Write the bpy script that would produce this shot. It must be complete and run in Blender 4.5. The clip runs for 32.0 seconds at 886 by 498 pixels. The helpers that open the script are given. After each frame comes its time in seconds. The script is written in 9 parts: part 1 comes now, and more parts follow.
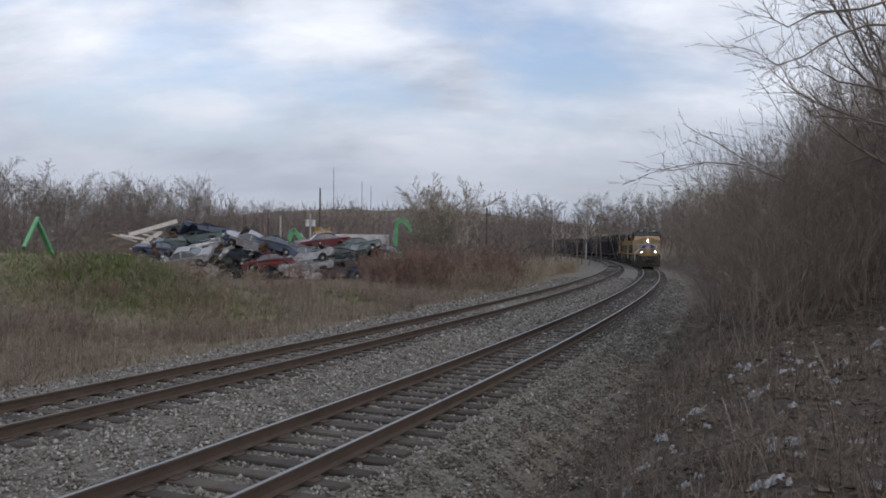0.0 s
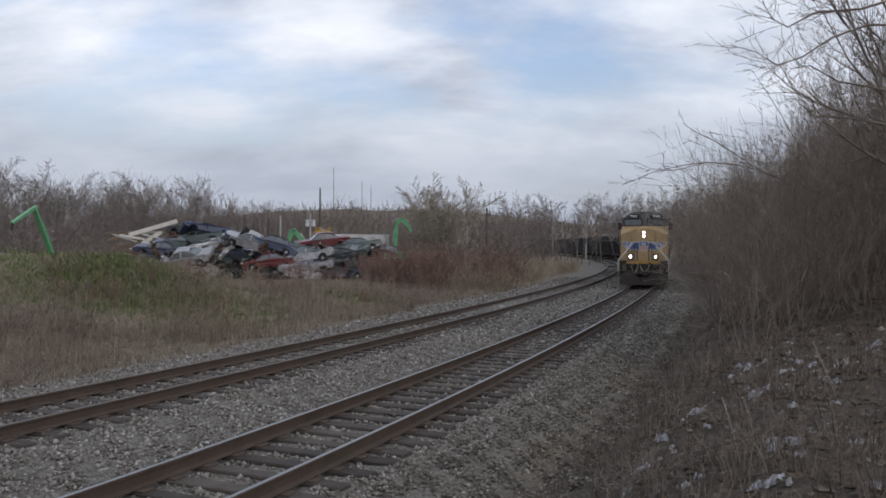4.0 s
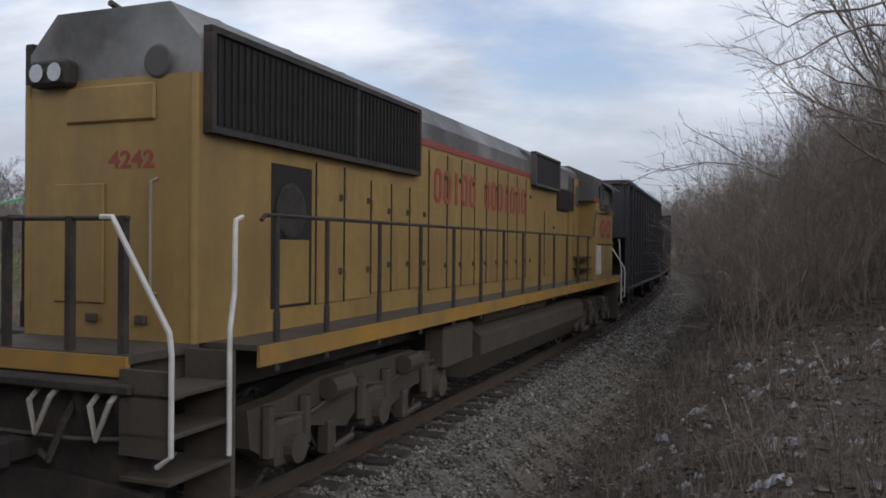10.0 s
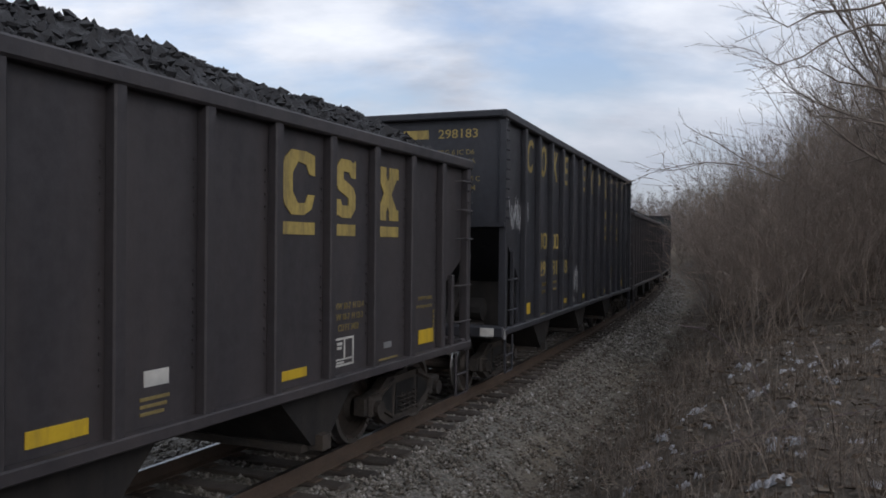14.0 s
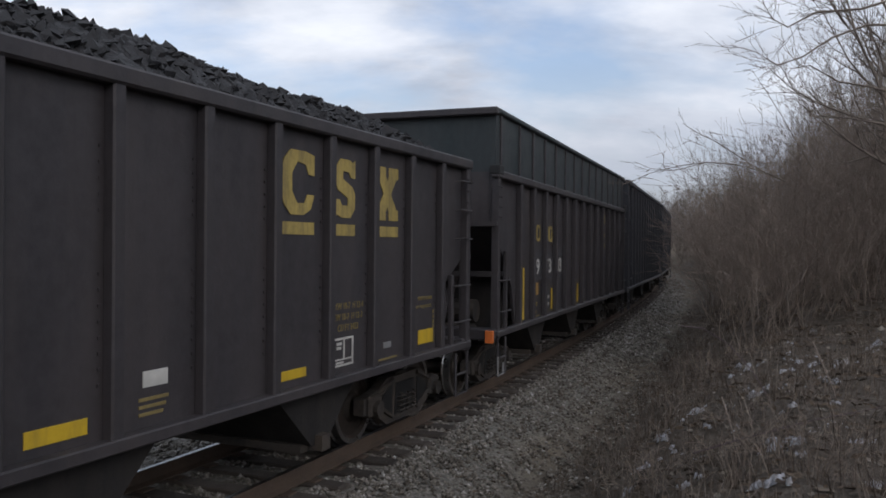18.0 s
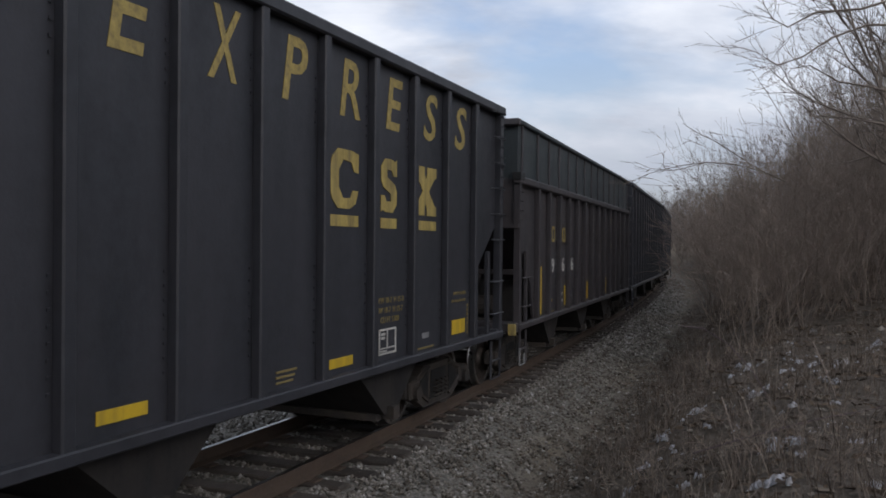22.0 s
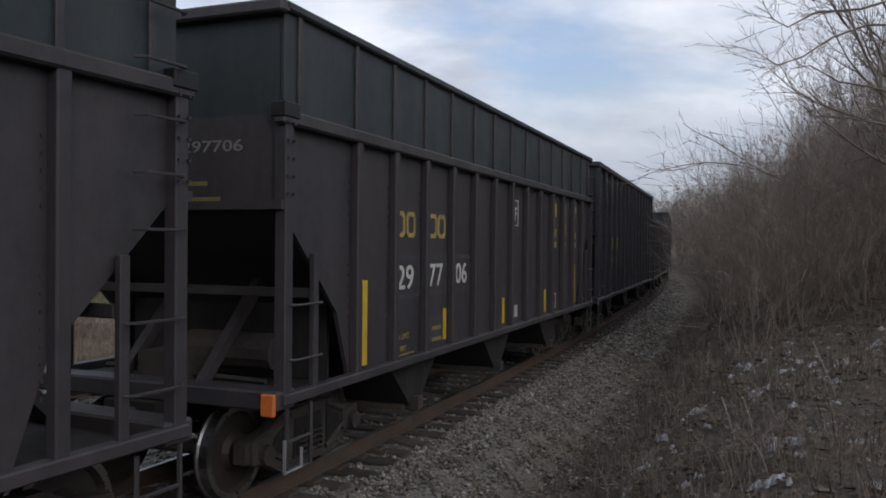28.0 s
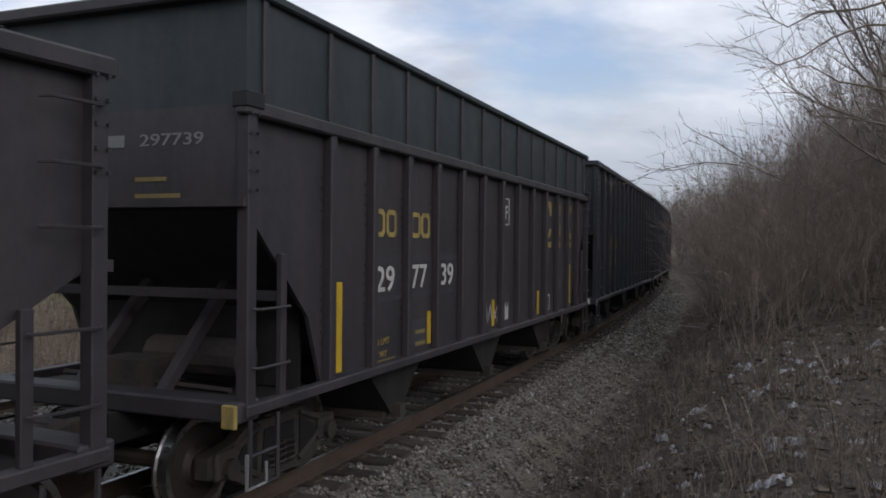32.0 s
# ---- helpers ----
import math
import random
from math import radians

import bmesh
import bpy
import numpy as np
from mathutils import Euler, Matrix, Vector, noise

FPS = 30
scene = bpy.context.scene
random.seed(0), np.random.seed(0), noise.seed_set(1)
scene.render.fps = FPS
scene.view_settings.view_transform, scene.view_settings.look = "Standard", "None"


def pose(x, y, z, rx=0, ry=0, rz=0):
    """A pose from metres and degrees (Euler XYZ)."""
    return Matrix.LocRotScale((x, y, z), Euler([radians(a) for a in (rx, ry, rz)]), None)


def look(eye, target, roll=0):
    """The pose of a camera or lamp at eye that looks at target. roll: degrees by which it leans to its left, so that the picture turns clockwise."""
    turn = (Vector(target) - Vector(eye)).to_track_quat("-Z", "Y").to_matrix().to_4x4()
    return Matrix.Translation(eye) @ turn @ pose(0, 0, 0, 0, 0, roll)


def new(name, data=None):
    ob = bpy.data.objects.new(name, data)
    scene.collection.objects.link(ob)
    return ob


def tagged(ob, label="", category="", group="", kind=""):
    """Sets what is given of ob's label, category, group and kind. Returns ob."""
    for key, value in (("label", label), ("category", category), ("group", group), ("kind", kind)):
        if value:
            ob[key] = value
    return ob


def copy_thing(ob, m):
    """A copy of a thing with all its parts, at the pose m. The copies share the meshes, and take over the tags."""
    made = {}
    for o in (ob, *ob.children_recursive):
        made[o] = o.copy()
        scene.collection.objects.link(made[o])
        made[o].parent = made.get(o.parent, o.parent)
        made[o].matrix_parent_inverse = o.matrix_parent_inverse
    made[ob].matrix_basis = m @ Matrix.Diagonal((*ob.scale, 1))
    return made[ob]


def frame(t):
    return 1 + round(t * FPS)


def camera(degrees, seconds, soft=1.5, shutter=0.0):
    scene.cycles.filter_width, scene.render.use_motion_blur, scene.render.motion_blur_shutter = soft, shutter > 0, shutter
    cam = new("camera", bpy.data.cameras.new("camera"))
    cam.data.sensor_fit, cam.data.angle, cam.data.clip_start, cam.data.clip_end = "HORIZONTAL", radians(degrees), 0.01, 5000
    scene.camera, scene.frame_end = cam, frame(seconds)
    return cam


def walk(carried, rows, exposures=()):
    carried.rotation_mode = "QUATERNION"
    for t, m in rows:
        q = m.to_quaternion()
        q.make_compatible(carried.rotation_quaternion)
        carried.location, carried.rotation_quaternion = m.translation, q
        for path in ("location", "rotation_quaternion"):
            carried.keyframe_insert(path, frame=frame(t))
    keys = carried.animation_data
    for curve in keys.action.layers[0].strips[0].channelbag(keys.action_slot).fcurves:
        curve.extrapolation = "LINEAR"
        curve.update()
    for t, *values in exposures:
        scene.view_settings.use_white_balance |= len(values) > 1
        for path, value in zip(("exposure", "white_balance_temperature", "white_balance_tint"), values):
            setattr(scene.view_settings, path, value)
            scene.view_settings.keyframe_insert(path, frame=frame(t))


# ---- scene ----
# The camera stands still on the bank beside the outer track.
cam = camera(57.52, 32.0, soft=1.7, shutter=0.0)
EYE = (0.0, 0.0, 2.497)
HOLD = look(EYE, (0.0, 10.0, 2.497 - 10 * math.tan(0.00837)), roll=0.406)
walk(cam, [(0.0, HOLD), (32.0, HOLD)], [(0.0, 0.0, 6230, 11), (32.0, 0.0, 6230, 11)])

# ---- light ----
SUN_AZ, SUN_EL = radians(150), radians(27)
world = bpy.data.worlds.new("sky")
scene.world = world
world.use_nodes = True
wn, wl = world.node_tree.nodes, world.node_tree.links
wn.clear()
w_out = wn.new("ShaderNodeOutputWorld")
w_bg = wn.new("ShaderNodeBackground")
w_sky = wn.new("ShaderNodeTexSky")
w_sky.sky_type = "NISHITA"
w_sky.sun_disc = False
w_sky.sun_elevation, w_sky.sun_rotation = SUN_EL, SUN_AZ
w_sky.air_density, w_sky.dust_density = 1.2, 2.0
w_tc = wn.new("ShaderNodeTexCoord")
w_sep = wn.new("ShaderNodeSeparateXYZ")
wl.new(w_tc.outputs["Generated"], w_sep.inputs[0])


def wmath(op, a, b=None, clamp=False):
    n = wn.new("ShaderNodeMath")
    n.operation, n.use_clamp = op, clamp
    for i, s in enumerate((a, b)):
        if s is None:
            continue
        if isinstance(s, (int, float)):
            n.inputs[i].default_value = s
        else:
            wl.new(s, n.inputs[i])
    return n.outputs[0]


# cloud deck: directions are projected on a flat layer overhead
w_h = wmath("MAXIMUM", w_sep.outputs[2], 0.0)
w_den = wmath("ADD", w_h, 0.42)
w_vec = wn.new("ShaderNodeCombineXYZ")
wl.new(wmath("DIVIDE", w_sep.outputs[0], w_den), w_vec.inputs[0])
wl.new(wmath("DIVIDE", w_sep.outputs[1], w_den), w_vec.inputs[1])


def wnoise(scale, detail, rough, off, stretch=(1, 1, 1), dist=0.0):
    m = wn.new("ShaderNodeMapping")
    m.inputs["Location"].default_value = off
    m.inputs["Scale"].default_value = stretch
    wl.new(w_vec.outputs[0], m.inputs[0])
    n = wn.new("ShaderNodeTexNoise")
    n.inputs["Scale"].default_value, n.inputs["Detail"].default_value = scale, detail
    n.inputs["Roughness"].default_value, n.inputs["Distortion"].default_value = rough, dist
    wl.new(m.outputs[0], n.inputs["Vector"])
    return n.outputs["Fac"]


def wramp(fac, stops):
    r = wn.new("ShaderNodeValToRGB")
    els = r.color_ramp.elements
    while len(els) < len(stops):
        els.new(0.5)
    for e, (p, c) in zip(els, stops):
        e.position, e.color = p, (*c, 1)
    wl.new(fac, r.inputs[0])
    return r.outputs[0]


def wmix(kind, fac, a, b):
    n = wn.new("ShaderNodeMix")
    n.data_type, n.blend_type = "RGBA", kind
    for i, s in ((0, fac), (6, a), (7, b)):
        if isinstance(s, (int, float)):
            n.inputs[i].default_value = s
        elif isinstance(s, tuple):
            n.inputs[i].default_value = (*s, 1)
        else:
            wl.new(s, n.inputs[i])
    return n.outputs[2]


cover = wramp(wnoise(2.1, 7, 0.52, (2.9, 6.3, 0), (0.85, 1.25, 1), 0.1), [(0.36, (0.15, 0.15, 0.15)), (0.52, (1, 1, 1))])
shade = wramp(wnoise(2.6, 8, 0.55, (5.2, 1.4, 3), (0.8, 1.5, 1), 0.1),
              [(0.34, (5.9, 6.2, 6.9)), (0.47, (8.3, 8.7, 9.5)), (0.62, (10.9, 11.1, 11.6))])
blue = wmix("MULTIPLY", 1.0, w_sky.outputs[0], (1.55, 1.5, 1.65))
clouds = wmix("MIX", cover, blue, shade)
low = wramp(w_h, [(0.0, (0.92, 0.92, 0.92)), (0.09, (0.66, 0.66, 0.66)), (0.22, (0, 0, 0))])
clouds = wmix("MIX", low, clouds, (4.7, 5.05, 5.8))
wl.new(clouds, w_bg.inputs[0])
w_bg.inputs[1].default_value = 0.088
wl.new(w_bg.outputs[0], w_out.inputs[0])

sun = bpy.data.lights.new("sun", "SUN")
sun.energy, sun.angle, sun.color = 0.5, radians(20), (1.0, 0.97, 0.94)
sun_ob = new("sun", sun)
sun_dir = Vector((math.sin(SUN_AZ) * math.cos(SUN_EL), math.cos(SUN_AZ) * math.cos(SUN_EL), math.sin(SUN_EL)))
sun_ob.matrix_world = Matrix.Translation((0, -20, 40)) @ sun_dir.to_track_quat("Z", "Y").to_matrix().to_4x4()


# ---- mesh and material tools ----
class Build:
    """Collects boxes, prisms and tubes into one mesh."""

    def __init__(self):
        self.v, self.f, self.m = [], [], []

    def add(self, verts, faces, m=0):
        o = len(self.v)
        self.v += [tuple(p) for p in verts]
        self.f += [tuple(i + o for i in q) for q in faces]
        self.m += [m] * len(faces)
        return self

    def box(self, x0, x1, y0, y1, z0, z1, m=0, bev=0.0):
        if bev <= 0:
            vs = [(x, y, z) for z in (z0, z1) for y in (y0, y1) for x in (x0, x1)]
            return self.add(vs, [(0, 2, 3, 1), (4, 5, 7, 6), (0, 1, 5, 4), (1, 3, 7, 5), (3, 2, 6, 7), (2, 0, 4, 6)], m)
        b = min(bev, (x1 - x0) / 2.01, (y1 - y0) / 2.01, (z1 - z0) / 2.01)
        bm = bmesh.new()
        bmesh.ops.create_cube(bm, size=1)
        for q in bm.verts:
            q.co = Vector(((x0 + x1) / 2 + q.co.x * (x1 - x0), (y0 + y1) / 2 + q.co.y * (y1 - y0), (z0 + z1) / 2 + q.co.z * (z1 - z0)))
        bmesh.ops.bevel(bm, geom=list(bm.edges), offset=b, segments=1, affect="EDGES")
        return self.take(bm, m)

    def take(self, bm, m=0):
        bm.verts.index_update()
        self.add([q.co[:] for q in bm.verts], [[q.index for q in f.verts] for f in bm.faces], m)
        bm.free()
        return self

    def prism(self, pts, axis, a, b, m=0):
        """Extrudes a 2D outline along an axis: pts are (u, w) in the other two axes in x, y, z order."""
        n = len(pts)

        def at(u, w, t):
            return {"x": (t, u, w), "y": (u, t, w), "z": (u, w, t)}[axis]
        vs = [at(u, w, a) for u, w in pts] + [at(u, w, b) for u, w in pts]
        fs = [tuple(range(n)), tuple(range(2 * n - 1, n - 1, -1))]
        fs += [(i, i + n, (i + 1) % n + n, (i + 1) % n) for i in range(n)]
        return self.add(vs, fs, m)

    def tube(self, pts, r, n=6, m=0, r1=None):
        """A round bar along points."""
        pts = [Vector(p) for p in pts]
        rings = []
        for i, p in enumerate(pts):
            d = (pts[min(i + 1, len(pts) - 1)] - pts[max(i - 1, 0)]).normalized()
            u = d.orthogonal().normalized() if i == 0 else (u - d * u.dot(d)).normalized()
            w = d.cross(u)
            rr = r if r1 is None else r + (r1 - r) * i / (len(pts) - 1)
            rings.append([p + (u * math.cos(2 * math.pi * k / n) + w * math.sin(2 * math.pi * k / n)) * rr for k in range(n)])
        vs = [q for ring in rings for q in ring]
        fs = [(i * n + k, i * n + (k + 1) % n, (i + 1) * n + (k + 1) % n, (i + 1) * n + k) for i in range(len(pts) - 1) for k in range(n)]
        fs += [tuple(range(n - 1, -1, -1)), tuple(range(len(vs) - n, len(vs)))]
        return self.add(vs, fs, m)

    def lathe(self, profile, axis_point, n=20, m=0):
        """Turns (radius, along-y) pairs round an axis parallel to y."""
        ax, ay, az = axis_point
        vs = [(ax + r * math.cos(2 * math.pi * k / n), ay + t, az + r * math.sin(2 * math.pi * k / n)) for r, t in profile for k in range(n)]
        fs = [(i * n + k, i * n + (k + 1) % n, (i + 1) * n + (k + 1) % n, (i + 1) * n + k) for i in range(len(profile) - 1) for k in range(n)]
        fs += [tuple(range(n)), tuple(range(len(vs) - 1, len(vs) - n - 1, -1))]
        return self.add(vs, fs, m)

    def mesh(self, name, mats, smooth=False):
        me = bpy.data.meshes.new(name)
        me.from_pydata(self.v, [], self.f)
        for mt in (mats if isinstance(mats, (list, tuple)) else [mats]):
            me.materials.append(mt)
        me.polygons.foreach_set("material_index", self.m)
        if smooth:
            me.polygons.foreach_set("use_smooth", [True] * len(self.f))
        bm = bmesh.new()
        bm.from_mesh(me)
        bmesh.ops.recalc_face_normals(bm, faces=bm.faces)
        bm.to_mesh(me)
        bm.free()
        me.update()
        return me


def part(name, src, mats, parent=None, label="", at=None, smooth=False):
    """Links a Build, or a mesh that is already there, as one object under its thing."""
    me = src.mesh(name, mats, smooth) if isinstance(src, Build) else src
    ob = new(name, me)
    if parent is not None:
        ob.parent = parent
    if at is not None:
        ob.matrix_local = at
    if label:
        ob["label"] = label
    return ob


def thing(name, label, category, group="", at=None):
    ob = new(name)
    ob.empty_display_size = 0.3
    tagged(ob, label, category, group)
    if at is not None:
        ob.matrix_world = at
    return ob


def material(name, color, rough=0.7, metal=0.0, vary=0.25, scale=3.0, dirt=None, dirt_amount=0.5, dirt_scale=1.2,
             streak=False, bump=0.15, bump_scale=40.0, spec=0.4, per_object=0.0):
    """A procedural surface: base colour, fine grain, large stains of the dirt colour, fine relief."""
    mt = bpy.data.materials.new(name)
    mt.use_nodes = True
    nt = mt.node_tree
    N, L = nt.nodes, nt.links
    b = N["Principled BSDF"]
    tc = N.new("ShaderNodeTexCoord")

    def noise_of(sc, detail, stretch=(1, 1, 1)):
        mp = N.new("ShaderNodeMapping")
        mp.inputs["Scale"].default_value = stretch
        L.new(tc.outputs["Object"], mp.inputs[0])
        n = N.new("ShaderNodeTexNoise")
        n.inputs["Scale"].default_value, n.inputs["Detail"].default_value = sc, detail
        n.inputs["Roughness"].default_value = 0.6
        L.new(mp.outputs[0], n.inputs["Vector"])
        return n.outputs["Fac"]

    def mix(kind, fac, a, c):
        n = N.new("ShaderNodeMix")
        n.data_type, n.blend_type = "RGBA", kind
        for i, s in ((0, fac), (6, a), (7, c)):
            if isinstance(s, (int, float)):
                n.inputs[i].default_value = s
            elif isinstance(s, tuple):
                n.inputs[i].default_value = (*s, 1)
            else:
                L.new(s, n.inputs[i])
        return n.outputs[2]

    def ramp(fac, lo, hi, c0=(0, 0, 0), c1=(1, 1, 1)):
        r = N.new("ShaderNodeValToRGB")
        r.color_ramp.elements[0].position, r.color_ramp.elements[1].position = lo, hi
        r.color_ramp.elements[0].color, r.color_ramp.elements[1].color = (*c0, 1), (*c1, 1)
        L.new(fac, r.inputs[0])
        return r.outputs[0]
    grain = ramp(noise_of(scale * 6, 5), 0.25, 0.75, (1 - vary,) * 3, (1 + vary * 0.6,) * 3)
    col = mix("MULTIPLY", 1.0, tuple(color), grain)
    col = mix("MULTIPLY", 1.0, col, ramp(noise_of(scale * 0.35, 4), 0.3, 0.7, (1 - vary * 0.7,) * 3, (1 + vary * 0.4,) * 3))
    if dirt is not None:
        st = (1, 1, 0.16) if streak else (1, 1, 1)
        f = ramp(noise_of(dirt_scale * (3 if streak else 1), 6, st), 0.5 - 0.25 * dirt_amount, 0.78 - 0.2 * dirt_amount)
        fn = N.new("ShaderNodeMath")
        fn.operation = "MULTIPLY"
        L.new(f, fn.inputs[0])
        fn.inputs[1].default_value = min(1.0, 0.45 + 0.5 * dirt_amount)
        col = mix("MIX", fn.outputs[0], col, tuple(dirt))
    if per_object > 0:
        oi = N.new("ShaderNodeObjectInfo")
        col = mix("MULTIPLY", 1.0, col, ramp(oi.outputs["Random"], 0.0, 1.0, (1 - per_object,) * 3, (1 + per_object,) * 3))
    L.new(col, b.inputs["Base Color"])
    b.inputs["Metallic"].default_value = metal
    b.inputs["Specular IOR Level"].default_value = spec
    rn = N.new("ShaderNodeMapRange")
    rn.inputs[3].default_value, rn.inputs[4].default_value = max(0.05, rough - 0.12), min(1.0, rough + 0.12)
    L.new(noise_of(scale * 2, 3), rn.inputs[0])
    L.new(rn.outputs[0], b.inputs["Roughness"])
    if bump > 0:
        bp = N.new("ShaderNodeBump")
        bp.inputs["Strength"].default_value, bp.inputs["Distance"].default_value = bump, 0.02
        L.new(noise_of(bump_scale, 4), bp.inputs["Height"])
        L.new(bp.outputs[0], b.inputs["Normal"])
    return mt


def glow(name, color, strength):
    mt = bpy.data.materials.new(name)
    mt.use_nodes = True
    b = mt.node_tree.nodes["Principled BSDF"]
    b.inputs["Base Color"].default_value = (*color, 1)
    b.inputs["Emission Color"].default_value = (*color, 1)
    b.inputs["Emission Strength"].default_value = strength
    return mt


def glass(name, color, rough=0.05):
    mt = bpy.data.materials.new(name)
    mt.use_nodes = True
    b = mt.node_tree.nodes["Principled BSDF"]
    b.inputs["Base Color"].default_value = (*color, 1)
    b.inputs["Roughness"].default_value = rough
    b.inputs["Specular IOR Level"].default_value = 0.8
    return mt


M = {}
M["car"] = material("hopper_paint", (0.027, 0.0285, 0.034), 0.52, 0, 0.3, 1.5, (0.042, 0.041, 0.047), 0.5, 0.8, True, 0.12, 30)
M["car_green"] = material("extension_paint", (0.019, 0.028, 0.031), 0.55, 0, 0.25, 1.5, (0.042, 0.045, 0.046), 0.4, 0.8, True, 0.12, 30)
M["car_brown"] = material("worn_hopper_paint", (0.038, 0.0345, 0.0375), 0.58, 0, 0.3, 1.5, (0.060, 0.051, 0.050), 0.45, 0.8, True, 0.12, 30)
# base darkened to hold the shade under the cars; the paler streaks are dirt
M["bay"] = material("dirty_shaded_bay_steel", (0.015, 0.014, 0.014), 0.8, 0, 0.35, 2, (0.032, 0.027, 0.023), 0.5, 1.5, True, 0.2, 30)
M["under"] = material("bogie_steel", (0.032, 0.029, 0.027), 0.8, 0.0, 0.35, 4, (0.07, 0.055, 0.042), 0.5, 3, False, 0.3, 30)
M["wheel"] = material("wheel_steel", (0.05, 0.042, 0.036), 0.6, 0.4, 0.3, 4, (0.07, 0.05, 0.04), 0.4, 3)
M["tread"] = material("polished_steel", (0.45, 0.44, 0.43), 0.3, 1.0, 0.15, 6, bump=0.03)
M["coke"] = material("coke", (0.024, 0.024, 0.026), 0.75, 0, 0.4, 6, bump=0.5, bump_scale=25)
M["letter"] = material("yellow_letter_paint", (0.41, 0.31, 0.09), 0.6, 0, 0.22, 4, (0.09, 0.075, 0.045), 0.42, 3, True, 0.05)
M["letter_white"] = material("white_letter_paint", (0.55, 0.54, 0.50), 0.6, 0, 0.18, 4, (0.15, 0.14, 0.13), 0.3, 3)
M["reflector"] = material("yellow_reflector", (0.55, 0.37, 0.025), 0.45, 0, 0.08, 4, (0.22, 0.16, 0.04), 0.25, 3, True, 0.02)
M["orange"] = material("orange_lamp", (0.55, 0.14, 0.03), 0.5, 0, 0.15, 5)
M["yellow"] = material("locomotive_yellow", (0.385, 0.268, 0.132), 0.5, 0, 0.14, 1.2, (0.235, 0.158, 0.085), 0.5, 0.7, True, 0.06, 20)
M["yellow2"] = material("locomotive_yellow_worn", (0.335, 0.218, 0.068), 0.5, 0, 0.16, 1.2, (0.195, 0.128, 0.055), 0.55, 0.7, True, 0.06, 20)
M["stripe"] = material("safety_yellow", (0.40, 0.225, 0.045), 0.5, 0, 0.15, 2, (0.17, 0.125, 0.07), 0.5, 1.5)
M["grey"] = material("roof_grey", (0.085, 0.083, 0.08), 0.6, 0, 0.2, 1.5, (0.06, 0.055, 0.05), 0.4, 1, True)
M["grey2"] = material("peeling_roof_grey", (0.085, 0.083, 0.08), 0.6, 0, 0.2, 1.5, (0.33, 0.33, 0.32), 0.42, 0.9)
M["red"] = material("red_paint", (0.29, 0.055, 0.042), 0.5, 0, 0.15, 2, (0.2, 0.08, 0.05), 0.3, 2)
M["blue"] = material("blue_paint", (0.032, 0.075, 0.23), 0.5, 0, 0.12, 2)
M["navy"] = material("flag_navy", (0.014, 0.021, 0.05), 0.5, 0, 0.3, 3)
M["white"] = material("white_paint", (0.62, 0.61, 0.58), 0.5, 0, 0.12, 3, (0.35, 0.33, 0.3), 0.35, 2)
M["black"] = material("black_paint", (0.012, 0.012, 0.012), 0.6, 0, 0.2, 3)
M["grille"] = material("dark_grille", (0.02, 0.019, 0.018), 0.8, 0, 0.3, 10)
M["frame_grey"] = material("underframe_grey", (0.082, 0.068, 0.052), 0.75, 0, 0.25, 2, (0.055, 0.043, 0.032), 0.5, 1.4, True, 0.15)
M["rail"] = material("rail_rust", (0.078, 0.056, 0.042), 0.8, 0.0, 0.3, 8, (0.085, 0.06, 0.042), 0.4, 4)
M["railtop"] = material("rail_head", (0.23, 0.222, 0.215), 0.32, 1.0, 0.12, 8, bump=0.02)
M["railtop_dull"] = material("dull_rail_head", (0.11, 0.095, 0.085), 0.5, 0.6, 0.2, 8)
M["tie"] = material("tie_wood", (0.055, 0.045, 0.038), 0.9, 0, 0.4, 3, (0.10, 0.088, 0.075), 0.5, 3, per_object=0.3, bump=0.4)
M["weathered"] = material("grey_repaint", (0.12, 0.125, 0.13), 0.6, 0, 0.3, 2, (0.06, 0.06, 0.06), 0.5, 2)
M["spray_white"] = material("white_spray_paint", (0.45, 0.46, 0.47), 0.6, 0, 0.2, 4)
M["spray_blue"] = material("blue_spray_paint", (0.06, 0.13, 0.24), 0.6, 0, 0.2, 4)
M["spray_green"] = material("green_spray_paint", (0.06, 0.09, 0.095), 0.6, 0, 0.2, 4)
# blue-grey base lightened to stand in for sky reflected in the panes
M["glass"] = glass("cab_glass_sky_tint", (0.11, 0.125, 0.135))
M["lamp"] = glow("headlight", (1.0, 0.95, 0.85), 30.0)
M["flag_white"] = material("flag_white", (0.36, 0.355, 0.36), 0.5, 0, 0.22, 1.5, (0.25, 0.24, 0.24), 0.5, 1.0, True)
M["flag_red"] = material("flag_red", (0.29, 0.05, 0.048), 0.5, 0, 0.22, 1.5, (0.17, 0.055, 0.05), 0.5, 1.0, True)
M["flag_grey"] = material("flag_pole_grey", (0.30, 0.29, 0.28), 0.6, 0, 0.2, 3)
M["hose"] = material("pale_hose", (0.30, 0.28, 0.24), 0.8, 0, 0.25, 8)
M["tank_grey"] = material("tank_grey", (0.088, 0.075, 0.058), 0.75, 0, 0.25, 2, (0.06, 0.048, 0.036), 0.5, 1.4, True, 0.15)
M["old_panel"] = material("old_repaint_panel", (0.06, 0.061, 0.066), 0.6, 0, 0.25, 2, (0.04, 0.04, 0.045), 0.5, 2)
M["dim_white"] = material("worn_white_stencil", (0.20, 0.20, 0.20), 0.7, 0, 0.25, 6)
M["dim_yellow"] = material("worn_yellow_stencil", (0.20, 0.155, 0.06), 0.7, 0, 0.25, 6)

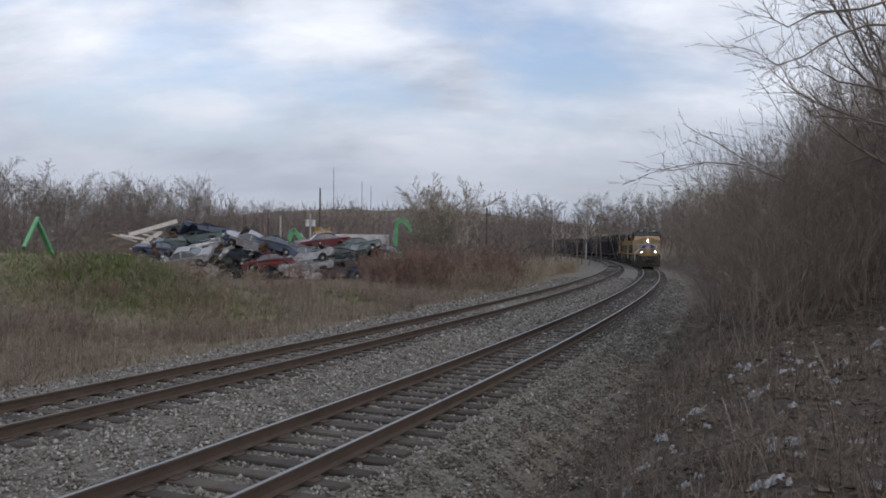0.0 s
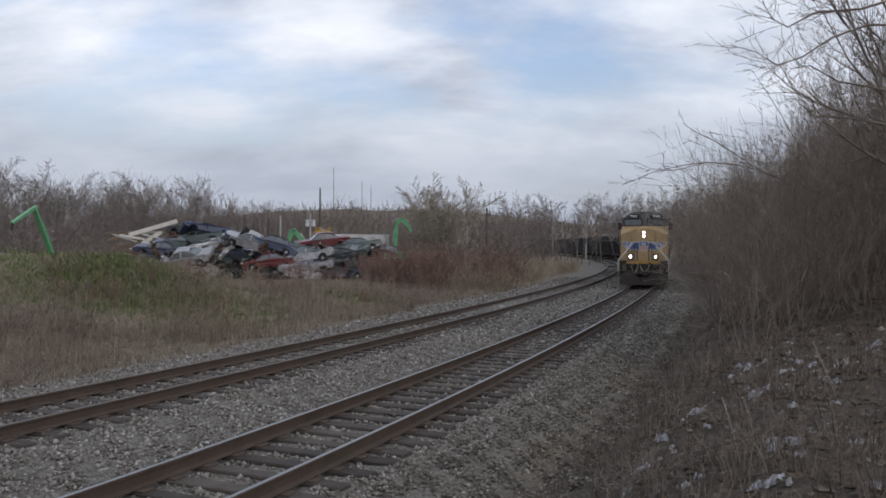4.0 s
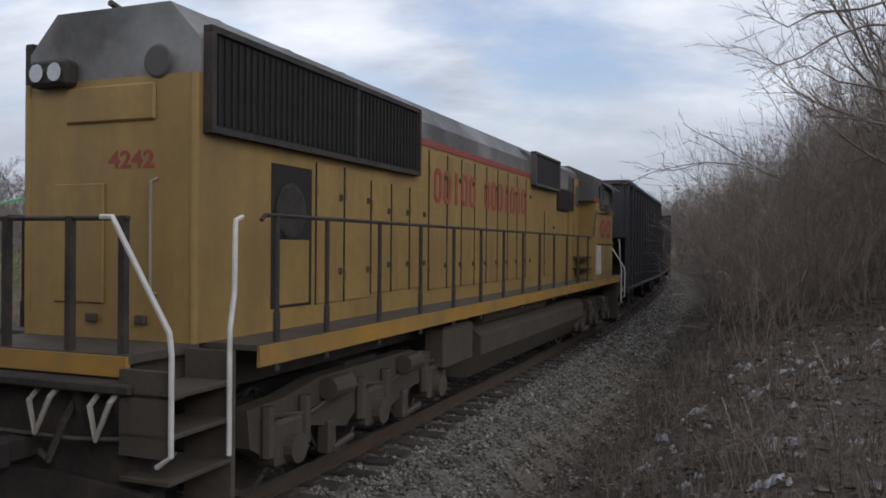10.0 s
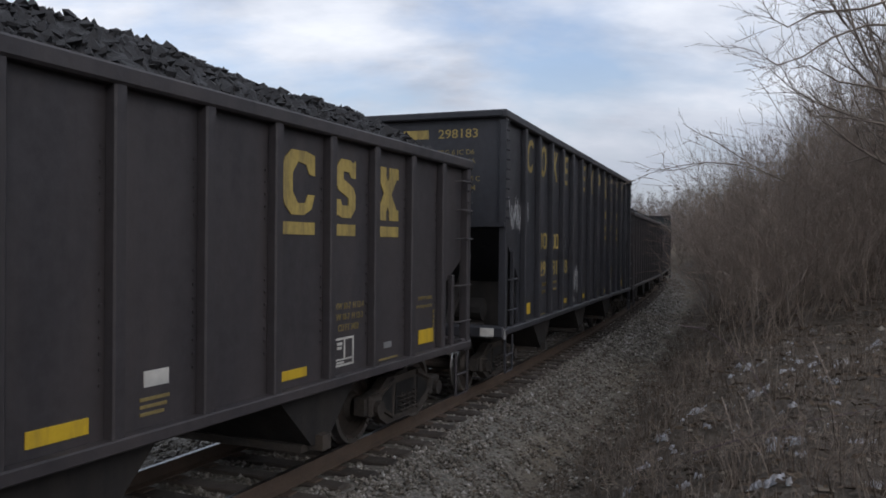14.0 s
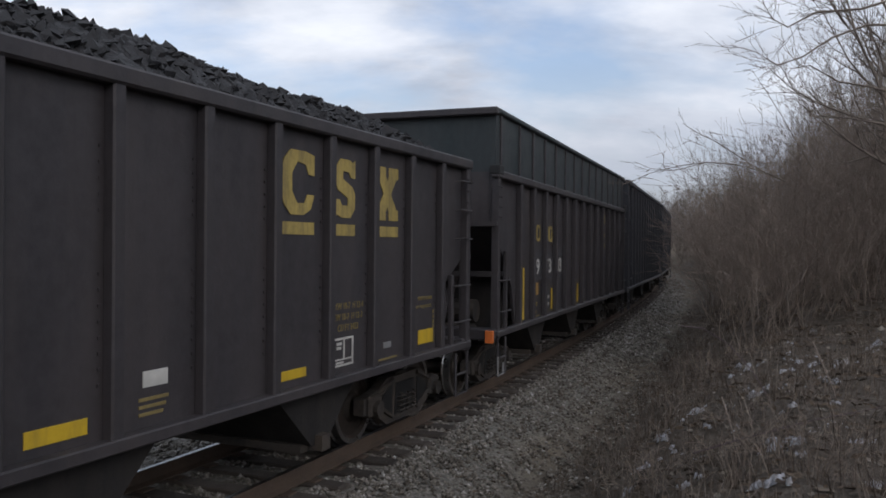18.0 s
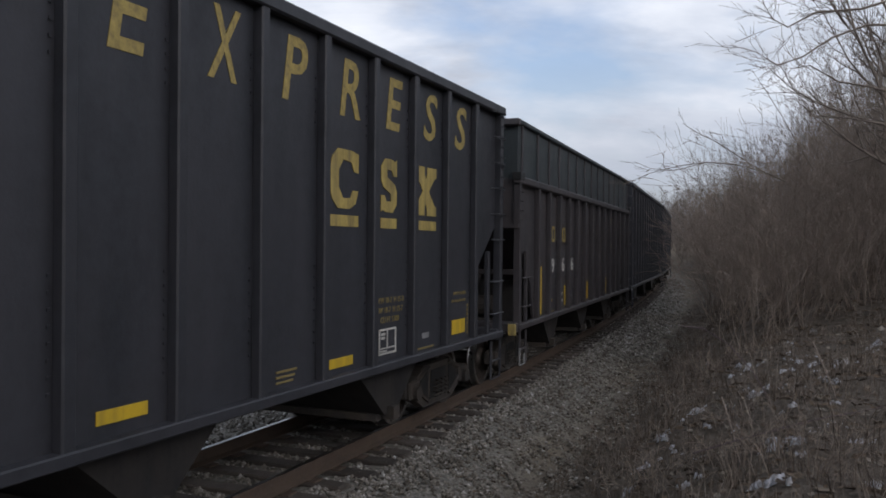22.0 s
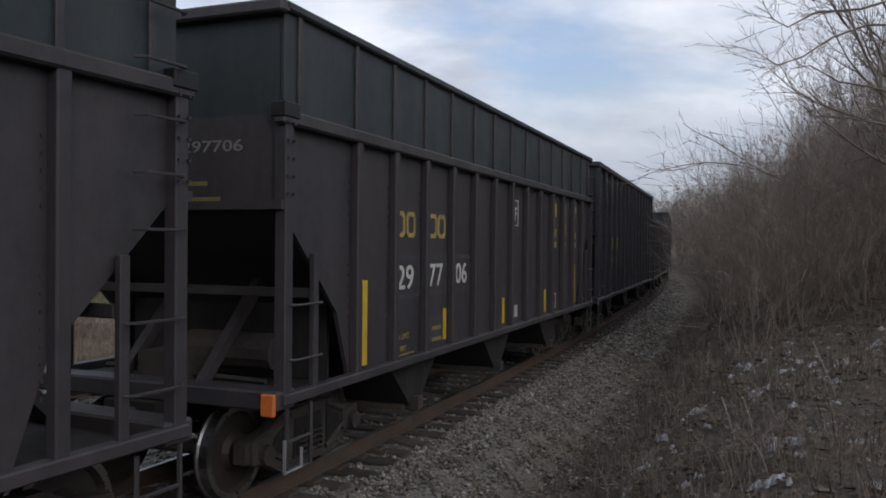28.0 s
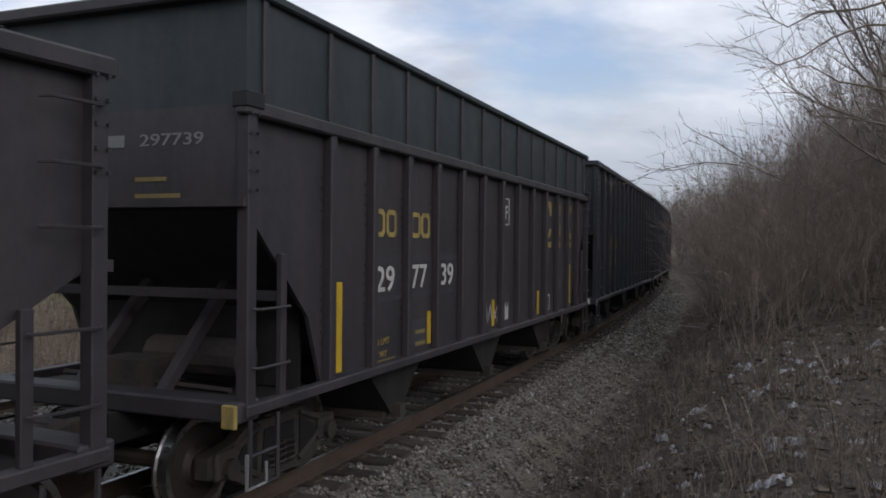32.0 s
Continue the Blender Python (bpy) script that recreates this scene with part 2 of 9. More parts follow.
# ---- track geometry ----
K_AT = (-60, -10, 10, 25, 40, 60, 80, 100, 130, 170, 230, 330)
K_OF = (-0.00737, -0.00553, -0.00369, -0.002, -0.00168, -0.00198, -0.00169, -0.0019, -0.0022, -0.0016, -0.0012, -0.001)
GRADE, GAUGE = -0.00414, 0.742
TS = np.arange(-60, 330.01, 0.5)
_k = np.interp(TS, K_AT, K_OF)
_i0 = int(np.argmin(abs(TS)))
TH = np.concatenate([[0], np.cumsum((_k[1:] + _k[:-1]) / 4)])
TH = TH - TH[_i0] + 0.43883
TX = np.concatenate([[0], np.cumsum((np.sin(TH[1:]) + np.sin(TH[:-1])) / 4)])
TX = TX - TX[_i0] - 6.45681
TY = np.concatenate([[0], np.cumsum((np.cos(TH[1:]) + np.cos(TH[:-1])) / 4)])
TY = TY - TY[_i0]


def fall(s):
    """Height of the rail head along the line."""
    return GRADE * max(0.0, s)


def track(s, lat=0.0, z=0.0):
    """A point s metres along the outer track, lat metres to its outer side, z above the rail head."""
    x, y, t = np.interp(s, TS, TX), np.interp(s, TS, TY), np.interp(s, TS, TH)
    return Vector((x + lat * math.cos(t), y - lat * math.sin(t), z + fall(s)))


def heading(s):
    return float(np.interp(s, TS, TH))


def inner(s):
    """Offset of the inner track's centre line."""
    return -(4.84 - 0.81 * min(abs(s), 100.0) / 100.0)


V_AT, V_OF = (0.0, 5.0, 10.0, 22.0, 26.0, 30.0, 32.0), (12.45, 11.98, 11.46, 11.48, 11.55, 11.70, 11.75)
_tt = np.arange(0, 32.51, 0.05)
_vv = np.interp(_tt, V_AT, V_OF)
_ss = np.concatenate([[0], np.cumsum((_vv[1:] + _vv[:-1]) * 0.025)])
_ss = _ss - np.interp(10.0, _tt, _ss)


def travel(t):
    """Metres that the train has run, counted from the tenth second."""
    return float(np.interp(t, _tt, _ss))


TRAIN = []   # (thing, place in the train, half the distance between bogies)


def vehicle_pose(place, half, t):
    s = place - travel(t)
    a, b = track(max(s - half, -59), 0), track(min(s + half, 329), 0)
    if s - half < -59:
        a = track(-59) + (s - half + 59) * Vector((math.sin(heading(-59)), math.cos(heading(-59)), 0))
    if s + half > 329:
        b = track(329) + (s + half - 329) * Vector((math.sin(heading(329)), math.cos(heading(329)), 0))
    if s + half < -58:
        b = a + 2 * half * Vector((math.sin(heading(-59)), math.cos(heading(-59)), 0))
    if s - half > 328:
        a = b - 2 * half * Vector((math.sin(heading(329)), math.cos(heading(329)), 0))
    x = (b - a).normalized()
    y = Vector((0, 0, 1)).cross(x).normalized()
    m = Matrix((x, y, x.cross(y))).transposed().to_4x4()
    return Matrix.Translation((a + b) / 2) @ m
# ---- ground ----
def nearest(P):
    """Along-track place and outer-side offset of plan points (n x 2)."""
    s_out, l_out = np.empty(len(P)), np.empty(len(P))
    for i in range(0, len(P), 4000):
        q = P[i:i + 4000]
        d2 = (q[:, :1] - TX[None]) ** 2 + (q[:, 1:] - TY[None]) ** 2
        j = d2.argmin(1)
        c, sn = np.cos(TH[j]), np.sin(TH[j])
        dx, dy = q[:, 0] - TX[j], q[:, 1] - TY[j]
        s_out[i:i + 4000] = TS[j] + dx * sn + dy * c
        l_out[i:i + 4000] = dx * c - dy * sn
        end = (j == 0) | (j == len(TS) - 1)
        s_out[i:i + 4000] = np.where(end, TS[j], s_out[i:i + 4000])
    return s_out, l_out


def lumps(x, y):
    return (0.10 * np.sin(x * 0.9 + 1.3 * np.sin(y * 0.37)) + 0.08 * np.sin(y * 1.15 + x * 0.45 + 2)
            + 0.05 * np.sin(x * 2.3 - y * 1.7) + 0.04 * np.sin(x * 3.9 + y * 3.1))


def ground_z(P):
    s, l = nearest(P)
    x, y = P[:, 0], P[:, 1]
    base = np.interp(l, [-400, -70, -30, -19, -13, -9.6, -8.4, -7.5, -6.2, -2.4, -1.4, 1.4, 1.9, 2.9, 3.7, 4.6, 5.8, 9, 16, 30, 60, 200],
                     [1.0, -0.5, -0.5, -0.35, -0.45, -0.62, -0.52, -0.27, -0.23, -0.24, -0.245, -0.245, -0.25, -0.5, -0.45, 0.15, 0.85, 1.5, 2.7, 4.6, 7, 10])
    base = base + 2.3 * np.exp(-(np.maximum(x + 15, 0) ** 2 / 30 + np.maximum(-30 - x, 0) ** 2 / 60 + (y - 34) ** 2 / 34))
    base = base + 0.25 * np.exp(-((x + 7) ** 2 / 60 + (y - 40) ** 2 / 50))
    rough = np.clip(np.maximum(np.interp(l, [-9.5, -7.4], [1, 0]), np.interp(l, [3.0, 4.5], [0, 1])), 0, 1)
    base = base + rough * lumps(x, y) + (1 - rough) * 0.012 * np.sin(x * 9 + y * 5)
    far = np.hypot(x, y)
    base = base + GRADE * np.clip(s, 0, None) * np.interp(np.abs(l), [0, 60], [1, 0])
    hill = 56 * np.exp(-((x + 190) ** 2 / 380 ** 2 + (y - 1500) ** 2 / 420 ** 2)) + 12 * np.exp(-((x - 250) ** 2 / 500 ** 2 + (y - 1500) ** 2 / 400 ** 2))
    return base + hill * np.clip((far - 350) / 500, 0, 1)


def gz(x, y):
    return float(ground_z(np.array([[x, y]]))[0])


def spread(n, near, far):
    u = np.linspace(-1, 1, n)
    return np.sign(u) * near * (np.exp(np.abs(u) * math.log(far / near + 1)) - 1)


def ground_material():
    mt = bpy.data.materials.new("winter_ground")
    mt.use_nodes = True
    N, L = mt.node_tree.nodes, mt.node_tree.links
    b = N["Principled BSDF"]
    at = N.new("ShaderNodeAttribute")
    at.attribute_name = "cover"
    sep = N.new("ShaderNodeSeparateColor")
    L.new(at.outputs["Color"], sep.inputs[0])
    tc = N.new("ShaderNodeTexCoord")

    def nz(scale, detail=5, rough=0.6):
        n = N.new("ShaderNodeTexNoise")
        n.inputs["Scale"].default_value, n.inputs["Detail"].default_value, n.inputs["Roughness"].default_value = scale, detail, rough
        L.new(tc.outputs["Object"], n.inputs["Vector"])
        return n.outputs["Fac"]

    def ramp(fac, stops):
        r = N.new("ShaderNodeValToRGB")
        els = r.color_ramp.elements
        while len(els) < len(stops):
            els.new(0.5)
        for e, (p, c) in zip(els, stops):
            e.position, e.color = p, (*c, 1)
        L.new(fac, r.inputs[0])
        return r.outputs[0]

    def mix(fac, a, c, kind="MIX"):
        n = N.new("ShaderNodeMix")
        n.data_type, n.blend_type = "RGBA", kind
        for i, s in ((0, fac), (6, a), (7, c)):
            if isinstance(s, (int, float)):
                n.inputs[i].default_value = s
            else:
                L.new(s, n.inputs[i])
        return n.outputs[2]
    weeds = ramp(nz(2.2, 8, 0.7), [(0.3, (0.10, 0.082, 0.060)), (0.5, (0.18, 0.148, 0.108)), (0.7, (0.25, 0.21, 0.155))])
    grass = ramp(nz(3.0, 8, 0.7), [(0.3, (0.10, 0.105, 0.05)), (0.55, (0.15, 0.152, 0.07)), (0.75, (0.22, 0.19, 0.105))])
    soil = ramp(nz(5.0, 8, 0.7), [(0.3, (0.048, 0.039, 0.032)), (0.55, (0.105, 0.088, 0.071)), (0.75, (0.19, 0.165, 0.138))])
    grit = ramp(nz(16.0, 8, 0.75), [(0.3, (0.06, 0.055, 0.046)), (0.5, (0.16, 0.15, 0.132)), (0.72, (0.32, 0.305, 0.28))])
    col = mix(sep.outputs[1], weeds, grass)
    col = mix(sep.outputs[2], col, soil)
    col = mix(sep.outputs[0], col, grit)
    L.new(col, b.inputs["Base Color"])
    b.inputs["Roughness"].default_value = 0.95
    b.inputs["Specular IOR Level"].default_value = 0.15
    bp = N.new("ShaderNodeBump")
    bp.inputs["Strength"].default_value, bp.inputs["Distance"].default_value = 0.8, 0.06
    L.new(nz(14, 6, 0.7), bp.inputs["Height"])
    L.new(bp.outputs[0], b.inputs["Normal"])
    return mt


def make_ground():
    xs, ys = spread(240, 5.0, 3200), np.concatenate([-spread(161, 5.0, 1500)[81:][::-1], spread(401, 6.0, 3600)[200:]])
    X, Y = np.meshgrid(xs + 2.0, ys)
    P = np.stack([X.ravel(), Y.ravel()], 1)
    Z = ground_z(P)
    nx, ny = len(xs), len(ys)
    idx = np.arange(nx * ny).reshape(ny, nx)
    q = np.stack([idx[:-1, :-1], idx[:-1, 1:], idx[1:, 1:], idx[1:, :-1]], -1).reshape(-1, 4)
    me = bpy.data.meshes.new("ground")
    me.from_pydata(np.column_stack([P, Z]).tolist(), [], q.tolist())
    s, l = nearest(P)
    wob = 0.35 * np.sin(s * 0.8) + 0.25 * np.sin(s * 2.1 + 1)
    stone = np.clip(np.minimum((l + 7.9 + wob * 0.6) / 0.5, (3.0 + wob * 0.5 - l) / 0.6), 0, 1)
    mound = np.clip(1.3 * np.exp(-((P[:, 0] + 11.8) ** 2 / 18 + (P[:, 1] - 31.5) ** 2 / 10)), 0, 1) * np.clip((-9.8 - l) / 2, 0, 1)
    wood = np.clip((l - 2.5) / 0.8, 0, 1) * np.clip((160 - np.hypot(P[:, 0], P[:, 1])) / 60, 0, 1)
    wood = np.maximum(wood, np.clip((np.hypot(P[:, 0], P[:, 1]) - 260) / 150, 0, 0.35))
    col = me.color_attributes.new("cover", "FLOAT_COLOR", "POINT")
    col.data.foreach_set("color", np.column_stack([stone, mound, wood, np.ones(len(P))]).ravel())
    me.materials.append(ground_material())
    me.polygons.foreach_set("use_smooth", [True] * len(me.polygons))
    tagged(new("ground", me), "winter ground with dry weeds, grass and ballast", "ground", kind="structure")


make_ground()


# ---- rails, ties, ballast ----
def rail_mesh(name, offset, top_mat):
    prof = [(-0.075, -0.18), (0.075, -0.18), (0.075, -0.165), (0.015, -0.14), (0.012, -0.045), (0.036, -0.035), (0.036, -0.006),
            (0.028, 0.0), (-0.028, 0.0), (-0.036, -0.006), (-0.036, -0.035), (-0.012, -0.045), (-0.015, -0.14), (-0.075, -0.165)]
    b = Build()
    ss = np.concatenate([np.arange(-59, 60, 1.0), np.arange(60, 326, 3.0)])
    n = len(prof)
    vs = [track(s, offset(s) + u, w) for s in ss for u, w in prof]
    fs = [(i * n + k, i * n + (k + 1) % n, (i + 1) * n + (k + 1) % n, (i + 1) * n + k) for i in range(len(ss) - 1) for k in range(n)]
    b.add(vs, fs)
    b.m = [1 if k == 7 else 0 for i in range(len(ss) - 1) for k in range(n)]
    ob = part(name, b, [M["rail"], top_mat])
    return tagged(ob, "rusty steel rail with a polished head" if top_mat is M["railtop"] else "rusty steel rail with a dull head", "rail", "rails", "structure")


rail_mesh("rail_outer_a", lambda s: GAUGE, M["railtop"])
rail_mesh("rail_outer_b", lambda s: -GAUGE, M["railtop"])
rail_mesh("rail_inner_a", lambda s: inner(s) + GAUGE, M["railtop_dull"])
rail_mesh("rail_inner_b", lambda s: inner(s) - GAUGE, M["railtop_dull"])
# ---- hopper cars ----
def text_mesh(s, size=1.0, shear=0.0, fat=0.0):
    cu = bpy.data.curves.new("words", "FONT")
    cu.body, cu.size, cu.shear, cu.extrude, cu.offset, cu.resolution_u = s, size, shear, 0.003, fat, 3
    ob = bpy.data.objects.new("words", cu)
    scene.collection.objects.link(ob)
    me = bpy.data.meshes.new_from_object(ob.evaluated_get(bpy.context.evaluated_depsgraph_get()))
    bpy.data.objects.remove(ob)
    bpy.data.curves.remove(cu)
    return me


TEXTS = {}


def lettering(parent, s, x0, x1, z0, z1, y, mt, name="lettering", shear=0.0, fat=0.02, turn=None):
    """Words painted on the side that faces the outer bank, fitted to a box."""
    key = (s, shear, fat, mt.name)
    if key not in TEXTS:
        me = text_mesh(s, 1.0, shear, fat)
        co = np.array([v.co[:] for v in me.vertices])
        me.materials.clear()
        me.materials.append(mt)
        TEXTS[key] = (me, co.min(0), co.max(0))
    me, lo, hi = TEXTS[key]
    sx, sz = (x1 - x0) / (hi[0] - lo[0]), (z1 - z0) / (hi[1] - lo[1])
    ob = new(name, me)
    ob.parent = parent
    m = Matrix.Translation((x0, y, z0)) @ Matrix.Rotation(radians(90), 4, "X") @ Matrix.Diagonal((sx, sz, 1, 1)) @ Matrix.Translation((-lo[0], -lo[1], 0))
    ob.matrix_local = m if turn is None else turn @ m
    return ob


def plate(parent, x0, x1, z0, z1, y, mt, name="marking", d=0.006):
    return part(name, Build().box(x0, x1, y - d, y + 0.004, z0, z1), mt, parent)


def shape(parent, pts, y, mt, name="marking", d=0.006):
    return part(name, Build().prism(pts, "y", y - d, y + 0.004), mt, parent)


HALF_W = 1.6
KINDS = {  # length, top of the box, first side stake and spacing, bogie's distance from the end, bay centres
    "A": dict(L=15.14, top=4.71, n=13, mat="car", first=-6.205, pitch=1.049, bogie=1.36, bays=(-4.0, 0.05, 4.05), bay=0.85),
    "B": dict(L=13.45, top=3.71, n=13, mat="car_brown", first=-5.55, pitch=0.942, bogie=1.05, bays=(-3.2, 0.0, 3.05), bay=0.80),
    "C": dict(L=13.96, top=4.69, ledge=3.70, n=13, mat="car_brown", first=-5.49, pitch=0.945, bogie=1.34, bays=(-3.5, 0.0, 3.5), bay=0.82),
}
MESH = {}


def wheelset_mesh(r):
    key = ("wheelset", r)
    if key not in MESH:
        b = Build()
        for sg in (-1, 1):
            prof = [(0.09, 0.10), (0.16, 0.09), (0.2, 0.03), (r - 0.10, 0.02), (r - 0.06, 0.065), (r, 0.065), (r + 0.004, -0.035), (r + 0.026, -0.05),
                    (r + 0.026, -0.07), (r - 0.07, -0.07), (r - 0.11, -0.03), (0.2, -0.02), (0.15, -0.09)]
            o = len(b.f)
            b.lathe([(a, t * sg) for a, t in prof], (0, sg * 0.74, 0), 28)
            for i in range(28 * 4, 28 * 7):
                b.m[o + i] = 1
        b.tube([(0, -1.02, 0), (0, 1.02, 0)], 0.08, 10)
        for sg in (-1, 1):
            for k in range(3):
                a = 2 * math.pi * k / 3
                b.box(0.05 * math.cos(a) - 0.015, 0.05 * math.cos(a) + 0.015, sg * 1.02 - 0.015, sg * 1.02 + 0.015, 0.05 * math.sin(a) - 0.015, 0.05 * math.sin(a) + 0.015)
        MESH[key] = b.mesh("wheelset", [M["wheel"], M["tread"]], False)
    return MESH[key]


WHEELS = {}


def wheelset(parent, x, z, r):
    """A pair of wheels on an axle; it turns about its own place."""
    w = new("wheelset", wheelset_mesh(r))
    w.parent = parent
    w.matrix_parent_inverse = Matrix.Translation((x, 0, z))
    WHEELS.setdefault(r, []).append(w)
    return w


def freight_bogie(car, x):
    if "side_frame" not in MESH:
        b = Build()
        for y0, y1 in ((-0.07, 0.07),):
            b.prism([(-1.12, 0.40), (-0.86, 0.38), (-0.5, 0.18), (0.5, 0.18), (0.86, 0.38), (1.12, 0.40), (1.12, 0.60), (0.72, 0.66), (0.5, 0.78),
                     (-0.5, 0.78), (-0.72, 0.66), (-1.12, 0.60)], "y", y0, y1)
        # black plates on the solid frame paint the shade of its openings, with ribs about them
        for sg in (-1, 1):
            b.prism([(sg * 0.38, 0.30), (sg * 0.70, 0.46), (sg * 0.62, 0.58), (sg * 0.38, 0.68)], "y", -0.085, -0.06, 1)
            b.tube([(sg * 0.36, -0.08, 0.26), (sg * 0.76, -0.08, 0.46)], 0.035, 5)
            b.tube([(sg * 0.36, -0.08, 0.74), (sg * 0.76, -0.08, 0.60)], 0.035, 5)
            b.box(sg * 0.89 - 0.16, sg * 0.89 + 0.16, -0.13, 0.07, 0.36, 0.62, 0, 0.03)
            b.tube([(sg * 0.89, -0.19, 0.457), (sg * 0.89, -0.05, 0.457)], 0.10, 10)
        b.prism([(-0.30, 0.27), (0.30, 0.27), (0.26, 0.68), (-0.26, 0.68)], "y", -0.084, -0.06, 1)
        MESH["side_frame"] = b.mesh("side_frame", [M["under"], M["black"]])
        sp = Build().tube([(0.055 * math.cos(i * 0.9), 0.055 * math.sin(i * 0.9), 0.26 * i / 30) for i in range(31)], 0.013, 3)
        MESH["spring"] = sp.mesh("spring", M["under"])
        MESH["bolster"] = Build().box(-0.2, 0.2, -1.05, 1.05, 0.55, 0.80, 0, 0.03).box(-0.06, 0.06, -0.9, 0.9, 0.35, 0.45).tube(
            [(-0.55, -0.6, 0.35), (-0.55, 0.6, 0.35)], 0.05, 6).tube([(0.55, -0.6, 0.35), (0.55, 0.6, 0.35)], 0.05, 6).mesh("bolster", M["under"])
    g = part("bogie", MESH["bolster"], None, car, at=pose(x, 0, 0))
    for sg in (-1, 1):
        part("side_frame", MESH["side_frame"], None, g, at=pose(0, sg * 1.0, 0, 0, 0, 0 if sg < 0 else 180))
        for dx in (-0.17, 0.0, 0.17):
            part("spring", MESH["spring"], None, g, at=pose(dx, sg * 1.10, 0.28))
    for dx in (-0.89, 0.89):
        wheelset(g, dx, 0.457, 0.457)
    return g


def knuckle(car, x, sg):
    b = Build().box(min(x, x + sg * 0.45), max(x, x + sg * 0.45), -0.09, 0.09, 0.76, 0.95, 0, 0.02)
    b.box(x + sg * 0.45 - 0.12, x + sg * 0.45 + 0.14, -0.17, 0.13, 0.72, 1.0, 0, 0.05)
    b.tube([(x, 0.25, 0.85), (x + sg * 0.3, 0.3, 0.55), (x + sg * 0.6, 0.22, 0.5)], 0.028, 6)
    part("coupler", b, M["under"], car)


def hopper(kind):
    k = KINDS[kind]
    L, top, n, mt = k["L"], k["top"], k["n"], M[k["mat"]]
    h = L / 2
    sill = 1.06
    ledge = k.get("ledge", top)
    label = {"A": "tall black open hopper car lettered in yellow", "B": "low dark hopper car heaped with coke",
             "C": "dark hopper car with a raised steel extension"}[kind]
    car = thing("hopper_car", label, "freight car", "hopper cars of the train")
    for sg in (-1, 1):
        y = sg * HALF_W
        yi = sg * (HALF_W - 0.05)
        # the sheet's corner is cut away over each bogie
        cut = {"A": [(0.06, 2.90), (1.16, 1.96), (1.16, sill)], "B": [(0.06, 2.36), (0.80, 1.95), (0.80, sill)], "C": [(0.06, 2.88), (1.16, 1.80), (1.44, sill)]}[kind]
        out = [(-h + 0.06, ledge)] + [(-h + d, z) for d, z in cut] + [(h - d, z) for d, z in cut[::-1]] + [(h - 0.06, ledge)]
        part("side_sheet", Build().prism(out, "y", min(y, yi) + (0.085 if sg < 0 else -0.08), max(y, yi) + (0.08 if sg < 0 else -0.085)), mt, car)
    # stakes
    xs = [k["first"] + i * k["pitch"] for i in range(n)]
    st = Build().box(-0.058, 0.058, -0.055, 0.05, sill - 0.02, ledge - 0.06, 0, 0.014).mesh("stake", mt)
    head = Build()
    for x in xs:
        for z in np.arange(sill + 0.12, ledge - 0.5, 0.11):
            if 1.5 < z < 2.35 or z > ledge - 1.05:
                head.box(x - 0.105, x - 0.08, -1.528, -1.512, z, z + 0.024)
    tagged(part("rivets", head, mt, car), kind="stuff")
    for sg in (-1, 1):
        for x in xs:
            part("stake", st, None, car, at=pose(x, sg * 1.56, 0))
    # chords and sills
    for sg in (-1, 1):
        y0, y1 = sorted((sg * (HALF_W - 0.09), sg * (HALF_W + 0.035)))
        part("top_chord" if kind != "C" else "ledge", Build().box(-h - 0.02, h + 0.02, y0, y1, ledge - 0.11, ledge + (0.03 if kind != "C" else 0.02), 0, 0.02), mt, car)
        part("side_sill", Build().box(-h + 0.02, h - 0.02, y0, y1, sill - 0.015, sill + 0.085, 0, 0.012), mt, car)
    if kind == "C":
        gm = M["car_green"]
        for sg in (-1, 1):
            y0, y1 = sorted((sg * (HALF_W - 0.10), sg * (HALF_W - 0.06)))
            part("extension_sheet", Build().box(-h + 0.1, h - 0.1, y0, y1, ledge, top), gm, car)
            ya, yb = sorted((sg * (HALF_W - 0.13), sg * (HALF_W + 0.0)))
            part("top_chord", Build().box(-h + 0.06, h - 0.06, ya, yb, top - 0.06, top + 0.03, 0, 0.02), gm, car)
            est = Build().box(-0.035, 0.035, -0.04, 0.05, ledge, top - 0.05, 0, 0.01).mesh("extension_stake", mt)
            for x in [-h + 0.35] + xs + [h - 0.35]:
                part("extension_stake", est, None, car, at=pose(x, sg * 1.53, 0))
    # ends: head sheet, sloped sheet, posts, ladders, platform
    low_end = 2.36 if kind == "B" else 2.87
    for e in (-1, 1):
        x = e * (h - 0.10)
        xa, xb = sorted((x, x - e * 0.05))
        part("end_sheet", Build().box(xa, xb, -HALF_W + 0.03, HALF_W - 0.03, low_end, ledge), mt, car)
        if kind == "C":
            part("extension_end", Build().box(xa, xb, -HALF_W + 0.09, HALF_W - 0.09, ledge, top - 0.02), M["car_green"], car)
        part("end_chord", Build().box(*sorted((e * (h - 0.12), e * (h + 0.03))), -HALF_W, HALF_W, top - 0.09, top + 0.03, 0, 0.02), mt, car)
        part("end_ledge", Build().box(*sorted((e * (h - 0.12), e * (h + 0.02))), -HALF_W, HALF_W, low_end - 0.05, low_end + 0.03), mt, car)
        part("slope_sheet", Build().prism([(e * (h - 0.15), low_end), (e * (h - 0.15), low_end - 0.07), (e * (h - 3.0), 1.0), (e * (h - 3.0), 1.08)], "y", -HALF_W + 0.11, HALF_W - 0.11), mt, car)
        part("end_sill", Build().box(*sorted((e * (h - 0.25), e * (h + 0.05))), -HALF_W, HALF_W, sill - 0.06, sill + 0.12, 0, 0.02), mt, car)
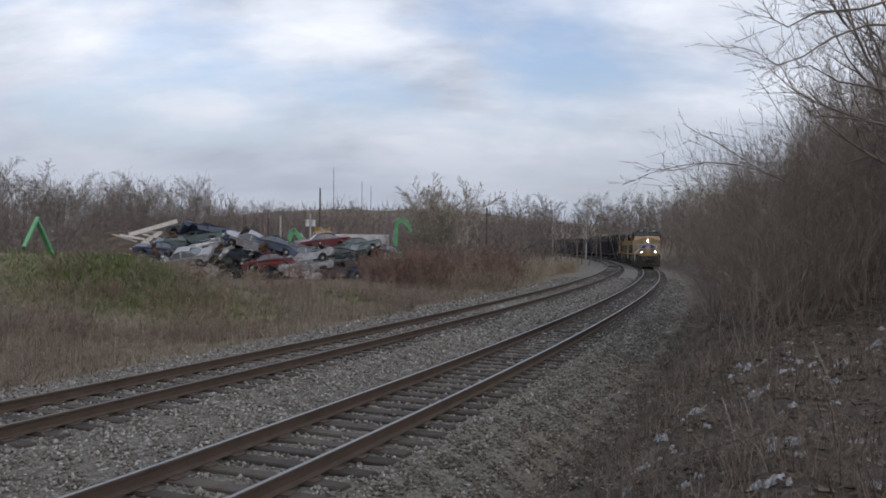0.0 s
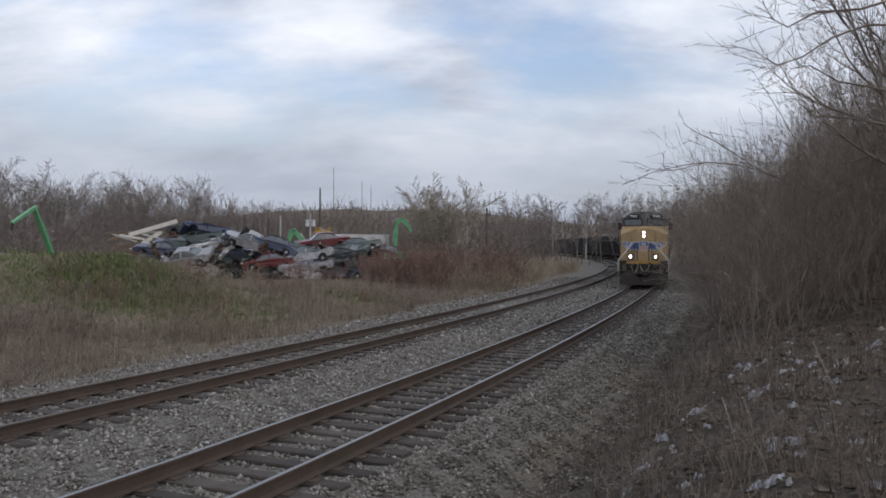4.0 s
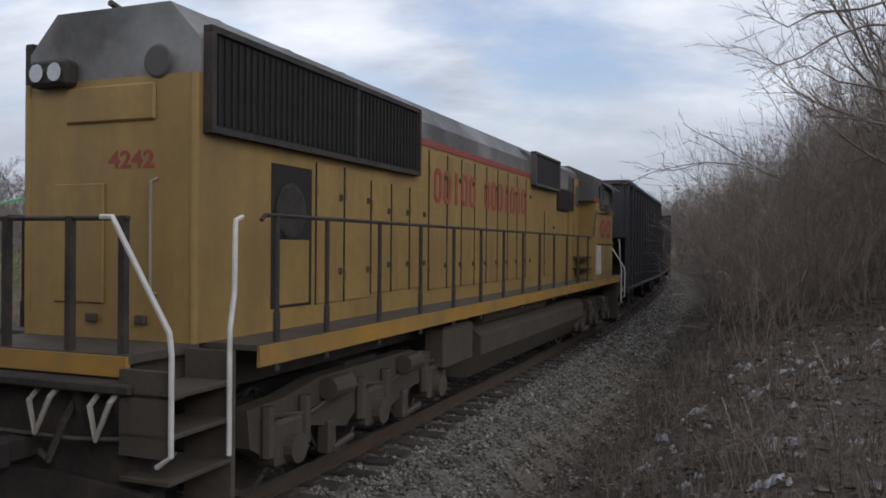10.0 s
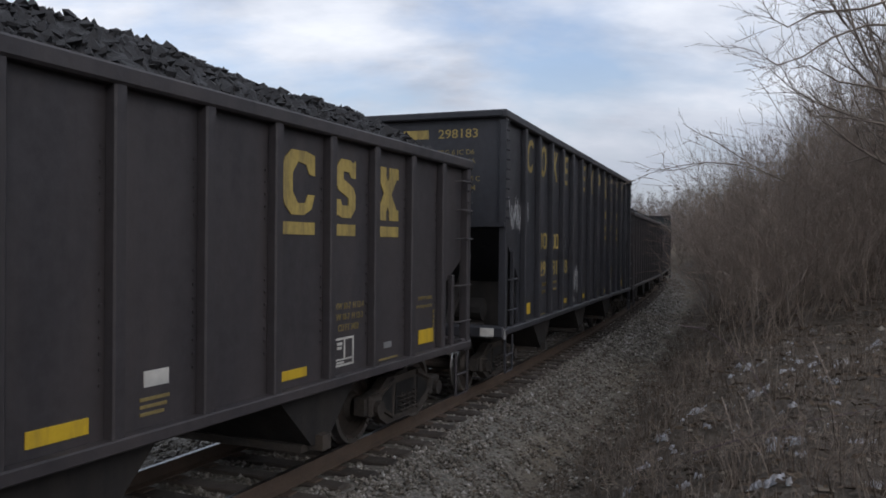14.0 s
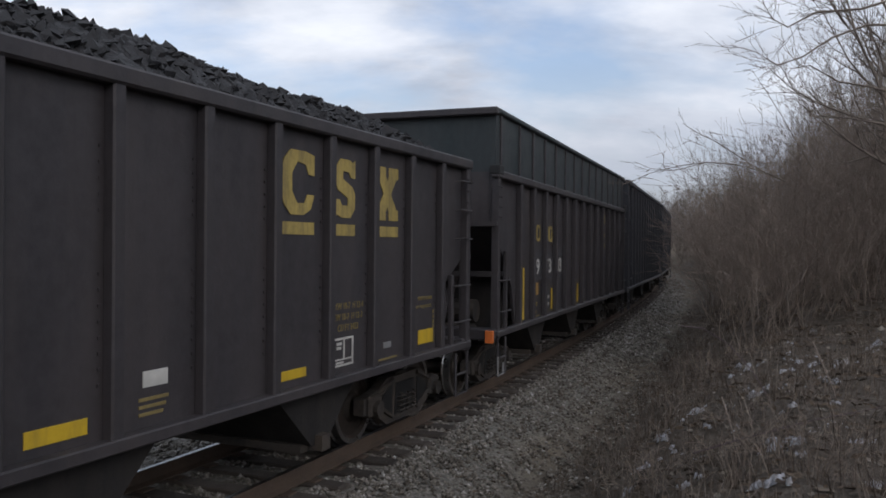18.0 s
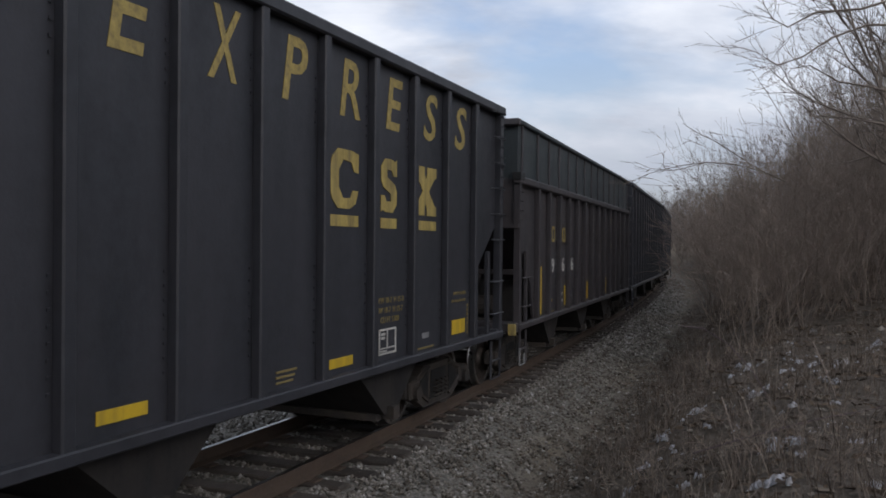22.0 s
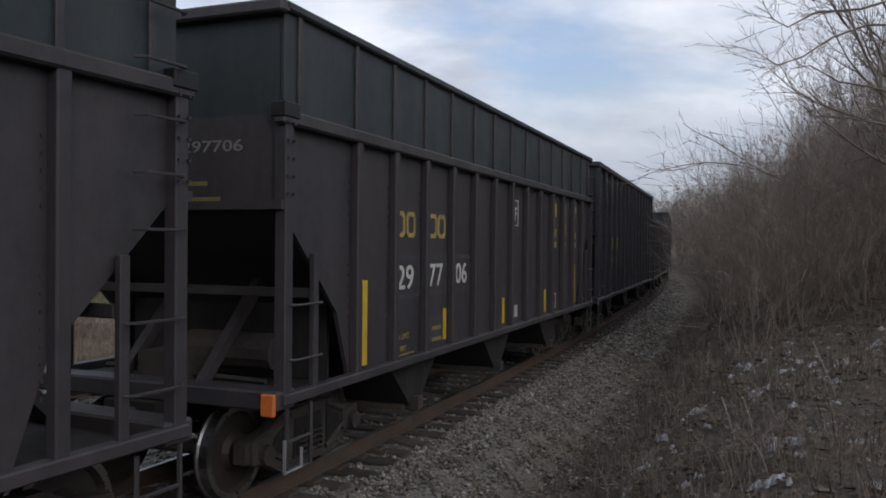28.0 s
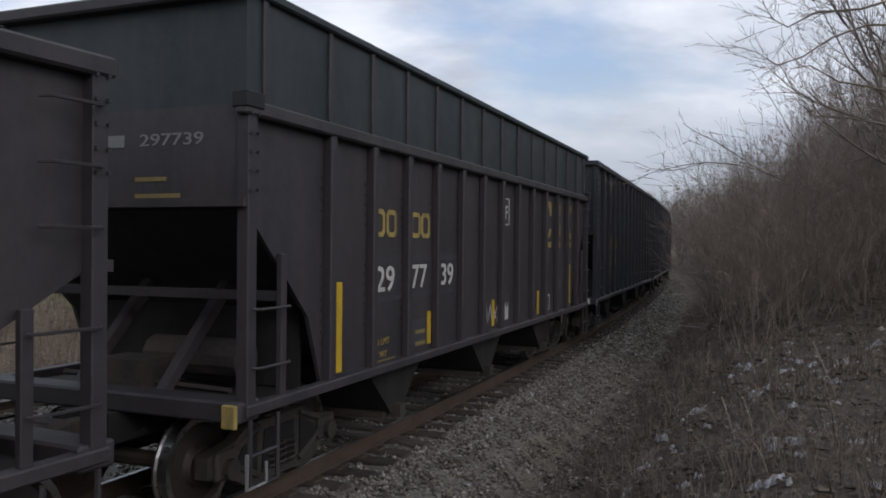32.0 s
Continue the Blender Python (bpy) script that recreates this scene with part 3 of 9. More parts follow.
        part("platform", Build().box(*sorted((e * (h - 1.3), e * (h - 0.2))), -HALF_W + 0.1, HALF_W - 0.1, sill - 0.05, sill), M["bay"], car)
        # added plate, no known part: keeps the see-through car end dark
        part("bolster_web", Build().box(*sorted((e * (h - k["bogie"]), e * (h - k["bogie"] - 0.04))), -1.30, 1.30, sill, 1.86), M["bay"], car)
        cor = Build().box(-0.065, 0.065, -0.06, 0.06, sill, ledge, 0, 0.01).mesh("corner_post", mt)
        pst = Build().box(-0.045, 0.045, -0.03, 0.03, sill, 2.42 if kind != "B" else 2.1, 0, 0.008).mesh("brace_post", mt)
        bolt = Build()
        for z in np.arange(2.95, ledge - 0.1, 0.16):
            for dx in (-0.05, 0.05):
                bolt.box(dx - 0.012, dx + 0.012, -0.012, 0.012, z, z + 0.024)
        bolts = bolt.mesh("rivets", mt)
        for sg in (-1, 1):
            part("corner_post", cor, None, car, at=pose(e * (h - 0.10), sg * (HALF_W - 0.045), 0))
            tagged(part("rivets", bolts, None, car, at=pose(e * (h - 0.10), sg * (HALF_W + 0.03), 0)), kind="stuff")
            part("brace_post", pst, None, car, at=pose(e * (h - 0.62), sg * (HALF_W - 0.035), 0))
            for z in (1.45, 1.95):
                part("grab_iron", Build().tube([(e * (h - 0.1), sg * (HALF_W + 0.02), z), (e * (h - 0.15), sg * (HALF_W + 0.07), z), (e * (h - 0.6), sg * (HALF_W + 0.07), z),
                                                (e * (h - 0.65), sg * (HALF_W + 0.02), z)], 0.013, 5), mt, car)
            part("sill_step", Build().tube([(e * (h - 0.1), sg * HALF_W, sill - 0.05), (e * (h - 0.1), sg * HALF_W, 0.42), (e * (h - 0.52), sg * HALF_W, 0.42), (e * (h - 0.52), sg * HALF_W, sill - 0.05)], 0.022, 5)
                 .tube([(e * (h - 0.1), sg * HALF_W, 0.70), (e * (h - 0.52), sg * HALF_W, 0.70)], 0.018, 5), mt, car)
        if e == 1:
            for z in np.arange(2.6, top - 0.1, 0.40):
                part("grab_iron", Build().tube([(e * (h - 0.12), -HALF_W - 0.02, z), (e * (h - 0.14), -HALF_W - 0.08, z), (e * (h - 0.52), -HALF_W - 0.08, z), (e * (h - 0.56), -HALF_W, z)], 0.013, 5), mt, car)
        part("draft_sill", Build().box(*sorted((e * (h - 2.0), e * (h + 0.15))), -0.3, 0.3, 0.72, 1.0), M["bay"], car)
        for yb in (-0.5, 0.5):
            part("end_brace", Build().prism([(e * (h - 0.15), sill), (e * (h - 0.29), sill), (e * (h - 1.40), 2.15), (e * (h - 1.25), 2.18)], "y", yb - 0.05, yb + 0.05), mt if kind == "C" else M["bay"], car)
        if e == -1:
            part("air_reservoir", Build().tube([(e * (h - 0.95), -0.95, sill + 0.32), (e * (h - 0.95), -0.9, sill + 0.32), (e * (h - 0.95), 0.1, sill + 0.32), (e * (h - 0.95), 0.15, sill + 0.32)], 0.2, 12), M["bay"] if kind != "C" else M["under"], car)
            part("brake_rig", Build().box(e * (h - 0.7), e * (h - 0.3), -0.25, 0.3, sill, sill + 0.35, 0, 0.03).tube([(e * (h - 0.5), -1.1, sill + 0.1), (e * (h - 0.5), 0.9, sill + 0.15)], 0.03, 5), M["under"], car)
        if kind == "C":
            part("end_beam", Build().box(*sorted((e * (h - 0.66), e * (h - 0.60))), -HALF_W + 0.08, HALF_W - 0.08, 1.98, 2.08, 0, 0.01), mt, car)
        knuckle(car, e * (h + 0.1), e)
        freight_bogie(car, e * (h - k["bogie"]))
    part("centre_sill", Build().box(-h + 1.5, h - 1.5, -0.2, 0.2, 0.72, 1.05), M["under"], car)
    # hopper bays
    for c in k["bays"]:
        w = k["bay"]
        part("hopper_bay", Build().prism([(c - w, sill), (c + w, sill), (c + 0.16, 0.44), (c - 0.14, 0.44)], "y", -1.38, 1.38), M["bay"], car)
        part("discharge_gate", Build().box(c - 0.22, c + 0.22, -1.3, 1.3, 0.37, 0.45).box(c - 0.08, c + 0.08, -1.47, -1.3, 0.38, 0.54), M["under"], car)
    if kind == "C":
        for e in (-1, 1):
            part("corner_cap", Build().box(*sorted((e * (h + 0.03), e * (h - 0.22))), -HALF_W - 0.05, -HALF_W + 0.12, ledge - 0.05, ledge + 0.09, 0, 0.01), M["black"], car)
    # floor of the open box, or the load
    if kind == "B":
        part("coke_load", heap_mesh(L), None, car, "heap of lumpy black coke")
        tagged(part("loose_coke", lump_mesh(L), None, car), kind="stuff")
    else:
        part("coke_load", heap_mesh(L, top - (0.42 if kind == "C" else 0.6), 0.42 if kind == "C" else 0.25, 60, 16), None, car, "load of black coke")
    return car, xs


def lump_mesh(L, n=4200):
    """Loose lumps that lie on the heap."""
    rng = np.random.default_rng(5)
    x, y = rng.uniform(-L / 2 + 0.2, L / 2 - 0.2, n), rng.uniform(-1.42, 1.42, n)
    z = heap_height(x, y, L, 3.50, 0.85)
    r = rng.uniform(0.04, 0.095, n)
    base = np.array([(1, 0, 0), (-1, 0, 0), (0, 1, 0), (0, -1, 0), (0, 0, 0.8), (0, 0, -0.8)], float)
    V = (base[None] * rng.uniform(0.6, 1.2, (n, 6, 3)) + rng.normal(0, 0.25, (n, 6, 3))) * r[:, None, None] + np.stack([x, y, z], 1)[:, None]
    f = np.array([(0, 2, 4), (2, 1, 4), (1, 3, 4), (3, 0, 4), (2, 0, 5), (1, 2, 5), (3, 1, 5), (0, 3, 5)])
    me = bpy.data.meshes.new("loose_coke")
    me.from_pydata(V.reshape(-1, 3).tolist(), [], (f[None] + (np.arange(n) * 6)[:, None, None]).reshape(-1, 3).tolist())
    me.materials.append(M["coke"])
    return me


def heap_height(X, Y, L, base, rise):
    env = np.clip(np.minimum((L / 2 - abs(X)) / 1.9, (1.52 - abs(Y)) / 1.1), 0, 1) ** 0.75
    return base + rise * env * (0.94 + 0.06 * np.sin(X * 1.3))


def heap_mesh(L, base=3.50, rise=0.85, nx=180, ny=40):
    rng = np.random.default_rng(int(L * 100))
    xs, ys = np.linspace(-L / 2 + 0.15, L / 2 - 0.15, nx), np.linspace(-1.5, 1.5, ny)
    X, Y = np.meshgrid(xs, ys, indexing="ij")
    Z = heap_height(X, Y, L, base, rise) + rng.uniform(-0.045, 0.05, X.shape)
    X = X + rng.uniform(-0.03, 0.03, X.shape)
    me = bpy.data.meshes.new("coke_load")
    idx = np.arange(nx * ny).reshape(nx, ny)
    q = np.stack([idx[:-1, :-1], idx[:-1, 1:], idx[1:, 1:], idx[1:, :-1]], -1).reshape(-1, 4)
    me.from_pydata(np.stack([X, Y, Z], -1).reshape(-1, 3).tolist(), [], q.tolist())
    me.materials.append(M["coke"])
    return me


TAGS = (("298183", -0.75, 0.35, 2.72, 3.4, "spray_white", 1), ("298183", 4.2, 5.0, 1.35, 2.1, "spray_white", 2), ("298450", 4.1, 5.6, 1.25, 1.75, "spray_white", 3), ("835737", 4.1, 4.9, 1.25, 1.8, "spray_blue", 4),
        ("298022", 2.0, 3.2, 1.2, 2.0, "spray_green", 6), ("297739", 5.0, 6.6, 1.2, 1.65, "spray_white", 7), ("298442", 0.2, 0.7, 1.55, 1.95, "weathered", 8),
        ("297666", 3.1, 3.6, 1.3, 1.6, "weathered", 9))


def stroke(car, pts, w, y, mt):
    """A flat stroke of paint along points."""
    n = len(pts)
    top, bot = [], []
    for i, (x, z) in enumerate(pts):
        (qx, qz), (rx, rz) = pts[min(i + 1, n - 1)], pts[max(i - 1, 0)]
        dx, dz = qx - rx, qz - rz
        ln = math.hypot(dx, dz) + 1e-6
        top.append((x - dz / ln * w, z + dx / ln * w))
        bot.append((x + dz / ln * w, z - dx / ln * w))
    vs = [(a, y, c) for a, c in top + bot] + [(a, y + 0.006, c) for a, c in top + bot]
    fs = [(i, i + 1, n + i + 1, n + i) for i in range(n - 1)] + [(2 * n + i, 3 * n + i, 3 * n + i + 1, 2 * n + i + 1) for i in range(n - 1)]
    part("graffiti_stroke", Build().add(vs, fs), mt, car)


def scribble(car, x0, x1, z0, z1, y, mt, seed):
    """Looping strokes of spray paint."""
    rng = np.random.default_rng(900 + seed)
    for k in range(4):
        n = 9
        xa = x0 + (x1 - x0) * (k / 4.0)
        xb = x0 + (x1 - x0) * ((k + 1.15) / 4.0)
        pts = [(xa + (xb - xa) * (i / (n - 1)) + rng.normal(0, 0.05), (z0 + z1) / 2 + (z1 - z0) * 0.5 * math.sin(i * 1.9 + k * 2.1 + seed) * rng.uniform(0.5, 1.0)) for i in range(n)]
        stroke(car, pts, 0.018, y, mt)


def ring_block(car, x0, x1, z0, z1, y, mt, t=0.055, name="initial_block"):
    """A plain hollow block with cut corners."""
    def loop(d, c):
        return [(x0 + d + c, z0 + d), (x1 - d - c, z0 + d), (x1 - d, z0 + d + c), (x1 - d, z1 - d - c), (x1 - d - c, z1 - d), (x0 + d + c, z1 - d), (x0 + d, z1 - d - c), (x0 + d, z0 + d + c)]
    a, b = loop(0.0, t), loop(t, 0.03)
    vs = [(u, yy, w) for yy in (y - 0.006, y + 0.004) for u, w in a + b]
    fs = [(i, (i + 1) % 8, 8 + (i + 1) % 8, 8 + i) for i in range(8)] + [(16 + i, 24 + i, 24 + (i + 1) % 8, 16 + (i + 1) % 8) for i in range(8)]
    fs += [(i, 16 + i, 16 + (i + 1) % 8, (i + 1) % 8) for i in range(8)] + [(8 + i, 8 + (i + 1) % 8, 24 + (i + 1) % 8, 24 + i) for i in range(8)]
    part(name, Build().add(vs, fs), mt, car)


WEIGHTS = {"836711": ("207900", "55100"), "297383": ("199100", "63900"), "297666": ("196600", "64400")}
LAYOUT = {  # where the paint lies: shares of a panel, and heights
    "A": dict(initials=((0.24, 0.50), (0.56, 0.84), (0.29, 0.57), (0.60, 0.86)), initials_z=(2.45, 2.77), number=((0.31, 0.78), (0.36, 0.77), (0.30, 0.73)), number_z=(1.91, 2.21),
              emblem=((0.18, 0.74), (0.25, 0.63), (0.12, 0.75)), emblem_z=(2.89, 3.52), placard=(4, 0.30, 0.53, 1.22),
              reflectors=((0, 0.23, 0.63, 1.25, 0.20), (3, 0.34, 0.70, 1.25, 0.10), (5, 0.29, 0.75, 1.24, 0.10), (8, 0.18, 0.65, 1.21, 0.10), (11, 0.31, 0.77, 1.25, 0.20))),
    "B": dict(initials=((0.29, 0.57), (0.64, 0.94), (0.36, 0.63), (0.66, 0.93)), initials_z=(2.53, 2.84), number=((0.34, 0.88), (0.36, 0.85), (0.29, 0.63)), number_z=(1.98, 2.27),
              emblem=((0.17, 0.76), (0.19, 0.62), (0.13, 0.72)), emblem_z=(2.79, 3.41), placard=(6, 0.34, 0.61, 1.44),
              reflectors=((0, 0.06, 0.57, 1.22, 0.20), (3, 0.38, 0.87, 1.21, 0.09), (5, 0.28, 0.80, 1.21, 0.11), (8, 0.14, 0.63, 1.22, 0.09), (11, 0.36, 0.84, 1.24, 0.18))),
    "C": dict(initials=((0.13, 0.42), (0.47, 0.76), (0.21, 0.52), (0.55, 0.85)), initials_z=(2.60, 2.92), number=((0.18, 0.70), (0.23, 0.75), (0.27, 0.76)), number_z=(1.96, 2.26),
              emblem=((0.09, 0.70), (0.10, 0.51), (0.02, 0.58)), emblem_z=(2.67, 3.42)),
}


def lettered(car, kind, xs, number):
    """Paint of one car: service name, fleet number, emblem shapes, reflectors."""
    pitch = xs[1] - xs[0]
    y = -HALF_W + 0.082
    mt, wh = M["letter"], M["letter_white"]
    lay = dict(LAYOUT[kind])
    if number == "297706":
        lay["emblem"] = ((0.06, 0.62), (0.06, 0.50), (0.06, 0.60))

    def span(i, a, b):
        return xs[i] + pitch * a, xs[i] + pitch * b
    digits = (number[:2], number[2:4], number[4:])
    if kind == "A":
        for i, ch in enumerate("COKE EXPRESS"):
            if ch != " ":
                lettering(car, ch, *span(i, 0.36, 0.77), 3.87, 4.49, y, mt, "service_letter", 0.18, 0.012)
    # operator's initials are kept as plain blocks
    z0, z1 = lay["initials_z"]
    for i, (a, b) in zip((1, 1, 2, 2), lay["initials"]):
        ring_block(car, *span(i, a, b), z0, z1, y, mt)
    z0, z1 = lay["number_z"]
    for i, dd in enumerate(digits):
        if kind == "C":
            plate(car, *span(i + 1, 0.07, 0.93), z0 - 0.11, z1 + 0.12, y + 0.004, M["old_panel"], "repainted_panel", 0.005)
            plate(car, *span(i + 1, 0.14, 0.86), z0 - 0.06, z1 + 0.06, y + 0.001, M["car_brown"], "repainted_panel", 0.005)
        lettering(car, dd, *span(i + 1, *lay["number"][i]), z0, z1, y - (0.006 if kind == "C" else 0), wh if kind == "C" else mt, "fleet_number", 0.0, 0.012)
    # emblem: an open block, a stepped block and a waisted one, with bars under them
    z0, z1 = lay["emblem_z"]
    zm = (z0 + z1) / 2
    first = 9 if kind == "C" else 8
    for n_, (a, b) in enumerate(lay["emblem"]):
        x0, x1 = span(first + n_, a, b)
        w, xm = x1 - x0, (x0 + x1) / 2
        if n_ == 0:
            c, t = 0.15, 0.17
            pts = [(x1, z0 + 0.20), (x1 - 0.06, z0 + 0.06), (x1 - c - 0.04, z0), (x0 + c, z0), (x0 + 0.04, z0 + 0.09), (x0, zm - 0.12), (x0, zm + 0.12), (x0 + 0.04, z1 - 0.09), (x0 + c, z1),
                   (x1 - c, z1), (x1, z1 - 0.03), (x1, zm + 0.08), (x1 - 0.10, zm + 0.09), (x1 - 0.15, z1 - 0.13), (x0 + t + 0.09, z1 - 0.11), (x0 + t, zm + 0.09), (x0 + t, zm - 0.09), (x0 + t + 0.09, z0 + 0.11),
                   (x1 - 0.17, z0 + 0.12), (x1 - 0.12, z0 + 0.20)]
        elif n_ == 1:
            pts = [(x0, z0), (x0 + 0.04, z0 + 0.03), (x0 + 0.12, z0), (x1 - 0.10, z0), (x1, z0 + 0.10), (x1, zm - 0.06), (x1 - 0.05, zm + 0.02), (x0 + 0.15, zm + 0.10), (x0 + 0.15, z1 - 0.13), (x1 - 0.13, z1 - 0.13),
                   (x1 - 0.09, zm + 0.12), (x1, zm + 0.12), (x1, z1), (x1 - 0.05, z1 - 0.03), (x1 - 0.12, z1), (x0 + 0.10, z1), (x0, z1 - 0.10), (x0, zm + 0.06), (x0 + 0.05, zm - 0.02), (x1 - 0.15, zm - 0.10),
                   (x1 - 0.15, z0 + 0.13), (x0 + 0.13, z0 + 0.13), (x0 + 0.09, zm - 0.12), (x0, zm - 0.12)]
        else:
            pts = [(x0, z0), (xm - 0.04, z0), (xm - 0.04, z0 + 0.10), (xm, z0 + 0.16), (xm + 0.04, z0 + 0.10), (xm + 0.04, z0), (x1, z0), (x1, z0 + 0.13), (x1 - 0.05, z0 + 0.13), (xm + 0.09, zm), (x1 - 0.05, z1 - 0.13),
                   (x1, z1 - 0.13), (x1, z1), (xm + 0.04, z1), (xm + 0.04, z1 - 0.10), (xm, z1 - 0.16), (xm - 0.04, z1 - 0.10), (xm - 0.04, z1), (x0, z1), (x0, z1 - 0.13), (x0 + 0.05, z1 - 0.13), (xm - 0.09, zm),
                   (x0 + 0.05, z0 + 0.13), (x0, z0 + 0.13)]
        shape(car, pts, y, mt, "emblem_shape")
        plate(car, x0, x1, z0 - 0.19, z0 - 0.07, y, mt, "emblem_bar")
    # reflectors and placards
    if kind in "AB":
        for i, a, b, z, hh in lay["reflectors"]:
            plate(car, *span(i, a, b), z, z + hh, y, M["reflector"], "reflector")
        i, a, b, z = lay["placard"]
        plate(car, *span(i, a, b), z, z + 0.12, y, M["letter_white"], "placard")
        for j in range(3):
            plate(car, *span(7 if kind == "A" else i, 0.30, 0.62 - 0.03 * j), 1.34 - 0.055 * j if kind == "B" else 1.30 - 0.05 * j, 1.365 - 0.055 * j if kind == "B" else 1.32 - 0.05 * j, y, M["dim_yellow"], "stencil_line")
        # brake note by the rear reflector and a strip of small figures down the edge
        for j, (w_, a, b) in enumerate((("EMPTY LOAD", 0.36, 0.80), ("1/4 ADJ BLOCK", 0.30, 0.80))):
            lettering(car, w_, *span(11, a, b), 1.80 - 0.11 * j, 1.85 - 0.11 * j, y, M["dim_yellow"], "brake_note", 0, 0.0)
        for j in range(7):
            xa = xs[12] - 0.16
            plate(car, xa, xa + 0.035, 1.22 + 0.065 * j, 1.265 + 0.065 * j, y, M["dim_yellow"], "stencil_line")
    else:
        for x, za, zb in ((xs[0] + 0.07, 1.20, 2.12), (xs[2] + 0.74, 1.21, 1.64), (xs[5] + 0.60, 1.20, 1.63), (xs[8] + 0.55, 1.19, 1.64), (xs[11] + 0.40, 1.22, 2.10)):
            if x < 0 or number != "297383" or x > 3:
                part("reflector", Build().box(x, x + 0.115, -1.606 if x < xs[1] else y - 0.006, y + 0.002, za, zb), M["reflector"], car)
        plate(car, xs[6] + 0.27, xs[6] + 0.54, 1.25, 1.46, y, M["letter_white"], "placard")
        plate(car, *span(10, 0.06, 0.74), 1.45, 1.83, y + 0.003, M["old_panel"], "repainted_panel")
        plate(car, *span(2, 0.05, 0.66), 1.22, 1.56, y + 0.003, M["old_panel"], "repainted_panel")
    # weight lines, kept small
    low = 0.36 if kind == "C" else 0.0
    u0, u1 = {"A": (0.52, 0.86), "B": (0.59, 0.96), "C": (0.14, 0.58)}[kind]
    for j, w in enumerate(("LD LMT", "LT WT")):
        lettering(car, w, *span(1, u0, u1 - 0.08 * j), 1.71 - low - 0.15 * j, 1.785 - low - 0.15 * j, y - 0.002, M["dim_yellow"] if kind != "C" else M["letter"], "weight_line", 0, 0.0)
        if number in WEIGHTS:
            lettering(car, WEIGHTS[number][j], *span(2, 0.36 if kind != "C" else 0.10, 0.75 if kind != "C" else 0.60), 1.73 - (0.28 if kind == "C" else 0) - 0.15 * j, 1.795 - (0.28 if kind == "C" else 0) - 0.15 * j, y - 0.006, M["dim_yellow"] if kind != "C" else wh, "weight_figures", 0, 0.0)
        else:
            plate(car, *span(2, 0.36, 0.70), 1.735 - low - 0.15 * j, 1.785 - low - 0.15 * j, y - 0.004, M["dim_yellow"], "weight_figures")
    # consolidated stencil box in white lines
    x0, x1 = span(9, *{"A": (0.23, 0.65), "B": (0.18, 0.61), "C": (0.13, 0.60)}[kind])
    zb = 1.22
    for bx in ((x0, x1, zb, zb + 0.022), (x0, x1, zb + 0.28, zb + 0.302), (x0, x0 + 0.026, zb, zb + 0.30), (x1 - 0.026, x1, zb, zb + 0.30), (x0 + 0.2, x0 + 0.222, zb + 0.07, zb + 0.30), (x0, x1, zb + 0.065, zb + 0.08), (x0 + 0.06, x0 + 0.16, zb + 0.225, zb + 0.255),
               (x0 + 0.06, x0 + 0.15, zb + 0.18, zb + 0.21), (x0 + 0.05, x0 + 0.2, zb + 0.03, zb + 0.05)):
        plate(car, *bx, y, M["letter_white"], "stencil_line")
    # end markings: fleet number and stencil lines on the leading end
    xe = -(KINDS[kind]["L"] / 2 - 0.10) - 0.004
    ledge = KINDS[kind].get("ledge", KINDS[kind]["top"])
    turn = Matrix.Translation((xe, 0, 0)) @ pose(0, 0, 0, 0, 0, -90)
    em = mt if kind != "C" else M["dim_white"]
    za_, zb_ = (ledge - 0.40, ledge - 0.25) if kind != "C" else (ledge - 0.33, ledge - 0.22)
    lettering(car, number, 0.40, 1.10, za_, zb_, 0, em, "fleet_number", 0, 0.005, turn)
    part("initial_block", Build().box(xe - 0.004, xe + 0.006, -0.22, 0.24, za_, zb_), em, car)
    if kind != "C":
        for j, (w, half) in enumerate((("SPRG 6 IC D6", 0.36), ("SPRG 4 IC D6A", 0.38), ("SNUBBER", 0.24), ("WHEELS CLASS C", 0.46), ("BRAKE BEAM", 0.38))):
            lettering(car, w, 0.68 - half, 0.68 + half, ledge - (0.68 if kind == "A" else 0.53) - (0.15 if kind == "A" else 0.08) * j, ledge - (0.595 if kind == "A" else 0.475) - (0.15 if kind == "A" else 0.08) * j, 0, M["dim_yellow"], "stencil_line", 0, 0.006, turn)
    else:
        for j, (ya, yb) in enumerate(((-0.70, -0.35), (-0.85, -0.35))):
            part("stencil_line", Build().box(xe - 0.004, xe + 0.006, ya, yb, ledge - 0.645 - 0.15 * j, ledge - 0.605 - 0.15 * j), M["dim_yellow"], car)
    # placards at the leading corner
    xc = -KINDS[kind]["L"] / 2
    if kind == "C":
        part("corner_lamp", Build().box(xc - 0.09, xc - 0.04, -1.58, -1.44, 0.96, 1.16, 0, 0.01), M["orange"] if number in ("297706", "297383") else M["letter"], car)
        part("step_bracket", Build().tube([(xc + 0.02, -1.63, 0.74), (xc + 0.02, -1.63, 0.44), (xc + 0.30, -1.63, 0.44), (xc + 0.30, -1.63, 0.62)], 0.018, 4), M["dim_white"], car)
    else:
        part("end_placard", Build().box(xc - 0.07, xc - 0.045, -1.45, -1.22, 1.02, 1.16), M["letter_white"], car)
        part("end_placard", Build().box(xc - 0.04, xc + 0.04, -1.63, -1.605, 0.98, 1.14), M["dim_white"], car)
    if number == "297383":
        plate(car, *span(1, 0.06, 0.62), 1.57, 1.80, y - 0.004, M["stripe"], "placard")
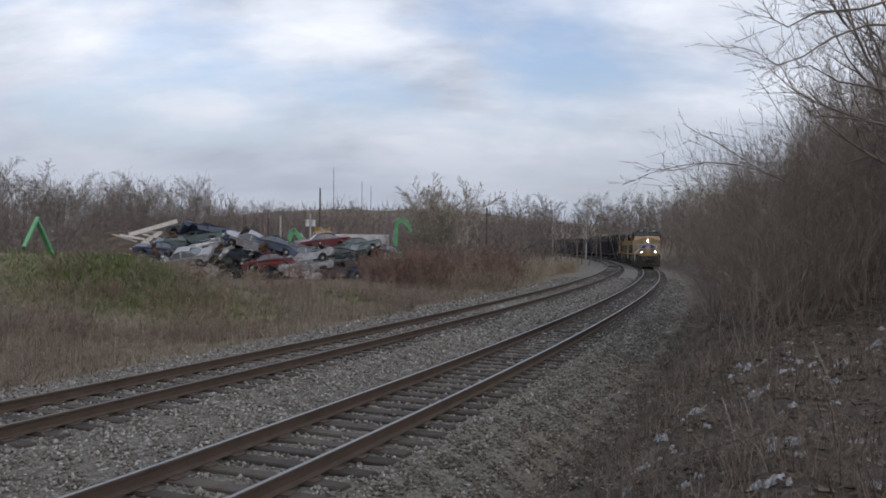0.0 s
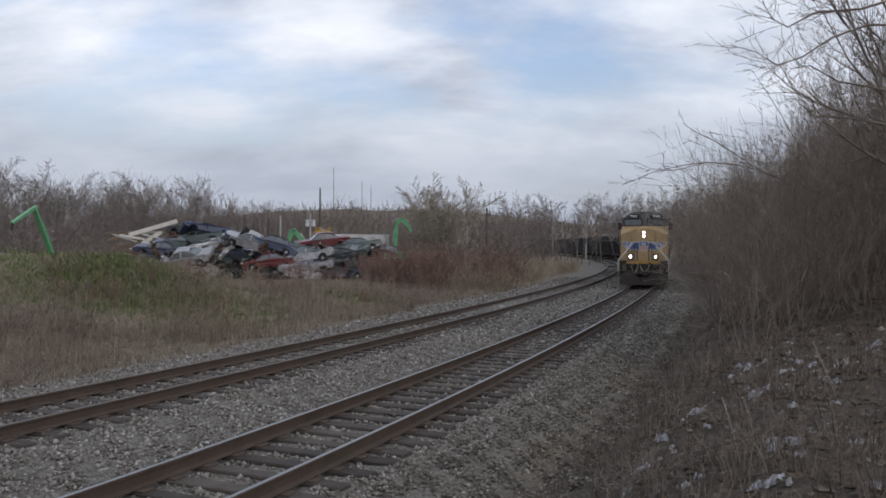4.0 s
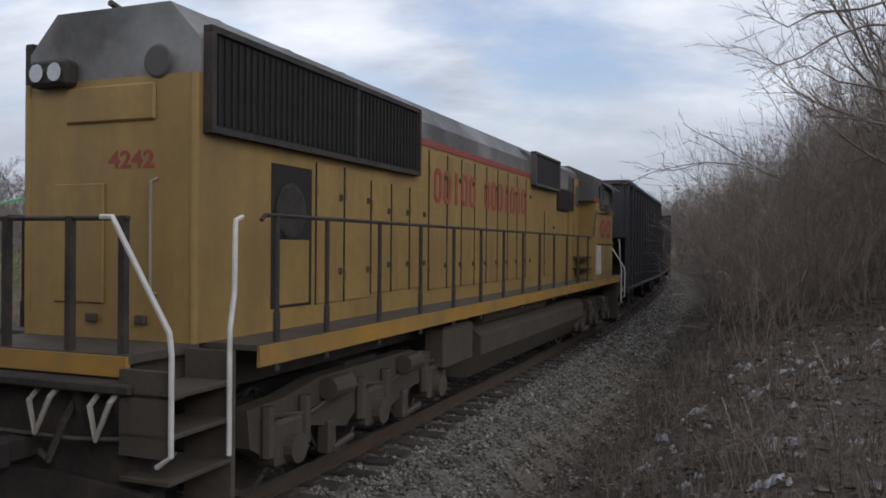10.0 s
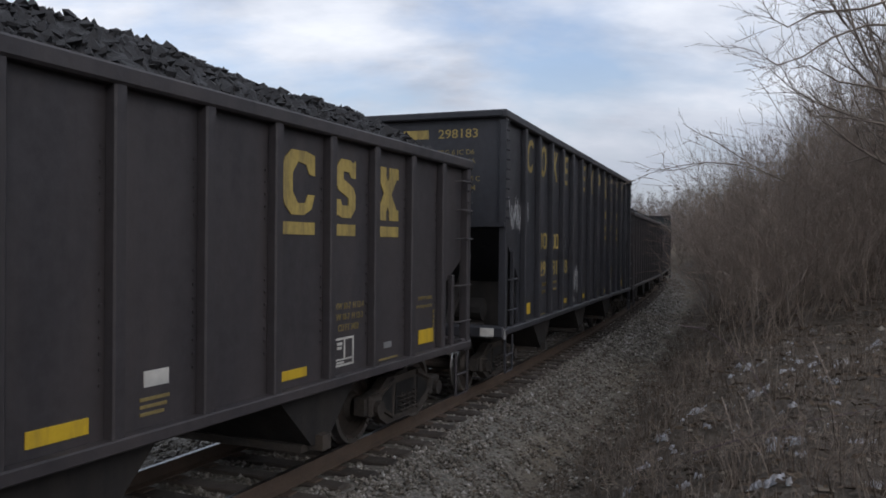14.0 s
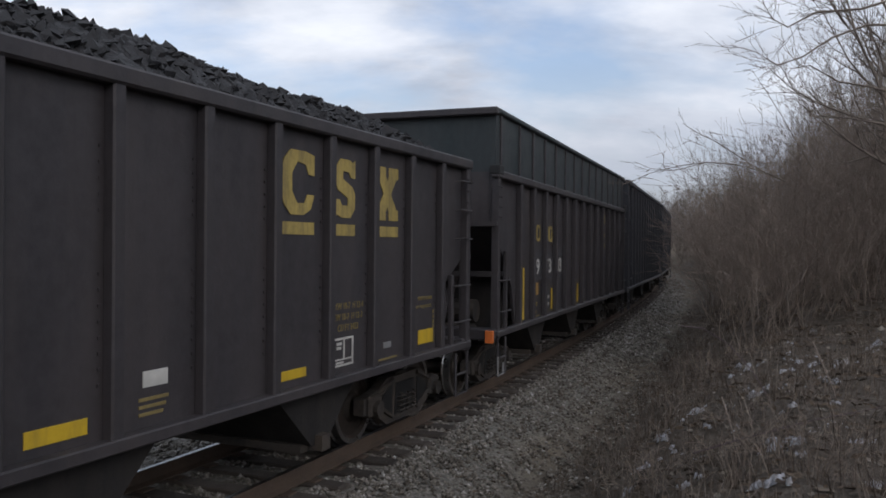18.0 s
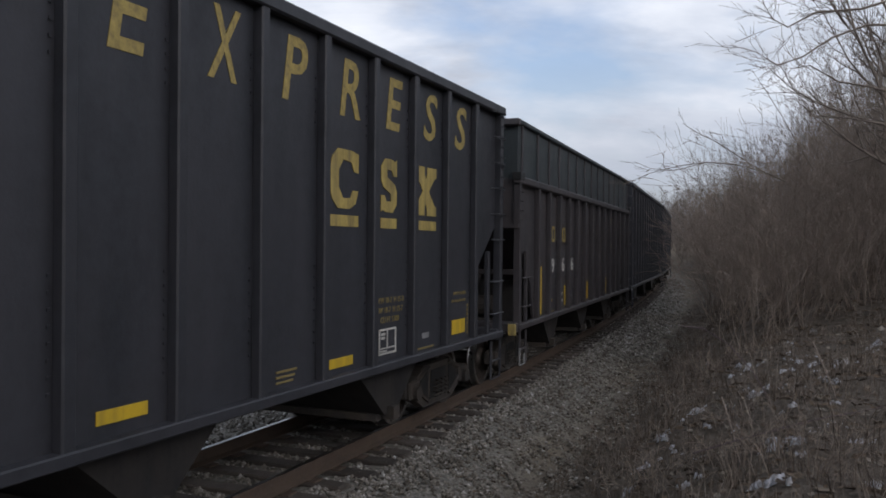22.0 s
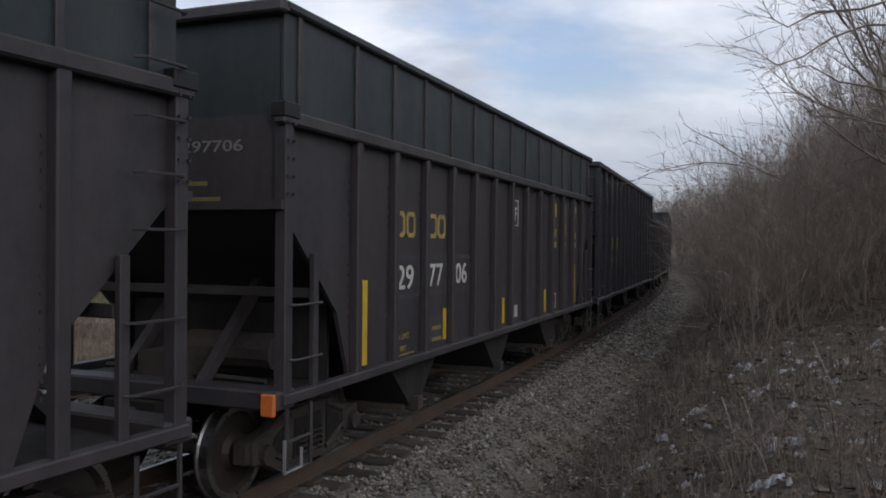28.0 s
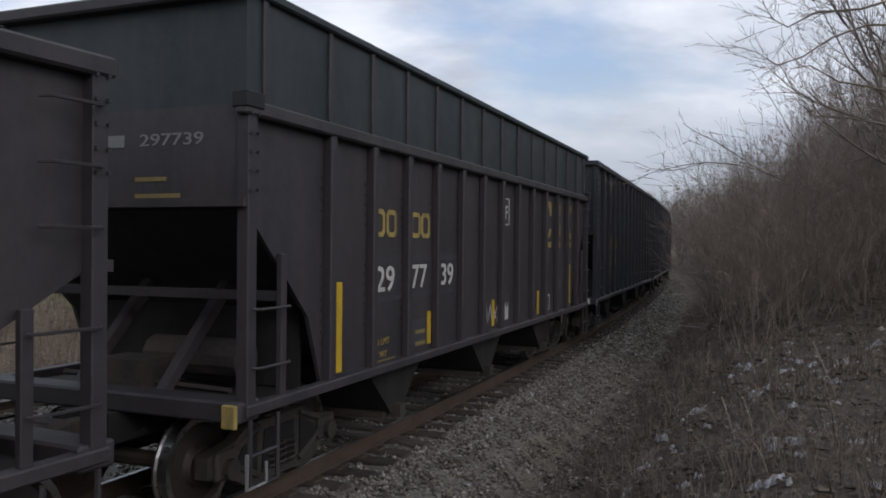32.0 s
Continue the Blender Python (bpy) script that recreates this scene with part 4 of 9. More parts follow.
    # framed decal
    if kind in "AC":
        x0 = {"297383": xs[5] + 0.18, "297666": xs[6] + 0.25}.get(number, xs[6] + 0.25) if kind == "C" else xs[3] + 0.36 * pitch
        x1, za = x0 + (0.30 if kind == "C" else 0.22), 2.86 if kind == "C" else 2.50
        z1_ = za + (0.46 if kind == "C" else 0.27)
        dm = wh if kind == "C" else M["weathered"]
        if number == "297383":
            plate(car, x0 - 0.08, x1 + 0.08, za - 0.08, z1_ + 0.06, y + 0.003, M["old_panel"], "repainted_panel")
        for bx in ((x0, x1, za, za + 0.022), (x0, x1, z1_ - 0.022, z1_), (x0, x0 + 0.022, za, z1_), (x1 - 0.022, x1, za, z1_)):
            plate(car, *bx, y - 0.003, dm, "decal_line")
        lettering(car, "F", x0 + 0.09, x1 - 0.08, za + 0.10, z1_ - 0.13, y - 0.003, dm, "decal_letter", 0, 0.01)
    # small stencil lines near the trailing end
    if kind != "C":
        for j, (w, a, b) in enumerate((("EXW 10-7  H 15-8" if kind == "A" else "EXW 10-7  H 12-4", 0.06, 0.74), ("EW 10-7  H 15-7" if kind == "A" else "EW 10-7  H 12-3", 0.09, 0.72), ("CU FT 5300" if kind == "A" else "CU FT 3433", 0.17, 0.62))):
            lettering(car, w, *span(9, a + 0.10, b + 0.10), 1.82 - 0.115 * j, 1.89 - 0.115 * j, y, M["dim_yellow"], "capacity_line", 0, 0.002)
        plate(car, *span(10, 0.36, 0.56), 1.30, 1.37, y, M["dim_white"], "placard")
        plate(car, *span(10, 0.10, 0.72), 1.165, 1.185, y, M["dim_yellow"], "stencil_line")
    if kind == "C":
        for j in range(3):
            plate(car, *span(10, 0.12, 0.66 - 0.04 * j), 1.73 - 0.09 * j, 1.765 - 0.09 * j, y - 0.004, M["weathered"], "stencil_line")
    plate(car, *span(1, 0.1, 0.75), 1.155, 1.175, y, M["dim_yellow"], "stencil_line")
    if number == "836711":
        for line in ([(-1.53, 1.20), (-1.38, 1.62), (-1.20, 1.40), (-1.06, 1.36), (-0.80, 1.66), (-0.62, 1.64)], [(-1.38, 1.62), (-1.37, 1.36), (-1.34, 1.12)], [(-0.62, 1.64), (-0.55, 1.86), (-0.42, 2.05), (-0.30, 1.88), (-0.16, 1.70), (0.12, 1.66)],
                     [(-0.42, 2.05), (-0.43, 1.6), (-0.45, 1.06)], [(0.10, 1.66), (0.20, 1.42), (0.24, 1.22)], [(-1.2, 1.40), (-1.1, 1.30), (-0.98, 1.20)]):
            stroke(car, line, 0.028, y - 0.002, M["spray_white"])
    for tag, i0, i1, z0_, z1_, mat_, sd in TAGS:
        if tag == number:
            scribble(car, xs[0] + pitch * i0, xs[0] + pitch * i1, z0_, z1_, y - 0.002, M[mat_], sd)


# centre of each car in the train, kind, fleet number
ORDER = ((37.07, "A", "298296"), (52.56, "B", "837644"), (68.38, "A", "298183"), (83.58, "B", "835737"), (98.43, "B", "835456"), (113.29, "C", "297383"),
         (128.73, "A", "298213"), (144.99, "A", "298022"), (160.42, "C", "297666"), (175.77, "A", "298450"), (192.05, "A", "298442"), (207.35, "C", "297712"),
         (222.43, "C", "297706"), (237.92, "A", "298312"), (253.62, "B", "836711"), (268.66, "C", "297739"), (284.41, "A", "298371"), (300.75, "A", "298118"),
         (316.5, "C", "297541"), (332.25, "A", "298226"), (347.75, "B", "836420"), (363.25, "A", "298407"), (379.0, "C", "297610"))
MODELS = {}
for place, kind, number in ORDER:
    if kind not in MODELS:
        car, xs = hopper(kind)
        MODELS[kind] = (car, xs)
    else:
        src, xs = MODELS[kind]
        car = None
    TRAIN.append([car, place, kind, number, xs])
for row in TRAIN:
    if row[0] is None:
        row[0] = copy_thing(MODELS[row[2]][0], Matrix())
for car, place, kind, number, xs in TRAIN:
    lettered(car, kind, xs, number)
RUN = [(car, place, KINDS[kind]["L"] / 2 - KINDS[kind]["bogie"]) for car, place, kind, number, xs in TRAIN]
# ---- locomotives ----
def loco_bogie(loco, x, flip=1):
    if "loco_side" not in MESH:
        b = Build()
        b.prism([(-2.45, 0.62), (-2.1, 0.42), (-1.7, 0.60), (-1.35, 0.62), (-0.6, 0.46), (-0.35, 0.60), (0.35, 0.60), (0.6, 0.46), (1.35, 0.62), (1.7, 0.60), (2.1, 0.42), (2.45, 0.62),
                 (2.5, 0.98), (1.9, 1.0), (1.2, 1.10), (-1.2, 1.10), (-1.9, 1.0), (-2.5, 0.98)], "y", -0.1, 0.1)
        for dx in (-1.9, 0.0, 1.9):
            b.box(dx - 0.24, dx + 0.24, -0.2, 0.1, 0.36, 0.82, 0, 0.04)
            b.tube([(dx, -0.3, 0.53), (dx, -0.1, 0.53)], 0.15, 12)
            b.tube([(dx - 0.33, -0.14, 0.5), (dx - 0.33, -0.14, 0.98)], 0.07, 8)
            b.tube([(dx + 0.33, -0.14, 0.5), (dx + 0.33, -0.14, 0.98)], 0.07, 8)
        for dx in (-1.0, 0.95):
            b.tube([(dx - 0.2, -0.2, 0.98), (dx + 0.25, -0.2, 0.98)], 0.12, 10)
            b.box(dx - 0.08, dx + 0.08, -0.16, 0.0, 0.25, 0.62, 0, 0.02)
            b.tube([(dx, -0.15, 0.3), (dx + 0.45, -0.15, 0.35)], 0.04, 6)
        b.tube([(-2.3, -0.14, 0.9), (-1.5, -0.16, 0.78), (-0.6, -0.14, 0.92), (0.4, -0.15, 0.8), (1.5, -0.15, 0.9), (2.3, -0.14, 0.85)], 0.025, 6)
        MESH["loco_side"] = b.mesh("bogie_side", M["frame_grey"])
        MESH["loco_core"] = Build().box(-2.3, 2.3, -0.55, 0.55, 0.45, 1.0, 0, 0.05).box(-0.4, 0.4, -1.1, 1.1, 0.7, 1.15).mesh("bogie_frame", M["under"])
    g = part("bogie", MESH["loco_core"], None, loco, at=pose(x, 0, 0))
    for sg in (-1, 1):
        part("side_frame", MESH["loco_side"], None, g, at=pose(0, sg * 1.12, 0, 0, 0, 0 if sg < 0 else 180))
    for dx in (-1.9, 0.0, 1.9):
        wheelset(g, dx, 0.53, 0.53)


def rails_and_posts(loco, xs, x0, x1, y, mt, z0=1.62, z1=2.76):
    for sg in (-1, 1):
        part("handrail", Build().tube([(x0, sg * y, z1 - 0.05), (x0 + 0.06, sg * y, z1), (x1 - 0.06, sg * y, z1), (x1, sg * y, z1 - 0.05)], 0.02, 6), mt, loco)
    post = Build().box(-0.035, 0.035, -0.02, 0.02, z0 - 0.25, z0 + 0.28, 0, 0.008).tube([(0, 0, z0 + 0.2), (0, 0, z1)], 0.024, 6).mesh("handrail_post", mt)
    for sg in (-1, 1):
        for x in xs:
            part("handrail_post", post, None, loco, at=pose(x, sg * y, 0))


def step_well(loco, x, e, w=0.75):
    """Steps at a corner: e = -1 at the leading end. Both sides of the car get one."""
    for sg in (-1, 1):
        y0, y1 = sorted((sg * 1.05, sg * 1.52))
        b = Build().box(*sorted((x, x - e * 0.06)), y0, y1, 0.32, 1.62).box(*sorted((x + e * w, x + e * (w - 0.05))), y0, y1 - 0.3 if sg > 0 else y1, 0.9, 1.55)
        part("step_panel", b, M["frame_grey"], loco)
        st = Build().box(*sorted((x, x + e * w)), y0, y1, -0.02, 0.02, 0, 0.006).mesh("step", M["frame_grey"])
        for z in (0.36, 0.72, 1.06, 1.36):
            part("step", st, None, loco, at=pose(0, 0, z))
        xa = x + e * (w + 0.06)
        part("grab_rail", Build().tube([(xa, sg * 0.92, 2.70), (xa, sg * 1.03, 2.70), (xa, sg * 1.08, 2.62), (xa, sg * 1.57, 1.85), (xa, sg * 1.59, 1.70), (xa, sg * 1.59, 0.95), (xa, sg * 1.46, 0.86)], 0.022, 6), M["white"], loco, "white painted grab rail")
        part("grab_rail", Build().tube([(x - e * 0.12, sg * 1.53, 2.73), (x - e * 0.02, sg * 1.54, 2.70), (x, sg * 1.55, 2.6), (x + e * 0.02, sg * 1.56, 2.1), (x + e * 0.12, sg * 1.59, 1.8), (x + e * 0.12, sg * 1.59, 0.8)], 0.022, 6), M["white"], loco, "white painted grab rail")


def doors(loco, edges, z0, z1, y, mt, both=True):
    hinge = Build().tube([(0, -0.006, -0.06), (0, -0.006, 0.06)], 0.016, 6).mesh("hinge", mt)
    latch = Build().box(-0.022, 0.022, -0.022, 0.0, -0.04, 0.04, 0, 0.008).tube([(0, -0.03, -0.03), (0, -0.03, 0.03)], 0.01, 5).mesh("latch", M["frame_grey"])
    for x0, x1 in zip(edges[:-1], edges[1:]):
        me = Build().box(x0 + 0.02, x1 - 0.02, -0.016, 0.016, z0, z1, 0, 0.006).mesh("hood_door", mt)
        for sg in ((-1, 1) if both else (-1,)):
            d = part("hood_door", me, None, loco, at=pose(0 if sg < 0 else x0 + x1, sg * y, 0, 0, 0, 0 if sg < 0 else 180))
            if sg < 0:
                for z in (z0 + 0.35, z1 - 0.35):
                    part("latch", latch, None, d, at=pose(x1 - 0.10, -0.014, z))
                part("door_seam", Build().box(x0 + 0.012, x0 + 0.019, -0.020, 0.0, z0 - 0.01, z1 + 0.01), M["under"], d)
                for z in (z0 + 0.3, z1 - 0.3):
                    part("hinge", hinge, None, d, at=pose(x0 + 0.03, -0.014, z))


def star(cx, cz, r, tilt):
    return [(cx + (r if k % 2 == 0 else r * 0.42) * math.sin(tilt + math.pi * k / 5), cz + (r if k % 2 == 0 else r * 0.42) * math.cos(tilt + math.pi * k / 5)) for k in range(10)]


def painted_flag(loco, y):
    """The waving flag painted on the hood: pole, stripes, canton, stars."""
    pole0, pole1 = (-0.10, 2.12), (0.82, 4.02)
    part("flag_pole", Build().prism([(pole0[0] - 0.03, pole0[1]), (pole0[0] + 0.04, pole0[1]), (pole1[0] + 0.03, pole1[1]), (pole1[0] - 0.02, pole1[1])], "y", y - 0.008, y), M["flag_grey"], loco)
    a0, a1, b0, b1 = (0.22, 2.50), (0.84, 3.86), (3.78, 2.55), (3.60, 3.50)

    def at(u, v):
        x = (a0[0] + (a1[0] - a0[0]) * v) * (1 - u) + (b0[0] + (b1[0] - b0[0]) * v) * u
        z = (a0[1] + (a1[1] - a0[1]) * v) * (1 - u) + (b0[1] + (b1[1] - b0[1]) * v) * u
        wave = 0.16 * math.sin(u * 8.2 + 0.6) * (0.35 + 0.65 * u) - 0.10 * math.sin(u * 3.1)
        return (x + 0.05 * math.sin(v * 5 + u * 3), z + wave * (1 - 0.3 * v) - (0.10 * (1 - v) if 0.28 < u < 0.62 else 0))

    def strip(u0, u1, v0, v1, n, depth, mt, name):
        b = Build()
        lo = [at(u0 + (u1 - u0) * i / n, v0) for i in range(n + 1)]
        hi = [at(u0 + (u1 - u0) * i / n, v1) for i in range(n + 1)]
        b.prism(lo + hi[::-1], "y", y - depth, y)
        part(name, b, mt, loco)
    for i in range(13):
        strip(0.0, 1.0, i / 13, (i + 1) / 13, 24, 0.006, M["flag_red"] if i % 2 == 0 else M["flag_white"], "flag_stripe")
    strip(0.0, 0.40, 6 / 13, 1.0, 12, 0.010, M["navy"], "flag_canton")
    for r in range(7):
        for c in range(5 + (r % 2)):
            u, v = 0.03 + 0.34 * (c + (0.0 if r % 2 else 0.5)) / 5.2, 6 / 13 + (7 / 13) * (r + 0.6) / 7.2
            x, z = at(u, v)
            part("flag_star", Build().prism(star(x, z, 0.05, 0.3 * math.sin(c + r)), "y", y - 0.013, y - 0.002), M["flag_grey"], loco)


def shield(loco, m, s=1.0):
    """The emblem's shield: blue head over red and white stripes."""
    def scaled(pts):
        return [(a * s, b * s) for a, b in pts]
    part("shield_edge", Build().prism(scaled([(-0.30, 0.42), (-0.14, 0.37), (0, 0.45), (0.14, 0.37), (0.30, 0.42), (0.36, 0.1), (0.34, -0.2), (0.2, -0.36), (0, -0.44), (-0.2, -0.36), (-0.34, -0.2), (-0.36, 0.1)]), "y", -0.006, 0), M["white"], loco, at=m)
    part("shield_head", Build().prism(scaled([(-0.27, 0.38), (-0.13, 0.33), (0, 0.40), (0.13, 0.33), (0.27, 0.38), (0.33, 0.10), (0.33, 0.05), (-0.33, 0.05), (-0.33, 0.10)]), "y", -0.012, 0), M["blue"], loco, at=m)
    for k in range(-2, 3):
        x = k * 0.125
        part("shield_stripe", Build().prism(scaled([(x - 0.032, 0.04), (x + 0.032, 0.04), (x + 0.032, -0.40 + abs(x) * 0.5), (x - 0.032, -0.40 + abs(x) * 0.5)]), "y", -0.012, 0), M["red"], loco, at=m)
    for z in (0.24, 0.13):
        part("emblem_line", Build().prism(scaled([(-0.17, z - 0.032), (0.17, z - 0.032), (0.17, z + 0.032), (-0.17, z + 0.032)]), "y", -0.017, 0), M["white"], loco, at=m)


def wing(loco, m, sg):
    def px(pts):
        return [(a * sg, b) for a, b in pts]
    part("wing_edge", Build().prism(px([(0.02, 0.12), (1.18, 0.14), (1.10, -0.10), (0.98, -0.14), (0.92, -0.24), (0.74, -0.28), (0.62, -0.36), (0.44, -0.42), (0.16, -0.40), (0.02, -0.36)]), "y", -0.006, 0), M["white"], loco, at=m)
    part("wing_blade", Build().prism(px([(0.02, 0.085), (1.13, 0.105), (1.06, -0.08), (0.95, -0.105), (0.88, -0.21), (0.71, -0.25), (0.59, -0.33), (0.42, -0.385), (0.18, -0.365), (0.02, -0.325)]), "y", -0.012, 0), M["blue"], loco, at=m)
    for u0, z0, u1, z1 in ((0.30, 0.04, 1.10, 0.045), (0.34, -0.04, 1.05, -0.03), (0.36, -0.12, 0.92, -0.125), (0.36, -0.20, 0.78, -0.215), (0.34, -0.28, 0.58, -0.29)):
        part("wing_line", Build().prism(px([(u0, z0 - 0.014), (u1, z1 - 0.014), (u1, z1 + 0.014), (u0, z0 + 0.014)]), "y", -0.017, 0), M["white"], loco, at=m)


def lead_locomotive():
    lo = thing("locomotive", "dirty yellow diesel locomotive with grey roof and painted flag", "locomotive", "locomotives of the train")
    Y, G, F = M["yellow"], M["grey"], M["frame_grey"]
    # frame, deck, tank
    part("frame", Build().box(-10.9, 10.6, -0.9, 0.9, 1.15, 1.60), F, lo)
    for sg in (-1, 1):
        y0, y1 = sorted((sg * 0.9, sg * 1.55))
        part("walkway", Build().box(-2.5, 10.6, y0, y1, 1.58, 1.63), F, lo)
        y2, y3 = sorted((sg * 1.53, sg * 1.56))
        part("walkway_edge", Build().box(-2.5, 10.6, y2, y3, 1.47, 1.625), M["stripe"], lo, "yellow safety stripe on the walkway edge")
        part("cab_skirt", Build().box(-9.45, -2.52, *sorted((sg * 1.46, sg * 1.52)), 1.36, 1.60), F, lo)
        part("cab_stripe", Build().box(-9.45, -2.52, *sorted((sg * 1.47, sg * 1.525)), 1.60, 1.72), M["stripe"], lo)
    part("fuel_tank", Build().prism([(-1.47, 0.62), (-1.25, 0.36), (1.25, 0.36), (1.47, 0.62), (1.47, 1.16), (1.38, 1.27), (-1.38, 1.27), (-1.47, 1.16)], "x", -3.55, 4.0)
         .box(-0.05, 0.0, -1.48, 1.48, 0.6, 1.2), M["tank_grey"], lo, "grey fuel tank")
    part("air_tank", Build().tube([(-2.2, -1.15, 1.42), (0.6, -1.15, 1.42)], 0.13, 10).tube([(-2.2, 1.15, 1.42), (0.6, 1.15, 1.42)], 0.13, 10), M["under"], lo)
    for x in (-6.75, 6.75):
        loco_bogie(lo, x)
    # nose and cab: faceted outline, then roof
    nose = Build()
    vs = [(-10.05, -0.45, 1.63), (-9.46, -1.5, 1.63), (-8.25, -1.5, 1.63), (-8.25, 1.5, 1.63), (-9.46, 1.5, 1.63), (-10.05, 0.45, 1.63),
          (-10.02, -0.45, 3.70), (-9.46, -1.5, 3.33), (-8.25, -1.48, 3.88), (-8.25, 1.48, 3.88), (-9.46, 1.5, 3.33), (-10.02, 0.45, 3.70), (-8.9, 0.0, 3.90), (-9.95, 0.0, 3.74)]
    nose.add(vs, [(0, 1, 7, 6), (1, 2, 8, 7), (3, 4, 10, 9), (4, 5, 11, 10), (5, 0, 6, 13, 11), (6, 7, 8, 12, 13), (13, 12, 9, 10, 11), (2, 3, 9, 12, 8), (0, 5, 4, 3, 2, 1)])
    part("nose", nose, Y, lo)
    part("cab_side_wall", Build().box(-8.25, -6.0, -1.5, 1.5, 1.63, 3.80), Y, lo)
    cab = Build()
    prof = [(-1.49, 3.80), (-1.46, 4.42), (-0.78, 4.86), (0.78, 4.86), (1.46, 4.42), (1.49, 3.80)]
    n = len(prof)
    rows = []
    for x, dz in ((-8.25, 0.0), (-5.95, 0.0)):
        rows.append([(x - (0.55 * (1 - abs(y) / 1.5) if x < -8 else 0) + (0.35 * max(0, z - 4.36) / 0.5 if x < -8 else 0), y, z) for y, z in prof])
    mid = [(-8.85, 0.0, 3.88), (-8.45, 0.0, 4.86)]
    cab.add(rows[0] + rows[1] + mid, [(i, i + 1, n + i + 1, n + i) for i in range(n - 1)] + [(n, n + 1, n + 2, n + 3, n + 4, n + 5)]
            + [(0, 12, 13, 2, 1), (12, 5, 4, 3, 13), (2, 13, 3)])
    part("cab_roof", cab, G, lo, "grey cab roof")
    for sg in (-1, 1):
        part("cab_band", Build().box(-8.2, -5.95, *sorted((sg * 1.47, sg * 1.507)), 3.76, 3.88), M["red"], lo)
    # windscreens, number boards: set on the faceted front
    for sg in (-1, 1):
        a, b = Vector((-8.80, 0.0, 0)), Vector((-8.24, sg * 1.48, 0))
        d = (b - a).normalized()
        nrm = d.cross(Vector((0, 0, 1))) * sg
        if nrm.x > 0:
            nrm = -nrm

        def on(u, z, off, lean=0.0):
            q = a + d * u + nrm * off
            return (q.x + lean, q.y, z)
        fr = Build()
        for u0, u1, z0, z1 in ((0.16, 1.42, 3.93, 3.97), (0.16, 1.42, 4.34, 4.38), (0.16, 0.20, 3.93, 4.38), (1.38, 1.42, 3.93, 4.38)):
            fr.add([on(u0, z0, 0.0), on(u1, z0, 0.0), on(u1, z1, 0.0), on(u0, z1, 0.0), on(u0, z0, 0.05), on(u1, z0, 0.05), on(u1, z1, 0.05), on(u0, z1, 0.05)],
                   [(0, 1, 2, 3), (4, 5, 6, 7), (0, 1, 5, 4), (1, 2, 6, 5), (2, 3, 7, 6), (3, 0, 4, 7)])
        ws = part("windscreen", Build().add([on(0.2, 3.97, 0.03), on(1.38, 3.97, 0.03), on(1.38, 4.34, 0.03), on(0.2, 4.34, 0.03), on(0.2, 3.97, 0.0), on(1.38, 3.97, 0.0), on(1.38, 4.34, 0.0), on(0.2, 4.34, 0.0)],
                                            [(0, 1, 2, 3), (7, 6, 5, 4), (0, 1, 5, 4), (1, 2, 6, 5), (2, 3, 7, 6), (3, 0, 4, 7)]), M["glass"], lo)
        part("gasket", fr, M["black"], ws)
        for u in (0.55, 1.05):
            part("wiper", Build().tube([on(u, 4.40, 0.09), on(u - 0.12, 4.10, 0.06)], 0.012, 4).tube([on(u - 0.17, 4.2, 0.055), on(u - 0.17, 4.0, 0.055)], 0.012, 4), M["black"], ws)
        part("visor_bar", Build().tube([on(0.25, 4.42, 0.02), on(0.3, 4.46, 0.1), on(1.25, 4.46, 0.1), on(1.3, 4.42, 0.02)], 0.014, 5), F, lo)
        def slope(z):
            return 0.45 * (z - 4.36)
        loop = [(0.46, 4.43), (1.08, 4.43), (1.15, 4.49), (1.15, 4.62), (1.08, 4.68), (0.46, 4.68), (0.39, 4.62), (0.39, 4.49)]
        bd = part("number_board", Build().add([on(u, z, 0.07, slope(z)) for u, z in loop] + [on(u, z, -0.15, slope(z)) for u, z in loop],
                                              [tuple(range(8)), tuple(range(15, 7, -1))] + [(i, (i + 1) % 8, 8 + (i + 1) % 8, 8 + i) for i in range(8)]), M["black"], lo, "black number board with white figures")
        xd = d if sg < 0 else -d
        up = Vector((0.45, 0, 1)).normalized()
        up = (up - xd * up.dot(xd)).normalized()
        c = Vector(on(0.77, 4.555, 0.076, slope(4.555)))
        rot = Matrix((xd, up.cross(xd), up)).transposed().to_4x4()
        lettering(lo, "7783", -0.25, 0.25, -0.085, 0.085, 0, M["letter_white"], "fleet_number", 0, 0.015, Matrix.Translation(c) @ rot)
        # emblem wings on the slanted nose panels
        na, nb = Vector((-10.045, sg * 0.45, 0)), Vector((-9.465, sg * 1.5, 0))
        nd = (nb - na).normalized()
        nn = nd.cross(Vector((0, 0, 1))) * sg
        if nn.x > 0:
            nn = -nn
        xr = nd if sg < 0 else -nd
        rot2 = Matrix((xr, -nn, Vector((0, 0, 1)))).transposed().to_4x4()
        wing(lo, Matrix.Translation(na + Vector((0, 0, 2.72)) + nn * 0.004 + nd * -0.02) @ rot2 @ Matrix.Diagonal((0.96, 1, 1.0, 1)), 1 if sg < 0 else -1)
        fc = Matrix.Translation((-10.058, 0, 0)) @ pose(0, 0, 0, 0, 0, -90)
        k_ = 1 if sg < 0 else -1
        part("wing_edge", Build().prism([(0.10 * k_, 2.84), (0.45 * k_, 2.84), (0.45 * k_, 2.34), (0.30 * k_, 2.28), (0.10 * k_, 2.38)], "y", -0.024, 0), M["white"], lo, at=fc)
